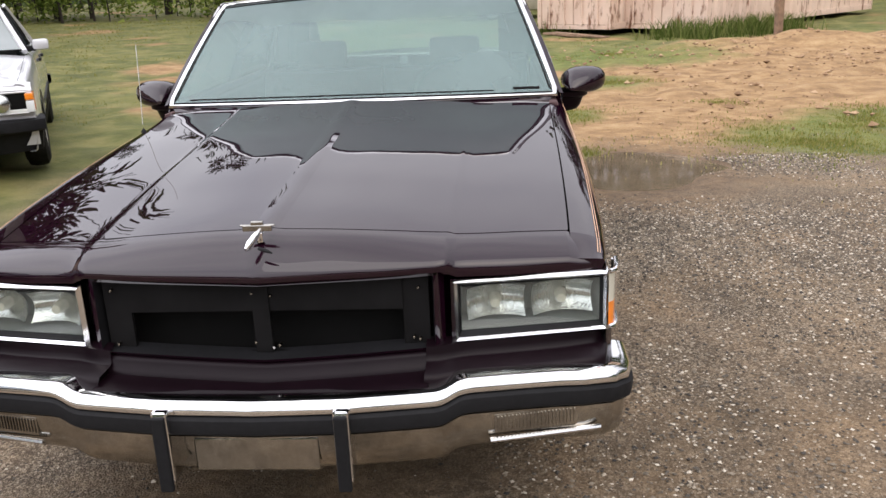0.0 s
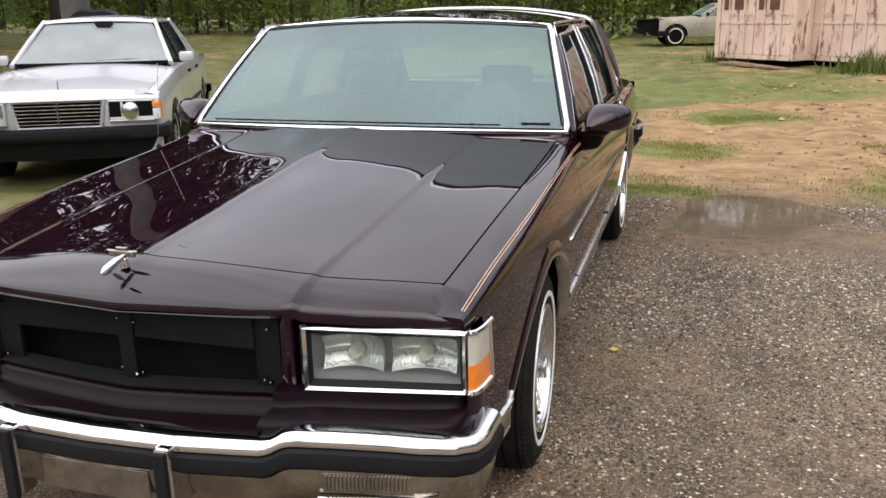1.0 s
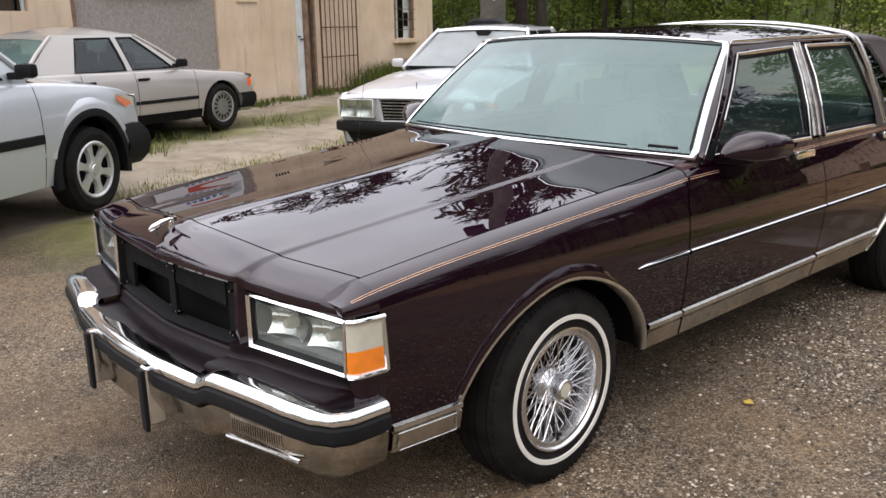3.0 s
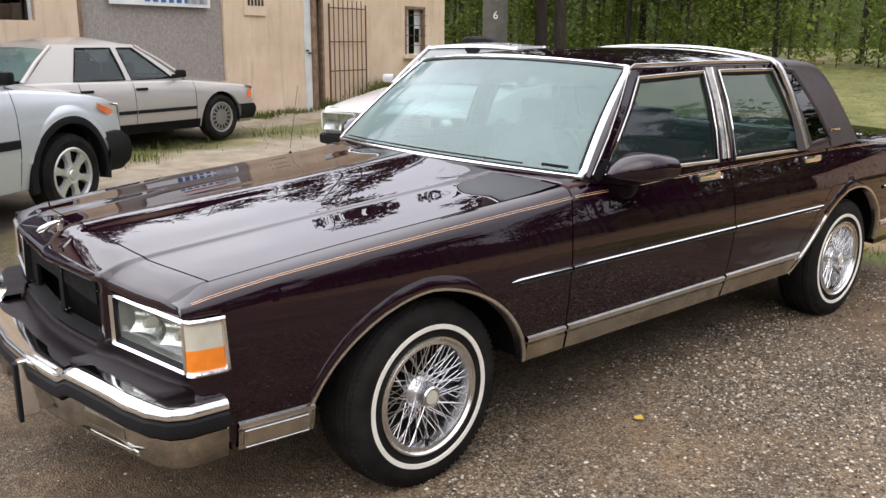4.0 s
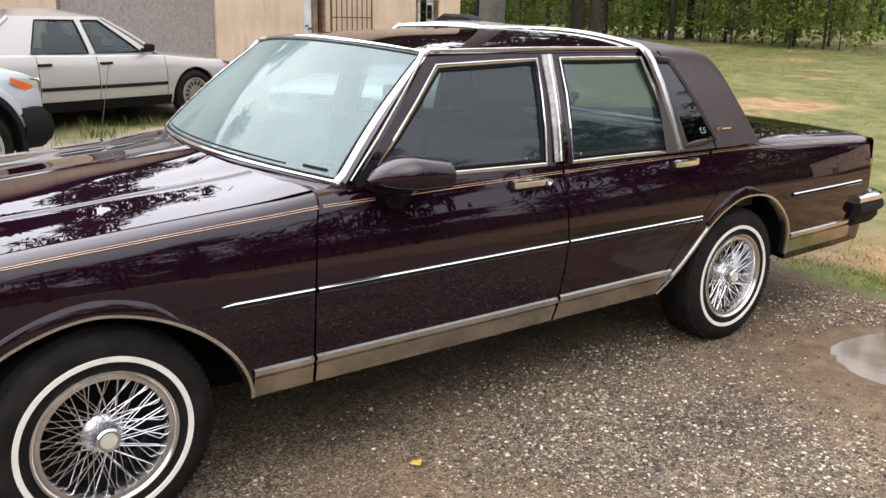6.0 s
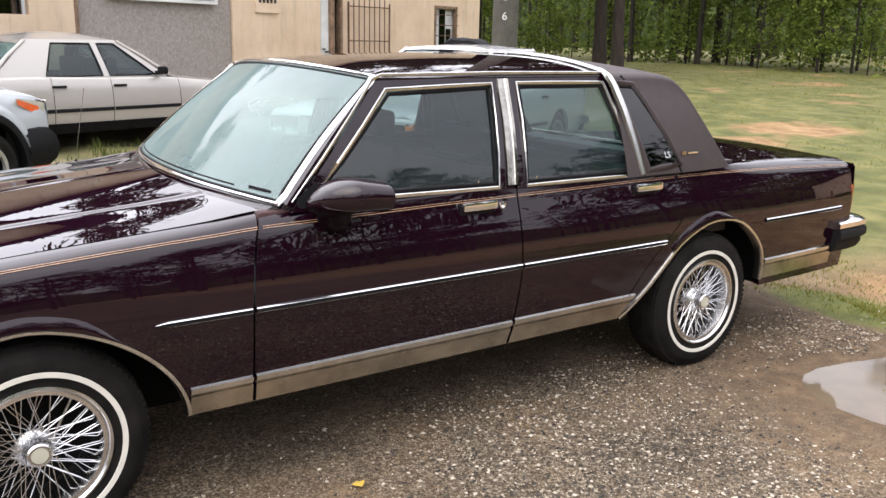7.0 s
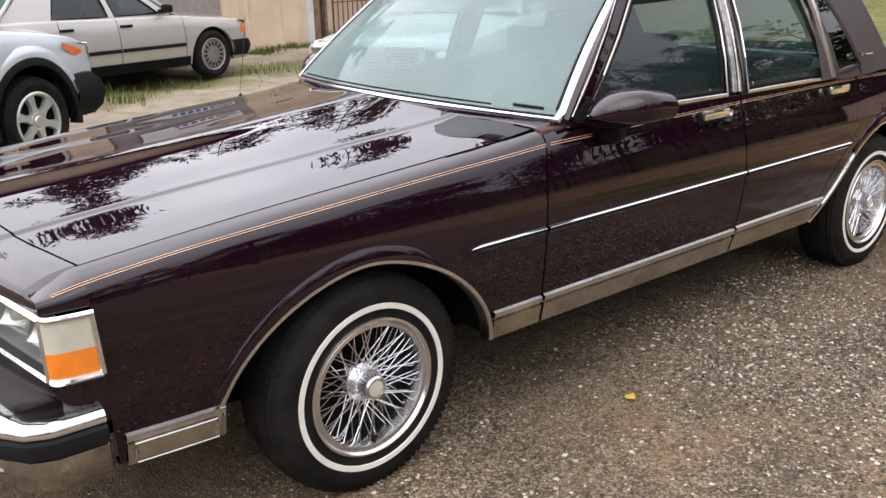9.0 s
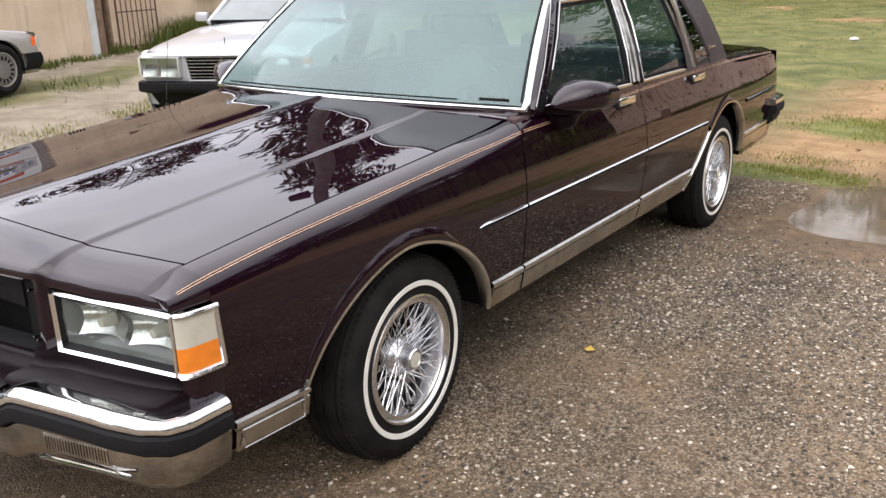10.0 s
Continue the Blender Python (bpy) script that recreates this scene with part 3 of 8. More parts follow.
def build_building():
    """Local x runs along the wall, y goes into the house, z up; the face is at y = 0."""
    H, L0, L1, TH = 4.3, -9.0, 7.1, 0.22
    b = thing("block_building", "tan painted block building with a boarded opening and iron gate", "building", m=WALL_M)
    # openings: along, from z, to z
    OPEN = [(-6.4, -3.55, 1.55, 2.75), (-2.9, -0.12, -0.2, 2.75), (1.92, 2.50, -0.2, 2.2), (5.38, 6.23, 1.0, 2.05)]
    g = Geo()
    cuts = sorted({L0, L1, *[o[0] for o in OPEN], *[o[1] for o in OPEN]})
    for a, c in zip(cuts, cuts[1:]):
        o = [p for p in OPEN if p[0] <= a and p[1] >= c]
        bands = [(-0.3, H)] if not o else [(-0.3, o[0][2]), (o[0][3], H)]
        for z0, z1 in bands:
            if z1 - z0 > 0.01:
                g.box((a + c) / 2, TH / 2, (z0 + z1) / 2, c - a, TH, z1 - z0)
    g.box(L1 - TH / 2, 4.1, H / 2 - 0.15, TH, 7.76, H + 0.3)
    g.box(L0 + TH / 2, 4.1, H / 2 - 0.15, TH, 7.76, H + 0.3)
    g.box((L0 + L1) / 2, 8.1, H / 2 - 0.15, L1 - L0, TH, H + 0.3)
    g.ob("wall", STUCCO, b, smooth=False, weld=0.0005)
    Geo().box((L0 + L1) / 2, 4.1, H + 0.09, L1 - L0 + 0.3, 8.6, 0.18).ob("roof", GREY_PLASTIC, b, "flat dark roof with a thin edge", smooth=False, bevel=0.02)
    # near-black floor, the house's unlit inside put into its colour
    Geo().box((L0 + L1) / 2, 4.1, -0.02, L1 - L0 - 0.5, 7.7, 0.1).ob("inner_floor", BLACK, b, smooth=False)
    # boarded opening: frame and board
    bd = Geo().box(-1.51, 0.06, 1.27, 2.76, 0.03, 2.94).ob("board", OSB, b, "grey weathered chipboard covering a wide opening", smooth=False, bevel=0.004)
    Geo().box(-2.88, 0.02, 1.27, 0.06, 0.06, 2.94).ob("batten", WOOD, bd, smooth=False, bevel=0.006)
    # shop window with bars at the far left
    w = Geo().box(-4.97, 0.12, 2.15, 2.85, 0.02, 1.20).ob("window", DARK_GLASS, b, "dark shop window behind light bars", smooth=False)
    for i in range(5):
        Geo().box(-6.25 + i * 0.66, 0.04, 2.15, 0.035, 0.035, 1.20).ob("bar", GREY_INK, w, smooth=False, bevel=0.004)
    Geo().box(-4.25, 0.10, 1.80, 0.36, 0.01, 0.42).ob("notice", simple("faded_card", (0.40, 0.30, 0.26), 0.8), w, smooth=False)
    # white door leaf stood in the entrance, with its hardware
    d = Geo().box(2.03, 0.02, 1.0, 0.20, 0.05, 2.3).ob("door", WHITE_PAINT, b, "narrow dirty white door, ajar", smooth=False, bevel=0.008)
    Geo().box(1.99, -0.02, 1.12, 0.06, 0.03, 0.025).box(2.06, -0.025, 1.07, 0.07, 0.04, 0.03).ob("latch", BLACK_INK, d, smooth=False, bevel=0.004)
    f = Geo().box(2.19, -0.01, 1.0, 0.10, 0.10, 2.4).box(2.20, 0.0, 2.2, 0.62, 0.12, 0.10).box(2.47, 0.03, 1.0, 0.06, 0.1, 2.4)
    f.ob("door_frame", WOOD, b, "rotten brown timber door frame", smooth=False, bevel=0.008)
    # black sheet stands in for the shade inside the doorway
    Geo().box(2.34, 0.17, 1.0, 0.3, 0.04, 2.4).ob("doorway_shade", BLACK, b, smooth=False)
    # iron gate swung open flat along the wall
    gt = Geo().tube([(2.58, -0.09, 2.0), (2.58, -0.09, 0.05)], 0.02).tube([(3.78, -0.09, 2.0), (3.78, -0.09, 0.05)], 0.016)
    for z in (0.1, 0.72, 1.28, 1.92):
        gt.tube([(2.58, -0.09, z), (3.78, -0.09, z)], 0.012, 6)
    gate = gt.ob("gate", RUST, b, "rusty iron bar gate swung open against the wall")
    for i in range(1, 8):
        Geo().tube([(2.58 + i * 0.15, -0.09, 2.08), (2.58 + i * 0.15, -0.09, 0.02)], 0.011, 6).ob("bar", RUST, gate)
    # small barred window with a sill
    w2 = Geo().box(5.80, 0.11, 1.52, 0.85, 0.02, 1.05).ob("window", WHITE_PAINT, b, "small boarded window with iron bars")
    Geo().box(5.80, -0.04, 0.96, 1.0, 0.16, 0.09).ob("sill", STUCCO, w2, smooth=False, bevel=0.01)
    Geo().box(5.42, 0.03, 1.52, 0.06, 0.08, 1.05).box(6.18, 0.03, 1.52, 0.06, 0.08, 1.05).box(5.80, 0.03, 2.02, 0.85, 0.08, 0.06).ob("window_frame", WOOD, w2, smooth=False, bevel=0.005)
    Geo().box(5.78, 0.09, 1.50, 0.20, 0.02, 0.95).box(6.01, 0.09, 1.42, 0.16, 0.02, 0.3).ob("pane", DARK_GLASS, w2, smooth=False)
    for z in (1.2, 1.42, 1.64, 1.86):
        Geo().tube([(5.36, -0.03, z), (6.23, -0.03, z)], 0.009, 6).ob("bar", RUST, w2)
    # banner with a picture and numbers that become bars, and the number board
    s = Geo().box(-1.42, -0.03, 2.24, 1.95, 0.02, 0.86).ob("banner", BANNER, b, "white printed banner with blue figures", smooth=False, bevel=0.003)
    for i in range(8):
        Geo().box(-1.72 + i * 0.155, -0.044, 1.94, 0.095, 0.006, 0.15).ob("figure", BLUE_INK, s, smooth=False)
    Geo().box(-1.25, -0.044, 2.28, 0.95, 0.006, 0.18).ob("picture", RED_INK, s, smooth=False)
    Geo().box(-0.72, -0.044, 2.04, 0.42, 0.006, 0.36).ob("panel", GREY_INK, s, smooth=False)
    n = Geo().box(0.62, -0.02, 1.90, 0.52, 0.03, 0.36).ob("number_board", STUCCO, b, "tan board with painted dark figures", smooth=False, bevel=0.004)
    for i in range(5):
        Geo().box(0.45 + i * 0.085, -0.039, 1.95, 0.05, 0.006, 0.13).ob("figure", BLACK_INK, n, smooth=False)
    return b


build_building()


# ---------------------------------------------------------------- containers
def container_material():
    k = Nodes("faded_pink_container_paint")
    base = k.ramp(k.noise(1.1, 7.0), (0.3, (0.56, 0.40, 0.31)), (0.7, (0.70, 0.54, 0.44)))
    rust = k.noise(2.6, 8.0, 0.72, None, (2.0, 2.0, 0.55))
    k.set(Base_Color=k.mix(k.ramp(rust, (0.54, (0, 0, 0)), (0.63, (1, 1, 1))), base, k.ramp(k.noise(30.0, 5.0), (0.3, (0.075, 0.03, 0.016)), (0.7, (0.25, 0.10, 0.045)))))
    k.set(Roughness=0.75, Normal=k.bump(k.noise(20.0, 6.0), 0.25, 0.006))
    return k.mat


CONT = container_material()


def build_container(corner, dx, dy, width, length, label, back=0.0):
    """corner: the left foot of the door end as seen from outside; (dx, dy): along the door end. The box reaches back from it."""
    m = Matrix.Translation((*corner, rise(*corner))) @ pose(0, 0, 0, 0, 0, math.degrees(math.atan2(dy, dx)))
    c = thing("shipping_container", label, "container", "containers at the edge of the yard", m)
    H, Z = 2.55, 0.14
    g = Geo()
    # corrugated sides
    for x, s in ((0.03, 1), (width - 0.03, -1)):
        top, bot = [], []
        y = 0.12
        i = 0
        while y < length - 0.12:
            o = 0.036 if (i // 2) % 2 else 0.0
            top.append((x + s * o, y, H))
            bot.append((x + s * o, y, Z + 0.12))
            y += 0.07 if i % 2 else 0.11
            i += 1
        g.grid([bot, top])
    g.ob("side_wall", CONT, c, smooth=False)
    Geo().box(width / 2, length / 2, H - 0.02, width - 0.02, length - 0.1, 0.04).ob("roof", CONT, c, smooth=False)
    Geo().box(width / 2, length - 0.05, H / 2 + 0.1, width - 0.1, 0.05, H - 0.2).ob("end_wall", CONT, c, smooth=False)
    Geo().box(width / 2, length / 2, Z + 0.06, width - 0.06, length - 0.1, 0.10).ob("floor_frame", WOOD, c, smooth=False)
    f = Geo()
    for x in (0.06, width - 0.06):
        f.box(x, 0.06, (H + Z) / 2, 0.12, 0.12, H - Z).box(x, length - 0.06, (H + Z) / 2, 0.12, 0.12, H - Z)
        f.box(x, length / 2, Z + 0.07, 0.08, length - 0.3, 0.14).box(x, length / 2, H - 0.05, 0.08, length - 0.3, 0.09)
    f.box(width / 2, 0.06, H - 0.06, width - 0.25, 0.1, 0.12).box(width / 2, 0.06, Z + 0.05, width - 0.25, 0.1, 0.10)
    f.ob("corner_frame", CONT, c, smooth=False, bevel=0.008)
    for s in (0, 1):
        w = width / 2 - 0.14
        x0 = 0.13 + s * (w + 0.02)
        leaf = Geo().box(x0 + w / 2, 0.05, (H + Z) / 2, w, 0.05, H - Z - 0.22)
        for zz in (0.95, 1.75):
            leaf.box(x0 + w / 2, 0.018, zz, w - 0.04, 0.02, 0.05)
        d = leaf.ob("door", CONT, c, smooth=False, bevel=0.006)
        for q in (0.28, 0.75):
            Geo().tube([(x0 + w * q, -0.02, Z + 0.08), (x0 + w * q, -0.02, H - 0.08)], 0.018, 8).box(x0 + w * q + 0.08, -0.03, 1.15, 0.22, 0.02, 0.03).box(x0 + w * q, -0.01, Z + 0.16, 0.07, 0.05, 0.07).box(x0 + w * q, -0.01, 1.5, 0.07, 0.05, 0.05).ob("lock_rod", CONT, d)
        if back == 0:
            Geo().box(x0 + w * 0.18, 0.02, 1.55, w * 0.20, 0.012, 0.62).box(x0 + w * 0.52, 0.02, 1.55, w * 0.26, 0.012, 0.62).ob("vent_panel", RUST, d, "brown rusted vent panel", smooth=False)
    return c


build_container((1.62, 19.30), 0.72, -0.69, 2.25, 6.0, "faded pink steel container with rusty vents and lock rods", 0.0)
build_container((3.52, 18.35), 0.72, -0.69, 2.35, 9.0, "faded pink steel container with rust streaks along its side", 1.0)


# ---------------------------------------------------------------- the maroon saloon
# nose to -y, front axle at y = 0, rear axle at y = 2.946; x > 0 is the driver's side
side_x = curve([0.30, 0.335, 0.40, 0.50, 0.60, 0.67, 0.75, 0.83, 0.90, 0.96], [0.878, 0.885, 0.895, 0.907, 0.914, 0.916, 0.909, 0.893, 0.872, 0.850])
plan_t = curve([-0.86, -0.72, -0.4, 0.0, 0.5, 2.7, 3.4, 3.9, 4.25], [0.925, 0.945, 0.972, 0.990, 1.0, 1.0, 0.990, 0.972, 0.945])
stripe_z = curve([-0.86, -0.77, -0.49, -0.135, 0.245, 0.74, 1.79, 2.73, 3.4, 4.08, 4.3], [0.793, 0.803, 0.841, 0.866, 0.888, 0.909, 0.935, 0.944, 0.930, 0.903, 0.892])
inner_x = curve([-0.86, -0.69, 0.0, 0.78, 0.95, 1.2, 2.6, 3.0, 3.4, 4.25], [0.752, 0.767, 0.790, 0.806, 0.850, 0.856, 0.858, 0.850, 0.760, 0.735])
inner_z = curve([-0.86, -0.69, -0.3, 0.2, 0.55, 0.80, 0.95, 1.8, 2.73, 3.0, 3.4, 4.0, 4.25], [0.800, 0.822, 0.865, 0.908, 0.936, 0.962, 0.962, 0.962, 0.966, 0.966, 0.960, 0.936, 0.920])


def wx(y, z):
    return side_x(z) * plan_t(y)


def section(y, zb, n_side=12, n_roll=8):
    """The body's outline at y from zb up the side and over the shoulder to the seam, as (x, z)."""
    z1 = stripe_z(y) - 0.030
    pts = [(wx(y, z), z) for z in span(zb, z1, n_side)]
    a = Vector((wx(y, z1), z1))
    slope = wx(y, z1) - wx(y, z1 - 0.02)
    c = Vector((inner_x(y), inner_z(y)))
    b = Vector((a.x + slope * 2.2, c.y - 0.10 * (a.x - c.x)))
    for i in range(1, n_roll + 1):
        t = i / n_roll
        p = a * (1 - t) ** 2 + b * 2 * t * (1 - t) + c * t * t
        pts.append((p.x, p.y))
    return pts


ARCH_P = 1.78
rear_arch = curve([2.36, 2.40, 2.50, 2.60, 2.70, 2.80, 2.90, 2.97, 3.06, 3.14, 3.22, 3.30, 3.345, 3.372, 3.380], [0.335, 0.362, 0.443, 0.545, 0.640, 0.694, 0.724, 0.730, 0.724, 0.702, 0.655, 0.585, 0.520, 0.440, 0.370])


def arch_path(which):
    """The outer edge of a wheel arch lip as (y, z), from its front foot over the top to its rear foot."""
    if which == "front":
        out = []
        for i in range(49):
            t = math.pi * i / 48
            c, v = math.cos(t), math.sin(t)
            out.append((0.004 - 0.463 * math.copysign(abs(c) ** (2 / ARCH_P), c), 0.335 + 0.372 * max(0.0, v) ** (2 / ARCH_P)))
        return out
    return [(y, rear_arch(y)) for y in [2.366 + 1.014 * math.sin(i / 48 * math.pi / 2) ** 0.9 for i in range(49)]]


def arch_bottom(y, base=0.335):
    """Lower edge of the body side at y, just inside the arch lips."""
    q = abs(y - 0.004) / 0.458
    if q < 1:
        return 0.335 + 0.366 * (1 - q ** ARCH_P) ** (1 / ARCH_P)
    if 2.372 < y < 3.378:
        return max(base, rear_arch(y) - 0.007)
    return base


def dense(a, b, step, marks):
    """Stations from a to b, closer together round the marks."""
    ys = [a]
    while ys[-1] < b - 1e-4:
        y = ys[-1]
        d = min(abs(y - m) for m in marks) if marks else 1
        ys.append(min(b, y + max(0.004, min(step, d * 0.35 + 0.004))))
    return ys


def side_panel(y_left, y_right, marks=(), base=0.335, step=0.05, n_side=14, arched=True):
    """Columns between two shut lines, each a function of z."""
    zm = 0.7
    us = []
    a, b = y_left(zm), y_right(zm)
    us = [(y - a) / (b - a) for y in dense(a, b, step, marks)]
    rows = []
    for u in us:
        y0 = lerp(a, b, u)
        zb = arch_bottom(y0, base) if arched else base
        col = []
        for x, z in section(y0, zb, n_side):
            y = lerp(y_left(z), y_right(z), u)
            xx = x if z > stripe_z(y) - 0.03 else wx(y, z)
            col.append((xx, y, z))
        # turn the lower edge inwards
        x, y, z = col[0]
        rows.append([(x - 0.035, y, z + 0.004), (x - 0.006, y, z - 0.004)] + col)
    return Geo().grid(rows)


GAP = 0.0035
front_edge = curve([0.3, 0.50, 0.60, 1.0], [-0.684, -0.695, -0.700, -0.700])
door1 = curve([0.3, 0.44, 0.63, 0.80, 0.94, 0.99], [0.673, 0.673, 0.675, 0.690, 0.725, 0.775])
door2 = curve([0.3, 0.44, 0.66, 0.96], [1.75, 1.765, 1.785, 1.785])
door3 = curve([0.3, 0.345, 0.447, 0.56, 0.665, 0.76, 0.81, 0.95], [2.36, 2.372, 2.425, 2.51, 2.615, 2.725, 2.745, 2.70])


def off(c, d):
    return lambda z: c(z) + d


def tip_drop(y, z):
    """The fender's tip sinks to the header's height towards the lamp."""
    t = min(1.0, max(0.0, (y + 0.806) / 0.106))
    return z - 0.9 * (1 - t) ** 1.5 * max(0.0, z - 0.782)


def build_saloon():
    car = thing("saloon_car", "glossy dark maroon four-door saloon with a brown vinyl rear roof", "car")

    # --- lower body panels
    for s in (1, -1):
        f = side_panel(front_edge, off(door1, -GAP), (-0.454, 0.462), base=0.335)
        d1 = side_panel(off(door1, GAP), off(door2, -GAP))
        d2 = side_panel(off(door2, GAP), off(door3, -GAP), step=0.04, arched=False)
        # rear quarter: rows of stations that follow the shut line, then the arch
        q_rows = []
        for y in dense(2.368, 4.14, 0.05, (2.40, 2.70, 2.745, 3.375)):
            zb = arch_bottom(y)
            zt = None
            if y < 2.745:
                # the shut line lies above this station
                lo, hi = 0.30, 0.81
                for _ in range(30):
                    mid = (lo + hi) / 2
                    lo, hi = (mid, hi) if door3(mid) + GAP < y else (lo, mid)
                zt = max(lo, zb + 0.002)
                if zt > 0.74:
                    zt = None
            sec = section(y, zb, 14)
            if zt is not None:
                sec = [(wx(y, z), z) for z in span(zb, zt, len(sec))]
            q_rows.append((y, zt is None, [(sec[0][0] - 0.035, y, sec[0][1] + 0.004)] + [(x, y, z) for x, z in sec]))
        q = Geo()
        low = [r for y, full, r in q_rows if not full]
        full = [r for y, fu, r in q_rows if fu]
        if low:
            q.grid(low)
        # upper front corner of the quarter, between shut line and first full station
        y0 = [y for y, fu, r in q_rows if fu][0]
        up = []
        first = full[0]
        for (x, y, z) in first[1:]:
            yl = door3(z) + GAP
            if z > 0.60:
                up.append([(lerp(wx(yl, min(z, 0.93)), x, t) if z < 0.9 else x, lerp(yl, y, t), z) for t in (0, 0.34, 0.67, 1.0)])
        q.grid(up, flip=True)
        q.grid(full)
        for name, geo, lab in (("fender", f, ""), ("front_door", d1, ""), ("rear_door", d2, ""), ("rear_quarter", q, "")):
            gg = geo if s > 0 else geo.mirror()
            gg.ob(name, PAINT, car, lab, angle=50)

    # --- fender tip over the turn lamp
    rows = []
    for y in span(-0.806, -0.700, 8):
        sec = section(y, 0.755, 5, 8)
        col = [(x, y, z) for x, z in sec]
        rows.append([(sec[0][0] - 0.03, y, 0.754)] + col)
    rows = [[(x * 0.99, y + 0.004, z - 0.03 if z > 0.77 else z) for x, y, z in rows[0]]] + rows
    rows = [[(x, y, tip_drop(y, z)) for x, y, z in r] for r in rows]
    g = Geo().grid(rows)
    for s in (1, -1):
        (g if s > 0 else g.mirror()).ob("fender_tip", PAINT, car, angle=60)
    # painted return between the lamp, the filler and the bumper end
    rows = [[(x, y, z) for x, y in ((0.850, -0.800), (0.866, -0.775), (0.874, -0.735), (wx(-0.69, z) - 0.001, -0.688))] for z in (0.47, 0.53, 0.597)]
    g = Geo().grid(rows)
    for s in (1, -1):
        (g if s > 0 else g.mirror()).ob("fender_return", PAINT, car, angle=60)

    # --- dark underbody, wheel wells and cabin floor
    u = Geo()
    u.box(0, 1.70, 0.38, 1.16, 4.3, 0.26)
    u.box(0, 1.45, 0.42, 1.66, 1.9, 0.20).box(0, 3.75, 0.46, 1.62, 0.6, 0.26).box(0, -0.68, 0.50, 1.66, 0.10, 0.16)
    u.ob("underbody", BLACK, car, smooth=False)
    for cy in (0.0, 2.93):
        for s in (1, -1):
            w = Geo()
            rows = []
            for k in range(19):
                t = math.pi * k / 18
                yy, zz = cy - 0.47 * math.cos(t), 0.335 + (0.43) * math.sin(t)
                rows.append([(s * 0.60, yy, zz), (s * 0.868, yy, zz)])
            w.grid(rows, flip=s < 0)
            w.add([(s * 0.60, cy - 0.47, 0.3), (s * 0.60, cy + 0.47, 0.3), (s * 0.60, cy + 0.47, 0.78), (s * 0.60, cy - 0.47, 0.78)], [(0, 1, 2, 3)])
            w.ob("wheel_well", BLACK, car)

    # --- bonnet and header panel
    crown = curve([-0.95, -0.80, -0.40, 0.0, 0.20, 0.40, 0.60, 0.80], [0.070, 0.070, 0.057, 0.054, 0.058, 0.062, 0.067, 0.070])
    shape = curve([0.0, 0.02, 0.045, 0.20, 0.40, 0.57, 0.60, 0.62, 0.66, 0.85, 1.0], [1.0, 0.985, 0.94, 0.86, 0.68, 0.47, 0.44, 0.36, 0.32, 0.17, 0.0])

    def hood_z(x, y):
        xs = inner_x(y)
        return inner_z(y) + crown(y) * shape(min(1.0, abs(x) / xs))

    def seam_y(x):
        return -0.795 + 0.105 * (abs(x) / 0.767) ** 2

    def rear_y(x):
        return 0.60 + 0.165 * (abs(x) / 0.80) ** 2

    qs = sorted({round(v, 4) for v in [i / 24 for i in range(25)] + [0.02, 0.045, 0.59, 0.60, 0.61, 0.62, 0.64, 0.66]})
    qs = [-v for v in reversed(qs[1:])] + qs
    rows = []
    for t in span(0, 1, 34):
        row = []
        for v in qs:
            xs0 = 0.767 * v
            y = lerp(seam_y(xs0) + 0.003, rear_y(xs0), t)
            x = v * (inner_x(y) - 0.005)
            row.append((x, y, hood_z(x, y)))
        rows.append(row)
    first = [(x, y + 0.001, z - 0.02) for x, y, z in rows[0]]
    Geo().grid([first] + rows).ob("bonnet", PAINT, car, "maroon bonnet with a centre ridge and mirror-like gloss", angle=50)

    lip_y = curve([0.0, 0.43, 0.452, 0.475, 0.62, 0.80, 0.845, 0.87], [-0.925, -0.893, -0.886, -0.872, -0.845, -0.803, -0.785, -0.74])
    lip_z = curve([0.0, 0.43, 0.455, 0.48, 0.80, 0.87], [0.797, 0.806, 0.808, 0.796, 0.784, 0.776])
    xs = sorted({*[round(v, 3) for v in span(0, 0.832, 34)], 0.757, 0.43, 0.441, 0.452, 0.463, 0.475})
    xs = [-v for v in reversed(xs[1:])] + xs
    rows = []
    for x in xs:
        ax = abs(x)
        ys, zs = seam_y(min(ax, 0.767)) - 0.002, hood_z(min(ax, 0.767), seam_y(min(ax, 0.767)))
        yl, zl = lip_y(ax), lip_z(ax)
        if ax > 0.757:
            zs, zl = zs - 0.006 - 0.25 * (ax - 0.757), zl - 0.004
        p0, p1, p2 = Vector((ys, zs)), Vector((lerp(ys, yl, 0.6), zs - 0.006)), Vector((yl, zl))
        col = [(x, ys, zs - 0.02)]
        for t in span(0, 1, 9):
            p = p0 * (1 - t) ** 2 + p1 * 2 * t * (1 - t) + p2 * t * t
            col.append((x, p.x, p.y))
        drop = 0.035 if ax > 0.45 else 0.026
        col += [(x, yl - 0.004, zl - 0.012), (x, yl - 0.001, zl - drop + 0.004), (x, yl + 0.03, zl - drop - 0.001)]
        rows.append(col)
    Geo().grid(rows, flip=True).ob("header_panel", PAINT, car, angle=60)

    # --- nose below the header: grille shell, lamp surrounds, filler over the bumper
    # black boxes close the nose, painted dark as shade behind the grille openings
    Geo().box(0, -0.70, 0.66, 1.55, 0.04, 0.30).box(0, -0.775, 0.63, 0.80, 0.02, 0.26).ob("radiator_support", BLACK, car, smooth=False)
    rim = Geo()
    top = [(x, lip_y(abs(x)) + 0.014, lip_z(abs(x)) - 0.026) for x in span(-0.435, 0.435, 15)]
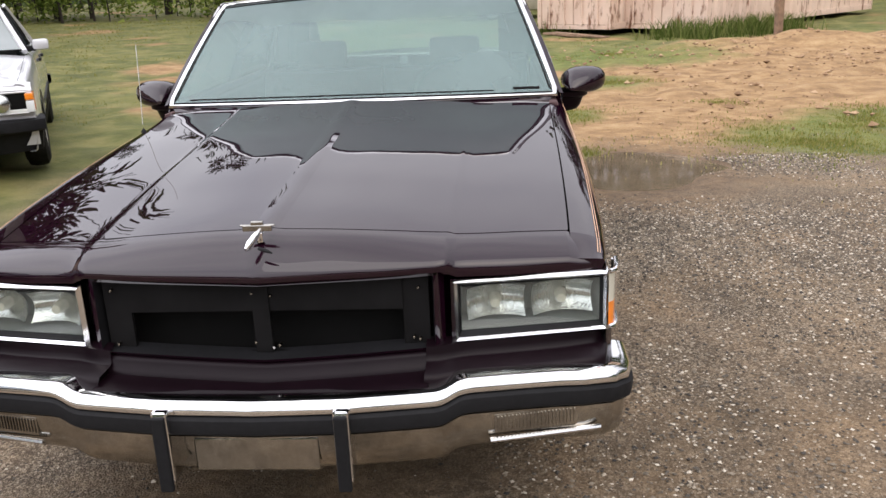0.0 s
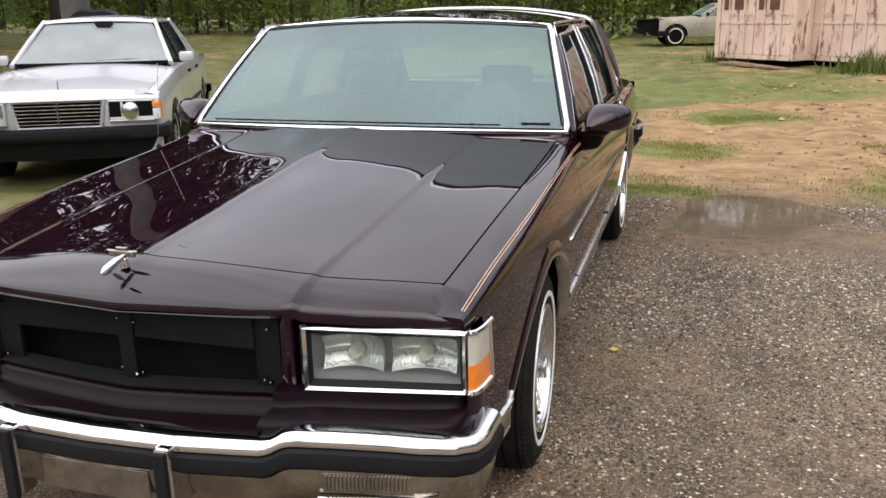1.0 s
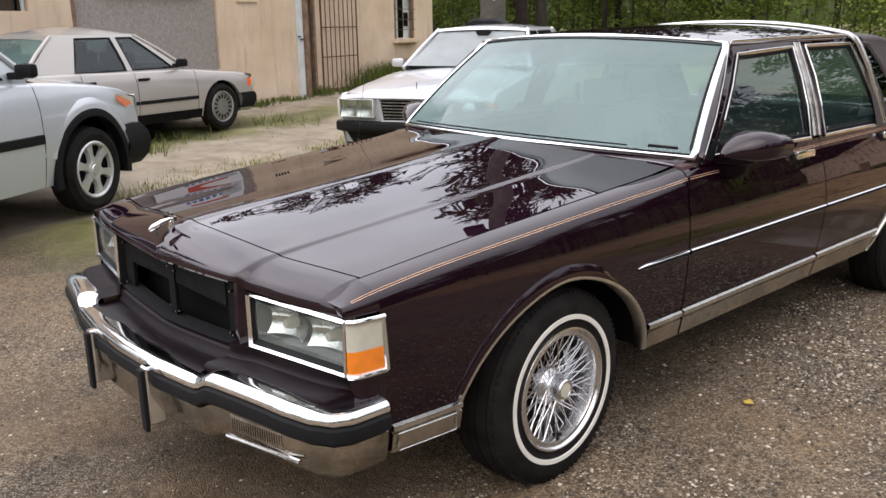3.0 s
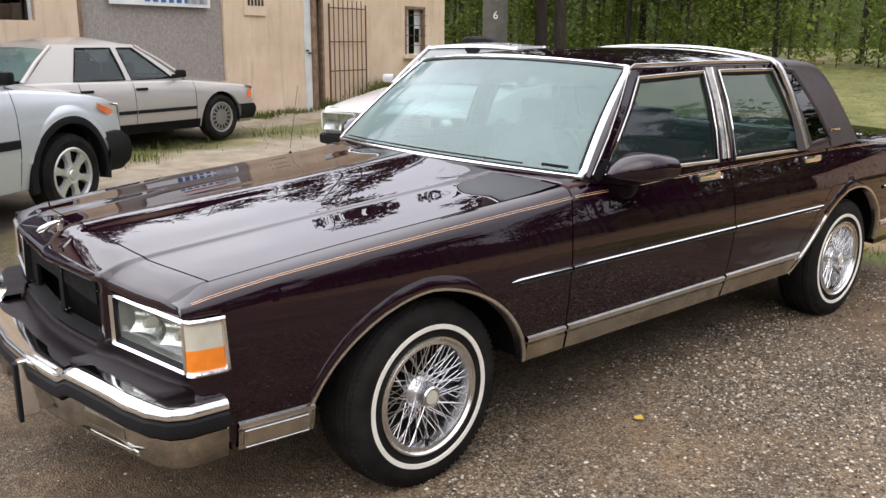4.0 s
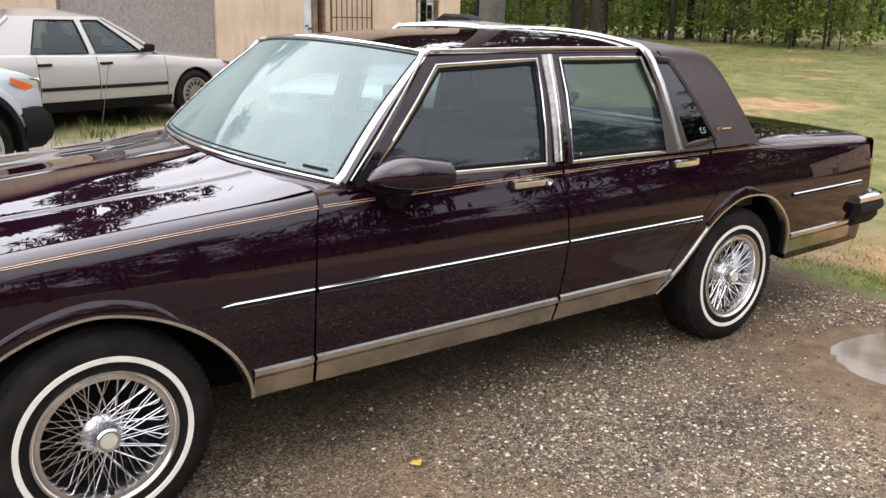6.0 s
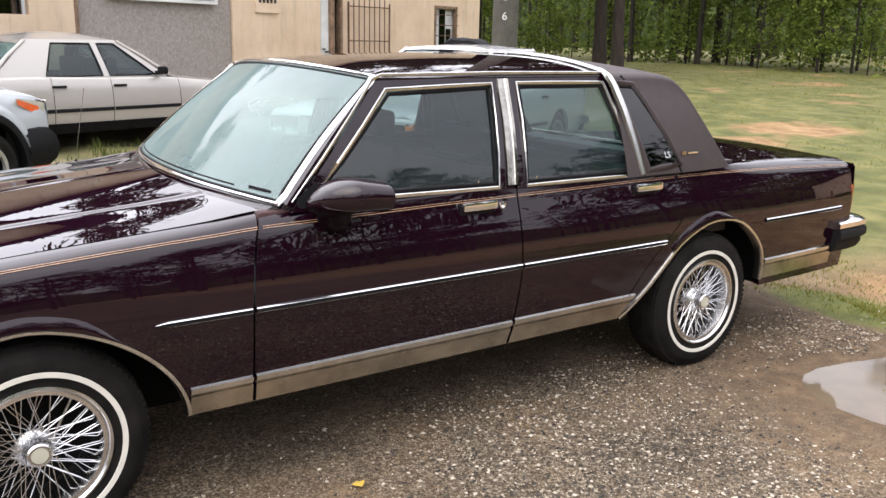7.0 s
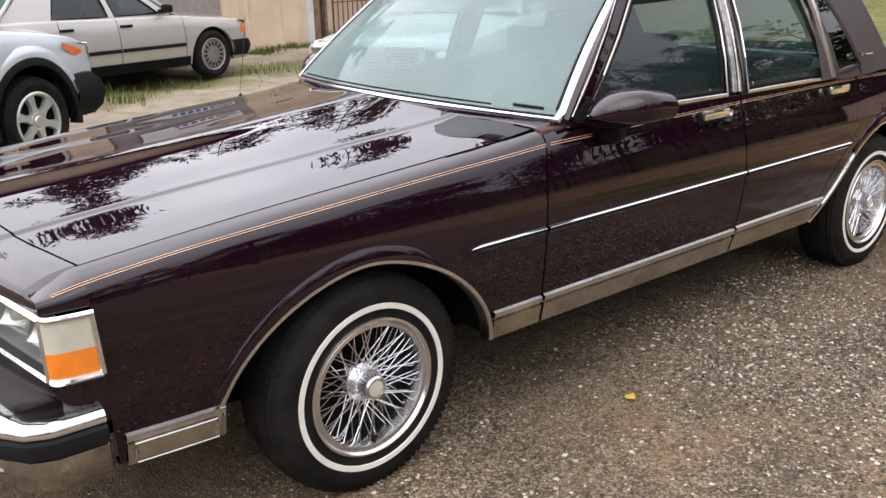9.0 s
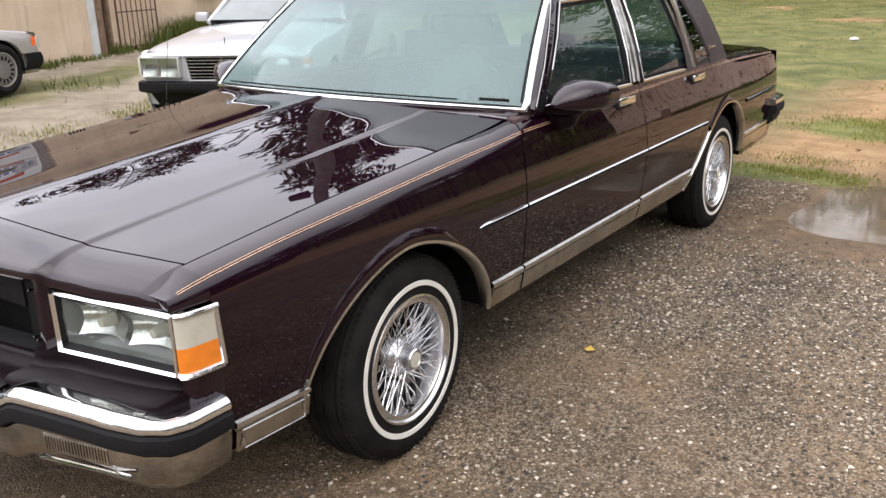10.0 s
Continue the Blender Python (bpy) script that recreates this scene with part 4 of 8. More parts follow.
    bot = [(x, -0.905 + 0.02 * (abs(x) / 0.43) ** 2, 0.560 + 0.022 * (abs(x) / 0.43)) for x in span(0.435, -0.435, 15)]
    ring = top + bot
    cen = Vector((0, -0.9, 0.67))
    inner = [(x * 0.955, y + 0.05, lerp(0.672, z, 0.86)) for x, y, z in ring]
    lip = [(x * 0.975, y - 0.004, lerp(0.672, z, 0.93)) for x, y, z in ring]
    outer = [(x * 1.03, y + 0.02, lerp(0.672, z, 1.06)) for x, y, z in ring]
    rim.grid([outer, ring, lip], closed=True).grid([lip, inner], 1, closed=True)
    rim.ob("grille_surround", [PAINT, PLASTIC], car, "maroon surround of the empty grille opening", fix=True)
    # the plastic panel left where the grille is gone, with two dark openings
    pan = Geo()
    P = [(-0.41, -0.345, -0.03, 0.012, 0.345, 0.41), (0.555, 0.576, 0.684, 0.762)]
    for i in range(5):
        for j in range(3):
            if i in (1, 3) and j == 1:
                continue
            x0, x1, z0, z1 = P[0][i], P[0][i + 1], P[1][j], P[1][j + 1]
            pan.box((x0 + x1) / 2, -0.858 - 0.012 * (1 - abs(x0 + x1) / 0.8), (z0 + z1) / 2, x1 - x0, 0.012, z1 - z0)
    gp = pan.ob("grille_panel", GREY_PLASTIC, car, "dark grey plastic panel with two empty openings", smooth=False)
    for x, z in ((0.03, 0.592), (0.018, 0.725), (-0.028, 0.732), (-0.03, 0.60), (0.385, 0.74), (0.385, 0.605), (-0.385, 0.745), (-0.385, 0.60), (0.37, 0.61)):
        Geo().lathe([(-0.8785, 0.0), (-0.8795, 0.002), (-0.878, 0.0036), (-0.862, 0.0038)], 10, axis="y").ob("screw", DARK_TRIM, gp).location = (x, 0, z)
    Geo().lathe([(-0.885, 0.0), (-0.885, 0.0035), (-0.86, 0.0035)], 8, axis="y").ob("screw", CHROME_MOTTLED, gp).location = (0.017, 0, 0.59)

    for s in (1, -1):
        fil = Geo()
        rows = []
        for x in span(0.40, 0.872, 16):
            yf = lip_y(x) + 0.012
            if x > 0.84:
                yf += (x - 0.84) * 1.2
            x = min(x, wx(max(yf, -0.80), 0.60) - 0.010)
            rows.append([(s * x, yf + 0.02, 0.600), (s * x, yf - 0.012, 0.592), (s * x, yf - 0.016, 0.577), (s * x, yf - 0.018, 0.562), (s * x, yf - 0.026, 0.556), (s * x, yf - 0.088, 0.555), (s * x, yf - 0.10, 0.543), (s * x, yf - 0.09, 0.50)])
        fil.grid(rows, flip=s > 0).ob("filler_panel", SATIN, car, angle=60)
    rows = []
    for x in span(-0.41, 0.41, 21):
        yf = -0.905 + 0.02 * (abs(x) / 0.43) ** 2
        zz = 0.545 + 0.022 * (abs(x) / 0.43) ** 1.0
        rows.append([(x, yf + 0.03, zz + 0.012), (x, yf - 0.004, zz + 0.010), (x, yf - 0.010, zz + 0.002), (x, yf - 0.012, zz - 0.014), (x, yf - 0.020, zz - 0.018), (x, yf - 0.024, zz - 0.030), (x, yf - 0.11, zz - 0.030), (x, yf - 0.125, zz - 0.040), (x, yf - 0.12, zz - 0.10)])
    Geo().grid(rows, flip=True).ob("filler_panel", SATIN, car, angle=60)

    # --- lamps
    for s in (1, -1):
        A, B = Vector((s * 0.464, -0.868, 0)), Vector((s * 0.852, -0.803, 0))
        D = (B - A)
        nrm = Vector((-D.y * s, D.x * s, 0)).normalized()
        if nrm.y > 0:
            nrm = -nrm

        def at(u, z, o=0.0):
            p = A + D * u + nrm * o
            return (p.x, p.y, z)
        lamp = Geo()
        z0, z1 = 0.590, 0.757
        # bright bezel, with its rounded ridge
        outer = [at(0, z0), at(1, z0 + 0.003), at(1, z1 - 0.004), at(0, z1)]
        mid = [at(0.022, z0 + 0.007, 0.010), at(0.985, z0 + 0.010, 0.010), at(0.985, z1 - 0.011, 0.010), at(0.022, z1 - 0.007, 0.010)]
        inn = [at(0.042, z0 + 0.013, 0.002), at(0.97, z0 + 0.015, 0.002), at(0.97, z1 - 0.017, 0.002), at(0.042, z1 - 0.013, 0.002)]
        lamp.grid([[(p[0], p[1] + 0.03, p[2]) for p in outer], outer, mid, inn], closed=True, flip=s < 0)
        bez = lamp.ob("headlamp", CHROME, car, "rectangular headlamp with a bright bezel", fix=True, angle=30)
        dk = Geo()
        i2 = [at(0.065, z0 + 0.027, -0.012), at(0.955, z0 + 0.027, -0.012), at(0.955, z1 - 0.027, -0.012), at(0.065, z1 - 0.024, -0.012)]
        dk.grid([inn, i2], closed=True, flip=s < 0).ob("gasket", PLASTIC, bez, fix=True)
        hs = Geo()
        back = [at(0.10, z0 + 0.035, -0.10), at(0.93, z0 + 0.035, -0.10), at(0.93, z1 - 0.03, -0.10), at(0.10, z1 - 0.03, -0.10)]
        hs.grid([i2, back], closed=True).add(back, [(0, 1, 2, 3)])
        hs.ob("housing", LAMP_DARK, bez)
        for u0, u1 in ((0.115, 0.485), (0.535, 0.925)):
            rf = Geo()
            rows = []
            for i in range(9):
                row = []
                for j in range(9):
                    a, b = i / 8 * 2 - 1, j / 8 * 2 - 1
                    row.append(at(lerp(u0, u1, i / 8), lerp(z0 + 0.044, z1 - 0.040, j / 8), -0.078 + 0.050 * (0.55 * a * a + 0.45 * b * b) ** 1.1))
                rows.append(row)
            rf.grid(rows).ob("reflector", REFLECTOR, bez)
            um = (u0 + u1) / 2
            bl = Geo()
            c = Vector(at(um, 0.672, -0.055))
            bl.lathe([(-0.02, 0.0), (-0.018, 0.012), (0.0, 0.018), (0.02, 0.018)], 12, axis="y", m=Matrix.Translation(c)).ob("bulb", CLEAR_LENS, bez)
        gl = Geo()
        rows = []
        for i in range(13):
            rows.append([at(lerp(0.066, 0.954, i / 12), lerp(z0 + 0.028, z1 - 0.026, j / 6), -0.010 + 0.004 * math.sin(math.pi * j / 6)) for j in range(7)])
        gl.grid(rows, flip=s > 0)
        glo = gl.ob("lens", LENS_GLASS, bez)
        glo.visible_shadow = False
        # wrap-round turn lamp: clear above, amber below, in a bright frame
        ends = [(0.853, -0.806), (0.866, -0.795), (0.873, -0.770), (0.877, -0.735), (0.880, -0.702)]
        tz = curve([0, 1], [0.756, 0.750])

        def wrap(za, zb, grow=0.0, ends=ends, s=s):
            return [[(s * (x + grow), y - grow * (1.0 if i == 0 else 0.0), z) for i, (x, y) in enumerate(ends)] for z in (za, (za + zb) / 2, zb)]
        tl = Geo().grid(wrap(0.607, 0.668, 0.001), flip=s < 0).ob("turn_lamp", AMBER, car, "amber and clear wrap-round turn lamp in a bright frame")
        Geo().grid(wrap(0.668, 0.742, 0.001), flip=s < 0).ob("clear_lens", CLEAR_LENS, tl)
        fr = Geo()
        fr.tube([(s * (x + 0.003), y, 0.600) for x, y in ends], 0.0075, 8)
        fr.tube([(s * (x + 0.003), y, 0.749) for x, y in ends], 0.0065, 8)
        fr.tube([(s * 0.884, -0.700, 0.600), (s * 0.878, -0.706, 0.749)], 0.007, 8)
        fr.ob("lamp_frame", CHROME, tl)

    # --- front bumper
    half = [(0.0, -1.056), (0.22, -1.049), (0.43, -1.022), (0.48, -1.013), (0.54, -1.001), (0.78, -0.950), (0.85, -0.920), (0.882, -0.880), (0.895, -0.83), (0.897, -0.718)]
    fx, fy = [], []
    fine = []
    for i in range(len(half) - 1):
        a, b = half[i], half[i + 1]
        n = 6 if i < 2 else 4
        fine += [(lerp(a[0], b[0], t), lerp(a[1], b[1], t)) for t in [k / n for k in range(n)]]
    fine.append(half[-1])
    path = [(-x, y) for x, y in reversed(fine[1:])] + fine
    step_z = curve([0.0, 0.425, 0.445, 0.485, 0.505, 0.70, 0.85, 0.897], [0.0, 0.004, 0.008, 0.028, 0.031, 0.026, 0.012, -0.004])

    def sweep(sec):
        rows = []
        for i, (x, y) in enumerate(path):
            a, b = path[max(0, i - 1)], path[min(len(path) - 1, i + 1)]
            t = Vector((b[0] - a[0], b[1] - a[1])).normalized()
            n = Vector((t.y, -t.x))
            dz = step_z(abs(x))
            rows.append([(x + n.x * o, y + n.y * o, z + dz) for o, z in sec])
        g = Geo().grid(rows, closed=True)
        k = len(sec)
        g.add(rows[0], [tuple(range(k))]).add(rows[-1], [tuple(reversed(range(k)))])
        return g
    bump = sweep([(-0.07, 0.522), (-0.020, 0.530), (-0.002, 0.528), (0.010, 0.521), (0.016, 0.511), (0.015, 0.500), (0.008, 0.494), (-0.07, 0.492)]).ob("front_bumper", CHROME, car, "chrome front bumper with a black rubber band", fix=True, angle=40)
    sweep([(-0.07, 0.492), (0.012, 0.494), (0.020, 0.487), (0.022, 0.470), (0.020, 0.452), (0.012, 0.445), (-0.07, 0.445)]).ob("rubber_band", RUBBER, bump, "black rubber impact band", fix=True, angle=40)
    low = sweep([(-0.07, 0.446), (-0.004, 0.446), (0.004, 0.438), (0.001, 0.400), (-0.006, 0.358), (-0.022, 0.340), (-0.07, 0.338)])
    # dark streaks of mirrored gravel are partly painted by this mottled colour
    low.ob("lower_bumper", CHROME_MOTTLED, bump, "lower chrome face mirroring the gravel, with reflections also mottled into its colour", fix=True, angle=40)
    for s in (1, -1):
        g = Geo()
        g.box(s * 0.214, -1.062, 0.424, 0.040, 0.055, 0.186)
        gd = g.ob("bumper_guard", CHROME, bump, "upright bumper guard with a black pad", smooth=False, bevel=0.008)
        Geo().box(s * 0.214, -1.094, 0.412, 0.032, 0.014, 0.196).ob("pad", RUBBER, gd, smooth=False, bevel=0.005)
        # parking lamp slots low in the bumper
        a, b = Vector((s * 0.565, -0.996)), Vector((s * 0.765, -0.952))
        def q(u, o, a=a, b=b):
            d = b - a
            n = Vector((d.y, -d.x)).normalized()
            n = n if n.y < 0 else -n
            p = a + d * u + n * o
            return (p.x, p.y)
        sl = Geo()
        for u0, u1, z0, z1, o in ((0, 1, 0.412, 0.460, 0.004),):
            pts = [(*q(u0, o), z0), (*q(u1, o), z0), (*q(u1, o), z1), (*q(u0, o), z1)]
            bk = [(*q(u0, -0.02), z0), (*q(u1, -0.02), z0), (*q(u1, -0.02), z1), (*q(u0, -0.02), z1)]
            sl.add(pts + bk, [(0, 1, 2, 3), (0, 4, 5, 1), (1, 5, 6, 2), (2, 6, 7, 3), (3, 7, 4, 0)])
        pk = sl.ob("park_lamp", CHROME_MOTTLED, bump, "ribbed parking lamp in the bumper", smooth=False, fix=True)
        for i in range(22):
            u = 0.04 + 0.92 * i / 21
            Geo().tube([(*q(u, 0.006), 0.418), (*q(u, 0.006), 0.455)], 0.0018, 5).ob("rib", BRUSHED, pk)
        Geo().tube([(*q(-0.06, 0.006), 0.396), (*q(1.28, 0.004), 0.398)], 0.007, 8).ob("trim_strip", CHROME, bump)
    Geo().box(0, -1.056, 0.392, 0.30, 0.006, 0.085).ob("plate_bracket", CHROME_MOTTLED, bump, smooth=False, bevel=0.004)

    # --- hood ornament, knocked flat
    o1 = Geo().tube([(0.010, -0.868, 0.893), (0.004, -0.892, 0.884), (-0.006, -0.918, 0.869), (-0.012, -0.930, 0.862)], [0.005, 0.010, 0.012, 0.005], 10, flat=0.7).ob("hood_ornament", CHROME, car, "small chrome hood ornament leaning over")
    Geo().box(0.002, -0.864, 0.897, 0.072, 0.012, 0.016).box(0.002, -0.864, 0.908, 0.030, 0.010, 0.012).box(0.002, -0.864, 0.903, 0.086, 0.006, 0.005).ob("crest", CHROME_MOTTLED, o1, smooth=False, bevel=0.003)
    Geo().lathe([(-0.022, 0.010), (0.0, 0.009), (0.005, 0.005), (0.006, 0.0)], 14, axis="z", m=Matrix.Translation((0.006, -0.864, 0.884))).ob("base", CHROME, o1)
    Geo().tube([(0.016, -0.920, 0.862), (0.034, -0.926, 0.858), (0.050, -0.928, 0.852)], [0.004, 0.005, 0.002], 6).ob("cord", PLASTIC, o1)
    return car


SALOON = build_saloon()


# --- windows, roof and pillars
side_in = curve([0.955, 1.05, 1.20, 1.34, 1.39], [0.858, 0.832, 0.778, 0.712, 0.690])


def build_greenhouse(car):
    # windscreen
    def ws(u, v):
        """u: -1 .. 1 across, v: 0 .. 1 up."""
        b = Vector((0.822 * u, 0.665 + 0.14 * u * u, 1.002 - 0.016 * u * u))
        t = Vector((0.676 * u, 1.150 + 0.088 * u * u, 1.408 - 0.031 * u * u))
        p = b.lerp(t, v)
        bow = math.sin(math.pi * v) * 0.012
        return (p.x, p.y - bow, p.z + bow * 0.7)
    us = span(-1, 1, 25)
    w = Geo().grid([[ws(u, v) for u in us] for v in span(0, 1, 9)]).ob("windscreen", BAND_GLASS, car, "sloping windscreen mirroring the pale sky")
    w.visible_shadow = False
    loop = [ws(u, -0.012) for u in us] + [ws(1.012, v) for v in span(0.05, 0.95, 9)] + [ws(u, 1.012) for u in reversed(us)] + [ws(-1.012, v) for v in span(0.95, 0.05, 9)]
    rows = []
    for p in loop:
        q = Vector(p)
        c = Vector((0, 0.93, 1.19))
        d = (q - c)
        e = Vector((d.x, d.y, d.z)).normalized()
        n = Vector((0, -0.62, 0.78))
        rows.append([tuple(q + e * a + n * h) for a, h in ((-0.009, 0.0), (-0.007, 0.006), (0.003, 0.008), (0.012, 0.005), (0.016, -0.006))])
    rows.append(rows[0])
    Geo().grid(rows).ob("windscreen_trim", CHROME, w, "bright metal windscreen surround", fix=True, angle=60)
    seal = [ws(u, 0.006) for u in us] + [ws(0.990, v) for v in span(0.05, 0.95, 9)] + [ws(u, 0.984) for u in reversed(us)] + [ws(-0.990, v) for v in span(0.95, 0.05, 9)]
    Geo().tube(seal, 0.005, 6, closed=True).ob("seal", PLASTIC, w)
    Geo().tube([ws(u, 0.034) for u in span(-0.90, 0.70, 24)], 0.005, 6, flat=0.35).ob("lower_band", PLASTIC, w)
    Geo().tube([ws(u, 0.045) for u in span(0.80, 0.935, 5)], 0.009, 6, flat=0.35).ob("lower_band", PLASTIC, w)

    # cowl between the bonnet's rear edge and the windscreen
    rows = []
    for u in span(-0.985, 0.985, 25):
        x = 0.80 * u
        y0 = 0.594 + 0.165 * (abs(x) / 0.80) ** 2
        z0 = lerp(0.992, 0.955, abs(u) ** 1.6)
        b = Vector(ws(u, -0.03))
        rows.append([(x, y0, z0 - 0.006), (lerp(x, b.x, 0.5), lerp(y0, b.y, 0.5), lerp(z0 - 0.006, b.z - 0.004, 0.5) - 0.004), (b.x, b.y, b.z - 0.004), (b.x, b.y + 0.05, b.z - 0.02)])
    Geo().grid(rows, flip=True).ob("cowl_panel", PAINT, car, angle=60)

    # roof skin in front of the vinyl
    top_z = curve([1.15, 1.5, 1.9, 2.3, 2.6, 2.74, 2.80], [1.408, 1.442, 1.454, 1.452, 1.440, 1.420, 1.394])
    rail_z = curve([1.24, 1.6, 2.0, 2.4, 2.6, 2.74, 2.80], [1.378, 1.388, 1.392, 1.391, 1.389, 1.380, 1.36])

    def roof_row(y, n=21):
        xr = 0.684
        return [(xr * u, y, lerp(rail_z(y), top_z(y), (1 - abs(u) ** 2.6))) for u in span(-1, 1, n)]
    rows = []
    for t in span(0, 1, 14):
        row = []
        for u in span(-1, 1, 21):
            y = lerp(1.150 + 0.088 * u * u + 0.012, 2.375, t)
            row.append((0.684 * u, y, lerp(rail_z(y), top_z(y), 1 - abs(u) ** 2.6)))
        rows.append(row)
    Geo().grid(rows, flip=False).ob("roof", PAINT, car, "glossy maroon front roof skin")

    # vinyl rear roof with its chrome band
    rear = curve([2.36, 2.60, 2.72, 2.79, 2.84, 2.92, 3.00, 3.10], [1.393, 1.391, 1.386, 1.370, 1.330, 1.212, 1.095, 0.955])
    rows = []
    for y in span(2.385, 3.095, 40):
        zr = rear(y)
        col = []
        base = 0.958
        for t in span(0, 1, 12):
            z = lerp(base, max(base + 0.001, zr - 0.035), t)
            col.append((side_in(z) + 0.012 - 0.02 * max(0, y - 2.85) / 0.24, y, z))
        x1, z1 = col[-1][0], col[-1][2]
        for t in span(0, 1, 7)[1:]:
            a = t * math.pi / 2
            col.append((x1 - 0.055 * (1 - math.cos(a)), y, z1 + (zr - z1) * math.sin(a)))
        # inwards over the roof, or turned in at the pillar's rear edge
        xi = col[-1][0]
        inner = 0.0 if y < 2.70 else lerp(0.0, 0.60, min(1.0, (y - 2.70) / 0.04))
        for t in span(0, 1, 9)[1:]:
            xx = lerp(xi, min(inner, xi), t)
            zz = zr + (top_z(y) - zr) * (1 - (xx / xi) ** 2.2) if y < 2.75 else zr - 0.0 * t
            col.append((xx, y, zz))
        rows.append(col)
    for s in (1, -1):
        g = Geo().grid(rows)
        (g if s > 0 else g.mirror()).ob("vinyl_roof", VINYL, car, "padded brown vinyl covering of the rear roof", angle=60)
    # rear window
    rw = []
    for v in span(0, 1, 8):
        y, z = lerp(2.745, 3.16, v), lerp(1.385, 0.985, v) + 0.02 * math.sin(math.pi * v)
        rw.append([(0.66 * u * lerp(0.90, 1.08, v), y - 0.03 * u * u, z - 0.060 * u * u * (1 - v)) for u in span(-1, 1, 13)])
    r = Geo().grid(rw).ob("rear_window", GLASS, car)
    r.visible_shadow = False
    edge = rw[0] + [q[-1] for q in rw[1:]] + list(reversed(rw[-1])) + [q[0] for q in reversed(rw[1:-1])]
    Geo().tube(edge, 0.008, 6, closed=True).ob("rear_window_trim", BRUSHED, r)

    # band from belt to belt over the roof
    band = [(0.862, 2.482, 0.962), (0.828, 2.452, 1.10), (0.786, 2.415, 1.24), (0.742, 2.385, 1.345), (0.720, 2.374, 1.380), (0.690, 2.366, 1.402)]
    over = [(x, 2.366, lerp(1.402, 1.462, 1 - (abs(x) / 0.69) ** 2.4)) for x in span(0.66, 0.0, 10)]
    full = band + over
    full = full + [(-x, y, z) for x, y, z in reversed(full[:-1])]
    rows = []
    for i, p in enumerate(full):
        n = Vector((1.0 if p[0] > 0.70 else (-1.0 if p[0] < -0.70 else p[0] * 0.5), 0, 0.35 if abs(p[0]) > 0.70 else 1.0)).normalized()
        q = 1.0 if abs(p[0]) > 0.70 else 0.6
        rows.append([tuple(Vector(p) + Vector((0, a, 0)) + n * h) for a, h in ((-0.019 * q, -0.004), (-0.014 * q, 0.010 * q), (0.0, 0.014 * q), (0.014 * q, 0.010 * q), (0.019 * q, -0.004))])
    Geo().grid(rows).ob("roof_band", BRUSHED_BRIGHT, car, "bright metal band over the roof behind the rear doors", fix=True, angle=50)

    for s in (1, -1):
        def X(z, o=0.0):
            return s * (side_in(z) + o)

        def pane(corners, name, mat, o, parent, label=""):
            """corners as (y, z): front bottom, rear bottom, rear top, front top."""
            rows = []
            for v in span(0, 1, 8):
                rows.append([])
                for u in span(0, 1, 9):
                    y = lerp(lerp(corners[0][0], corners[1][0], u), lerp(corners[3][0], corners[2][0], u), v)
                    z = lerp(lerp(corners[0][1], corners[1][1], u), lerp(corners[3][1], corners[2][1], u), v)
                    rows[-1].append((X(z, o), y, z))
            ob_ = Geo().grid(rows, flip=s < 0).ob(name, mat, parent, label)
            ob_.visible_shadow = False
            return ob_

        def trim(pts, r, name, mat, parent, closed=False, flat=0.6, o=0.004):
            dense_pts = []
            for a, b in zip(pts, pts[1:] + (pts[:1] if closed else [])):
                dense_pts += [(X(lerp(a[1], b[1], t), o), lerp(a[0], b[0], t), lerp(a[1], b[1], t)) for t in (0, 0.34, 0.67)]
            if not closed:
                dense_pts.append((X(pts[-1][1], o), pts[-1][0], pts[-1][1]))
            return Geo().tube(dense_pts, r, 8, closed=closed, flat=flat).ob(name, mat, parent)

        f = [(0.905, 0.978), (1.700, 0.968), (1.752, 1.352), (1.272, 1.336)]
        r = [(1.835, 0.966), (2.462, 0.964), (2.352, 1.352), (1.880, 1.354)]
        pf = pane(f, "front_window", SIDE_GLASS, -0.010, car, "dark tinted front door glass")
        pr = pane(r, "rear_window_glass", SIDE_GLASS, -0.010, car, "dark tinted rear door glass")
        # painted door frames: rings between the glass and the roof
        for gl, outer, nm in ((f, [(0.835, 0.952), (1.745, 0.952), (1.795, 1.378), (1.240, 1.368)], "window_frame"), (r, [(1.790, 0.952), (2.485, 0.952), (2.386, 1.378), (1.838, 1.378)], "window_frame")):
            n = 10
            def ring(c, o):
                out = []
                for a, b in zip(c, c[1:] + c[:1]):
                    out += [(X(lerp(a[1], b[1], k / n), o), lerp(a[0], b[0], k / n), lerp(a[1], b[1], k / n)) for k in range(n)]
                return out
            Geo().grid([ring(gl, -0.014), ring(gl, -0.002), ring(outer, 0.0), ring(outer, -0.02)], closed=True).ob(nm, PAINT, car, fix=True, angle=60)
        trim(f, 0.0082, "window_trim", BRUSHED_BRIGHT, pf, True)
        trim(r, 0.0082, "window_trim", BRUSHED_BRIGHT, pr, True)
        # black inner gaskets
        trim([(0.935, 0.992), (1.688, 0.982), (1.736, 1.336), (1.285, 1.320)], 0.008, "gasket", PLASTIC, pf, True, 0.6, -0.006)
        trim([(1.850, 0.980), (2.445, 0.978), (2.339, 1.337), (1.896, 1.338)], 0.008, "gasket", PLASTIC, pr, True, 0.6, -0.006)
        # bright cover on the pillar between the doors
        g = Geo()
        rows = []
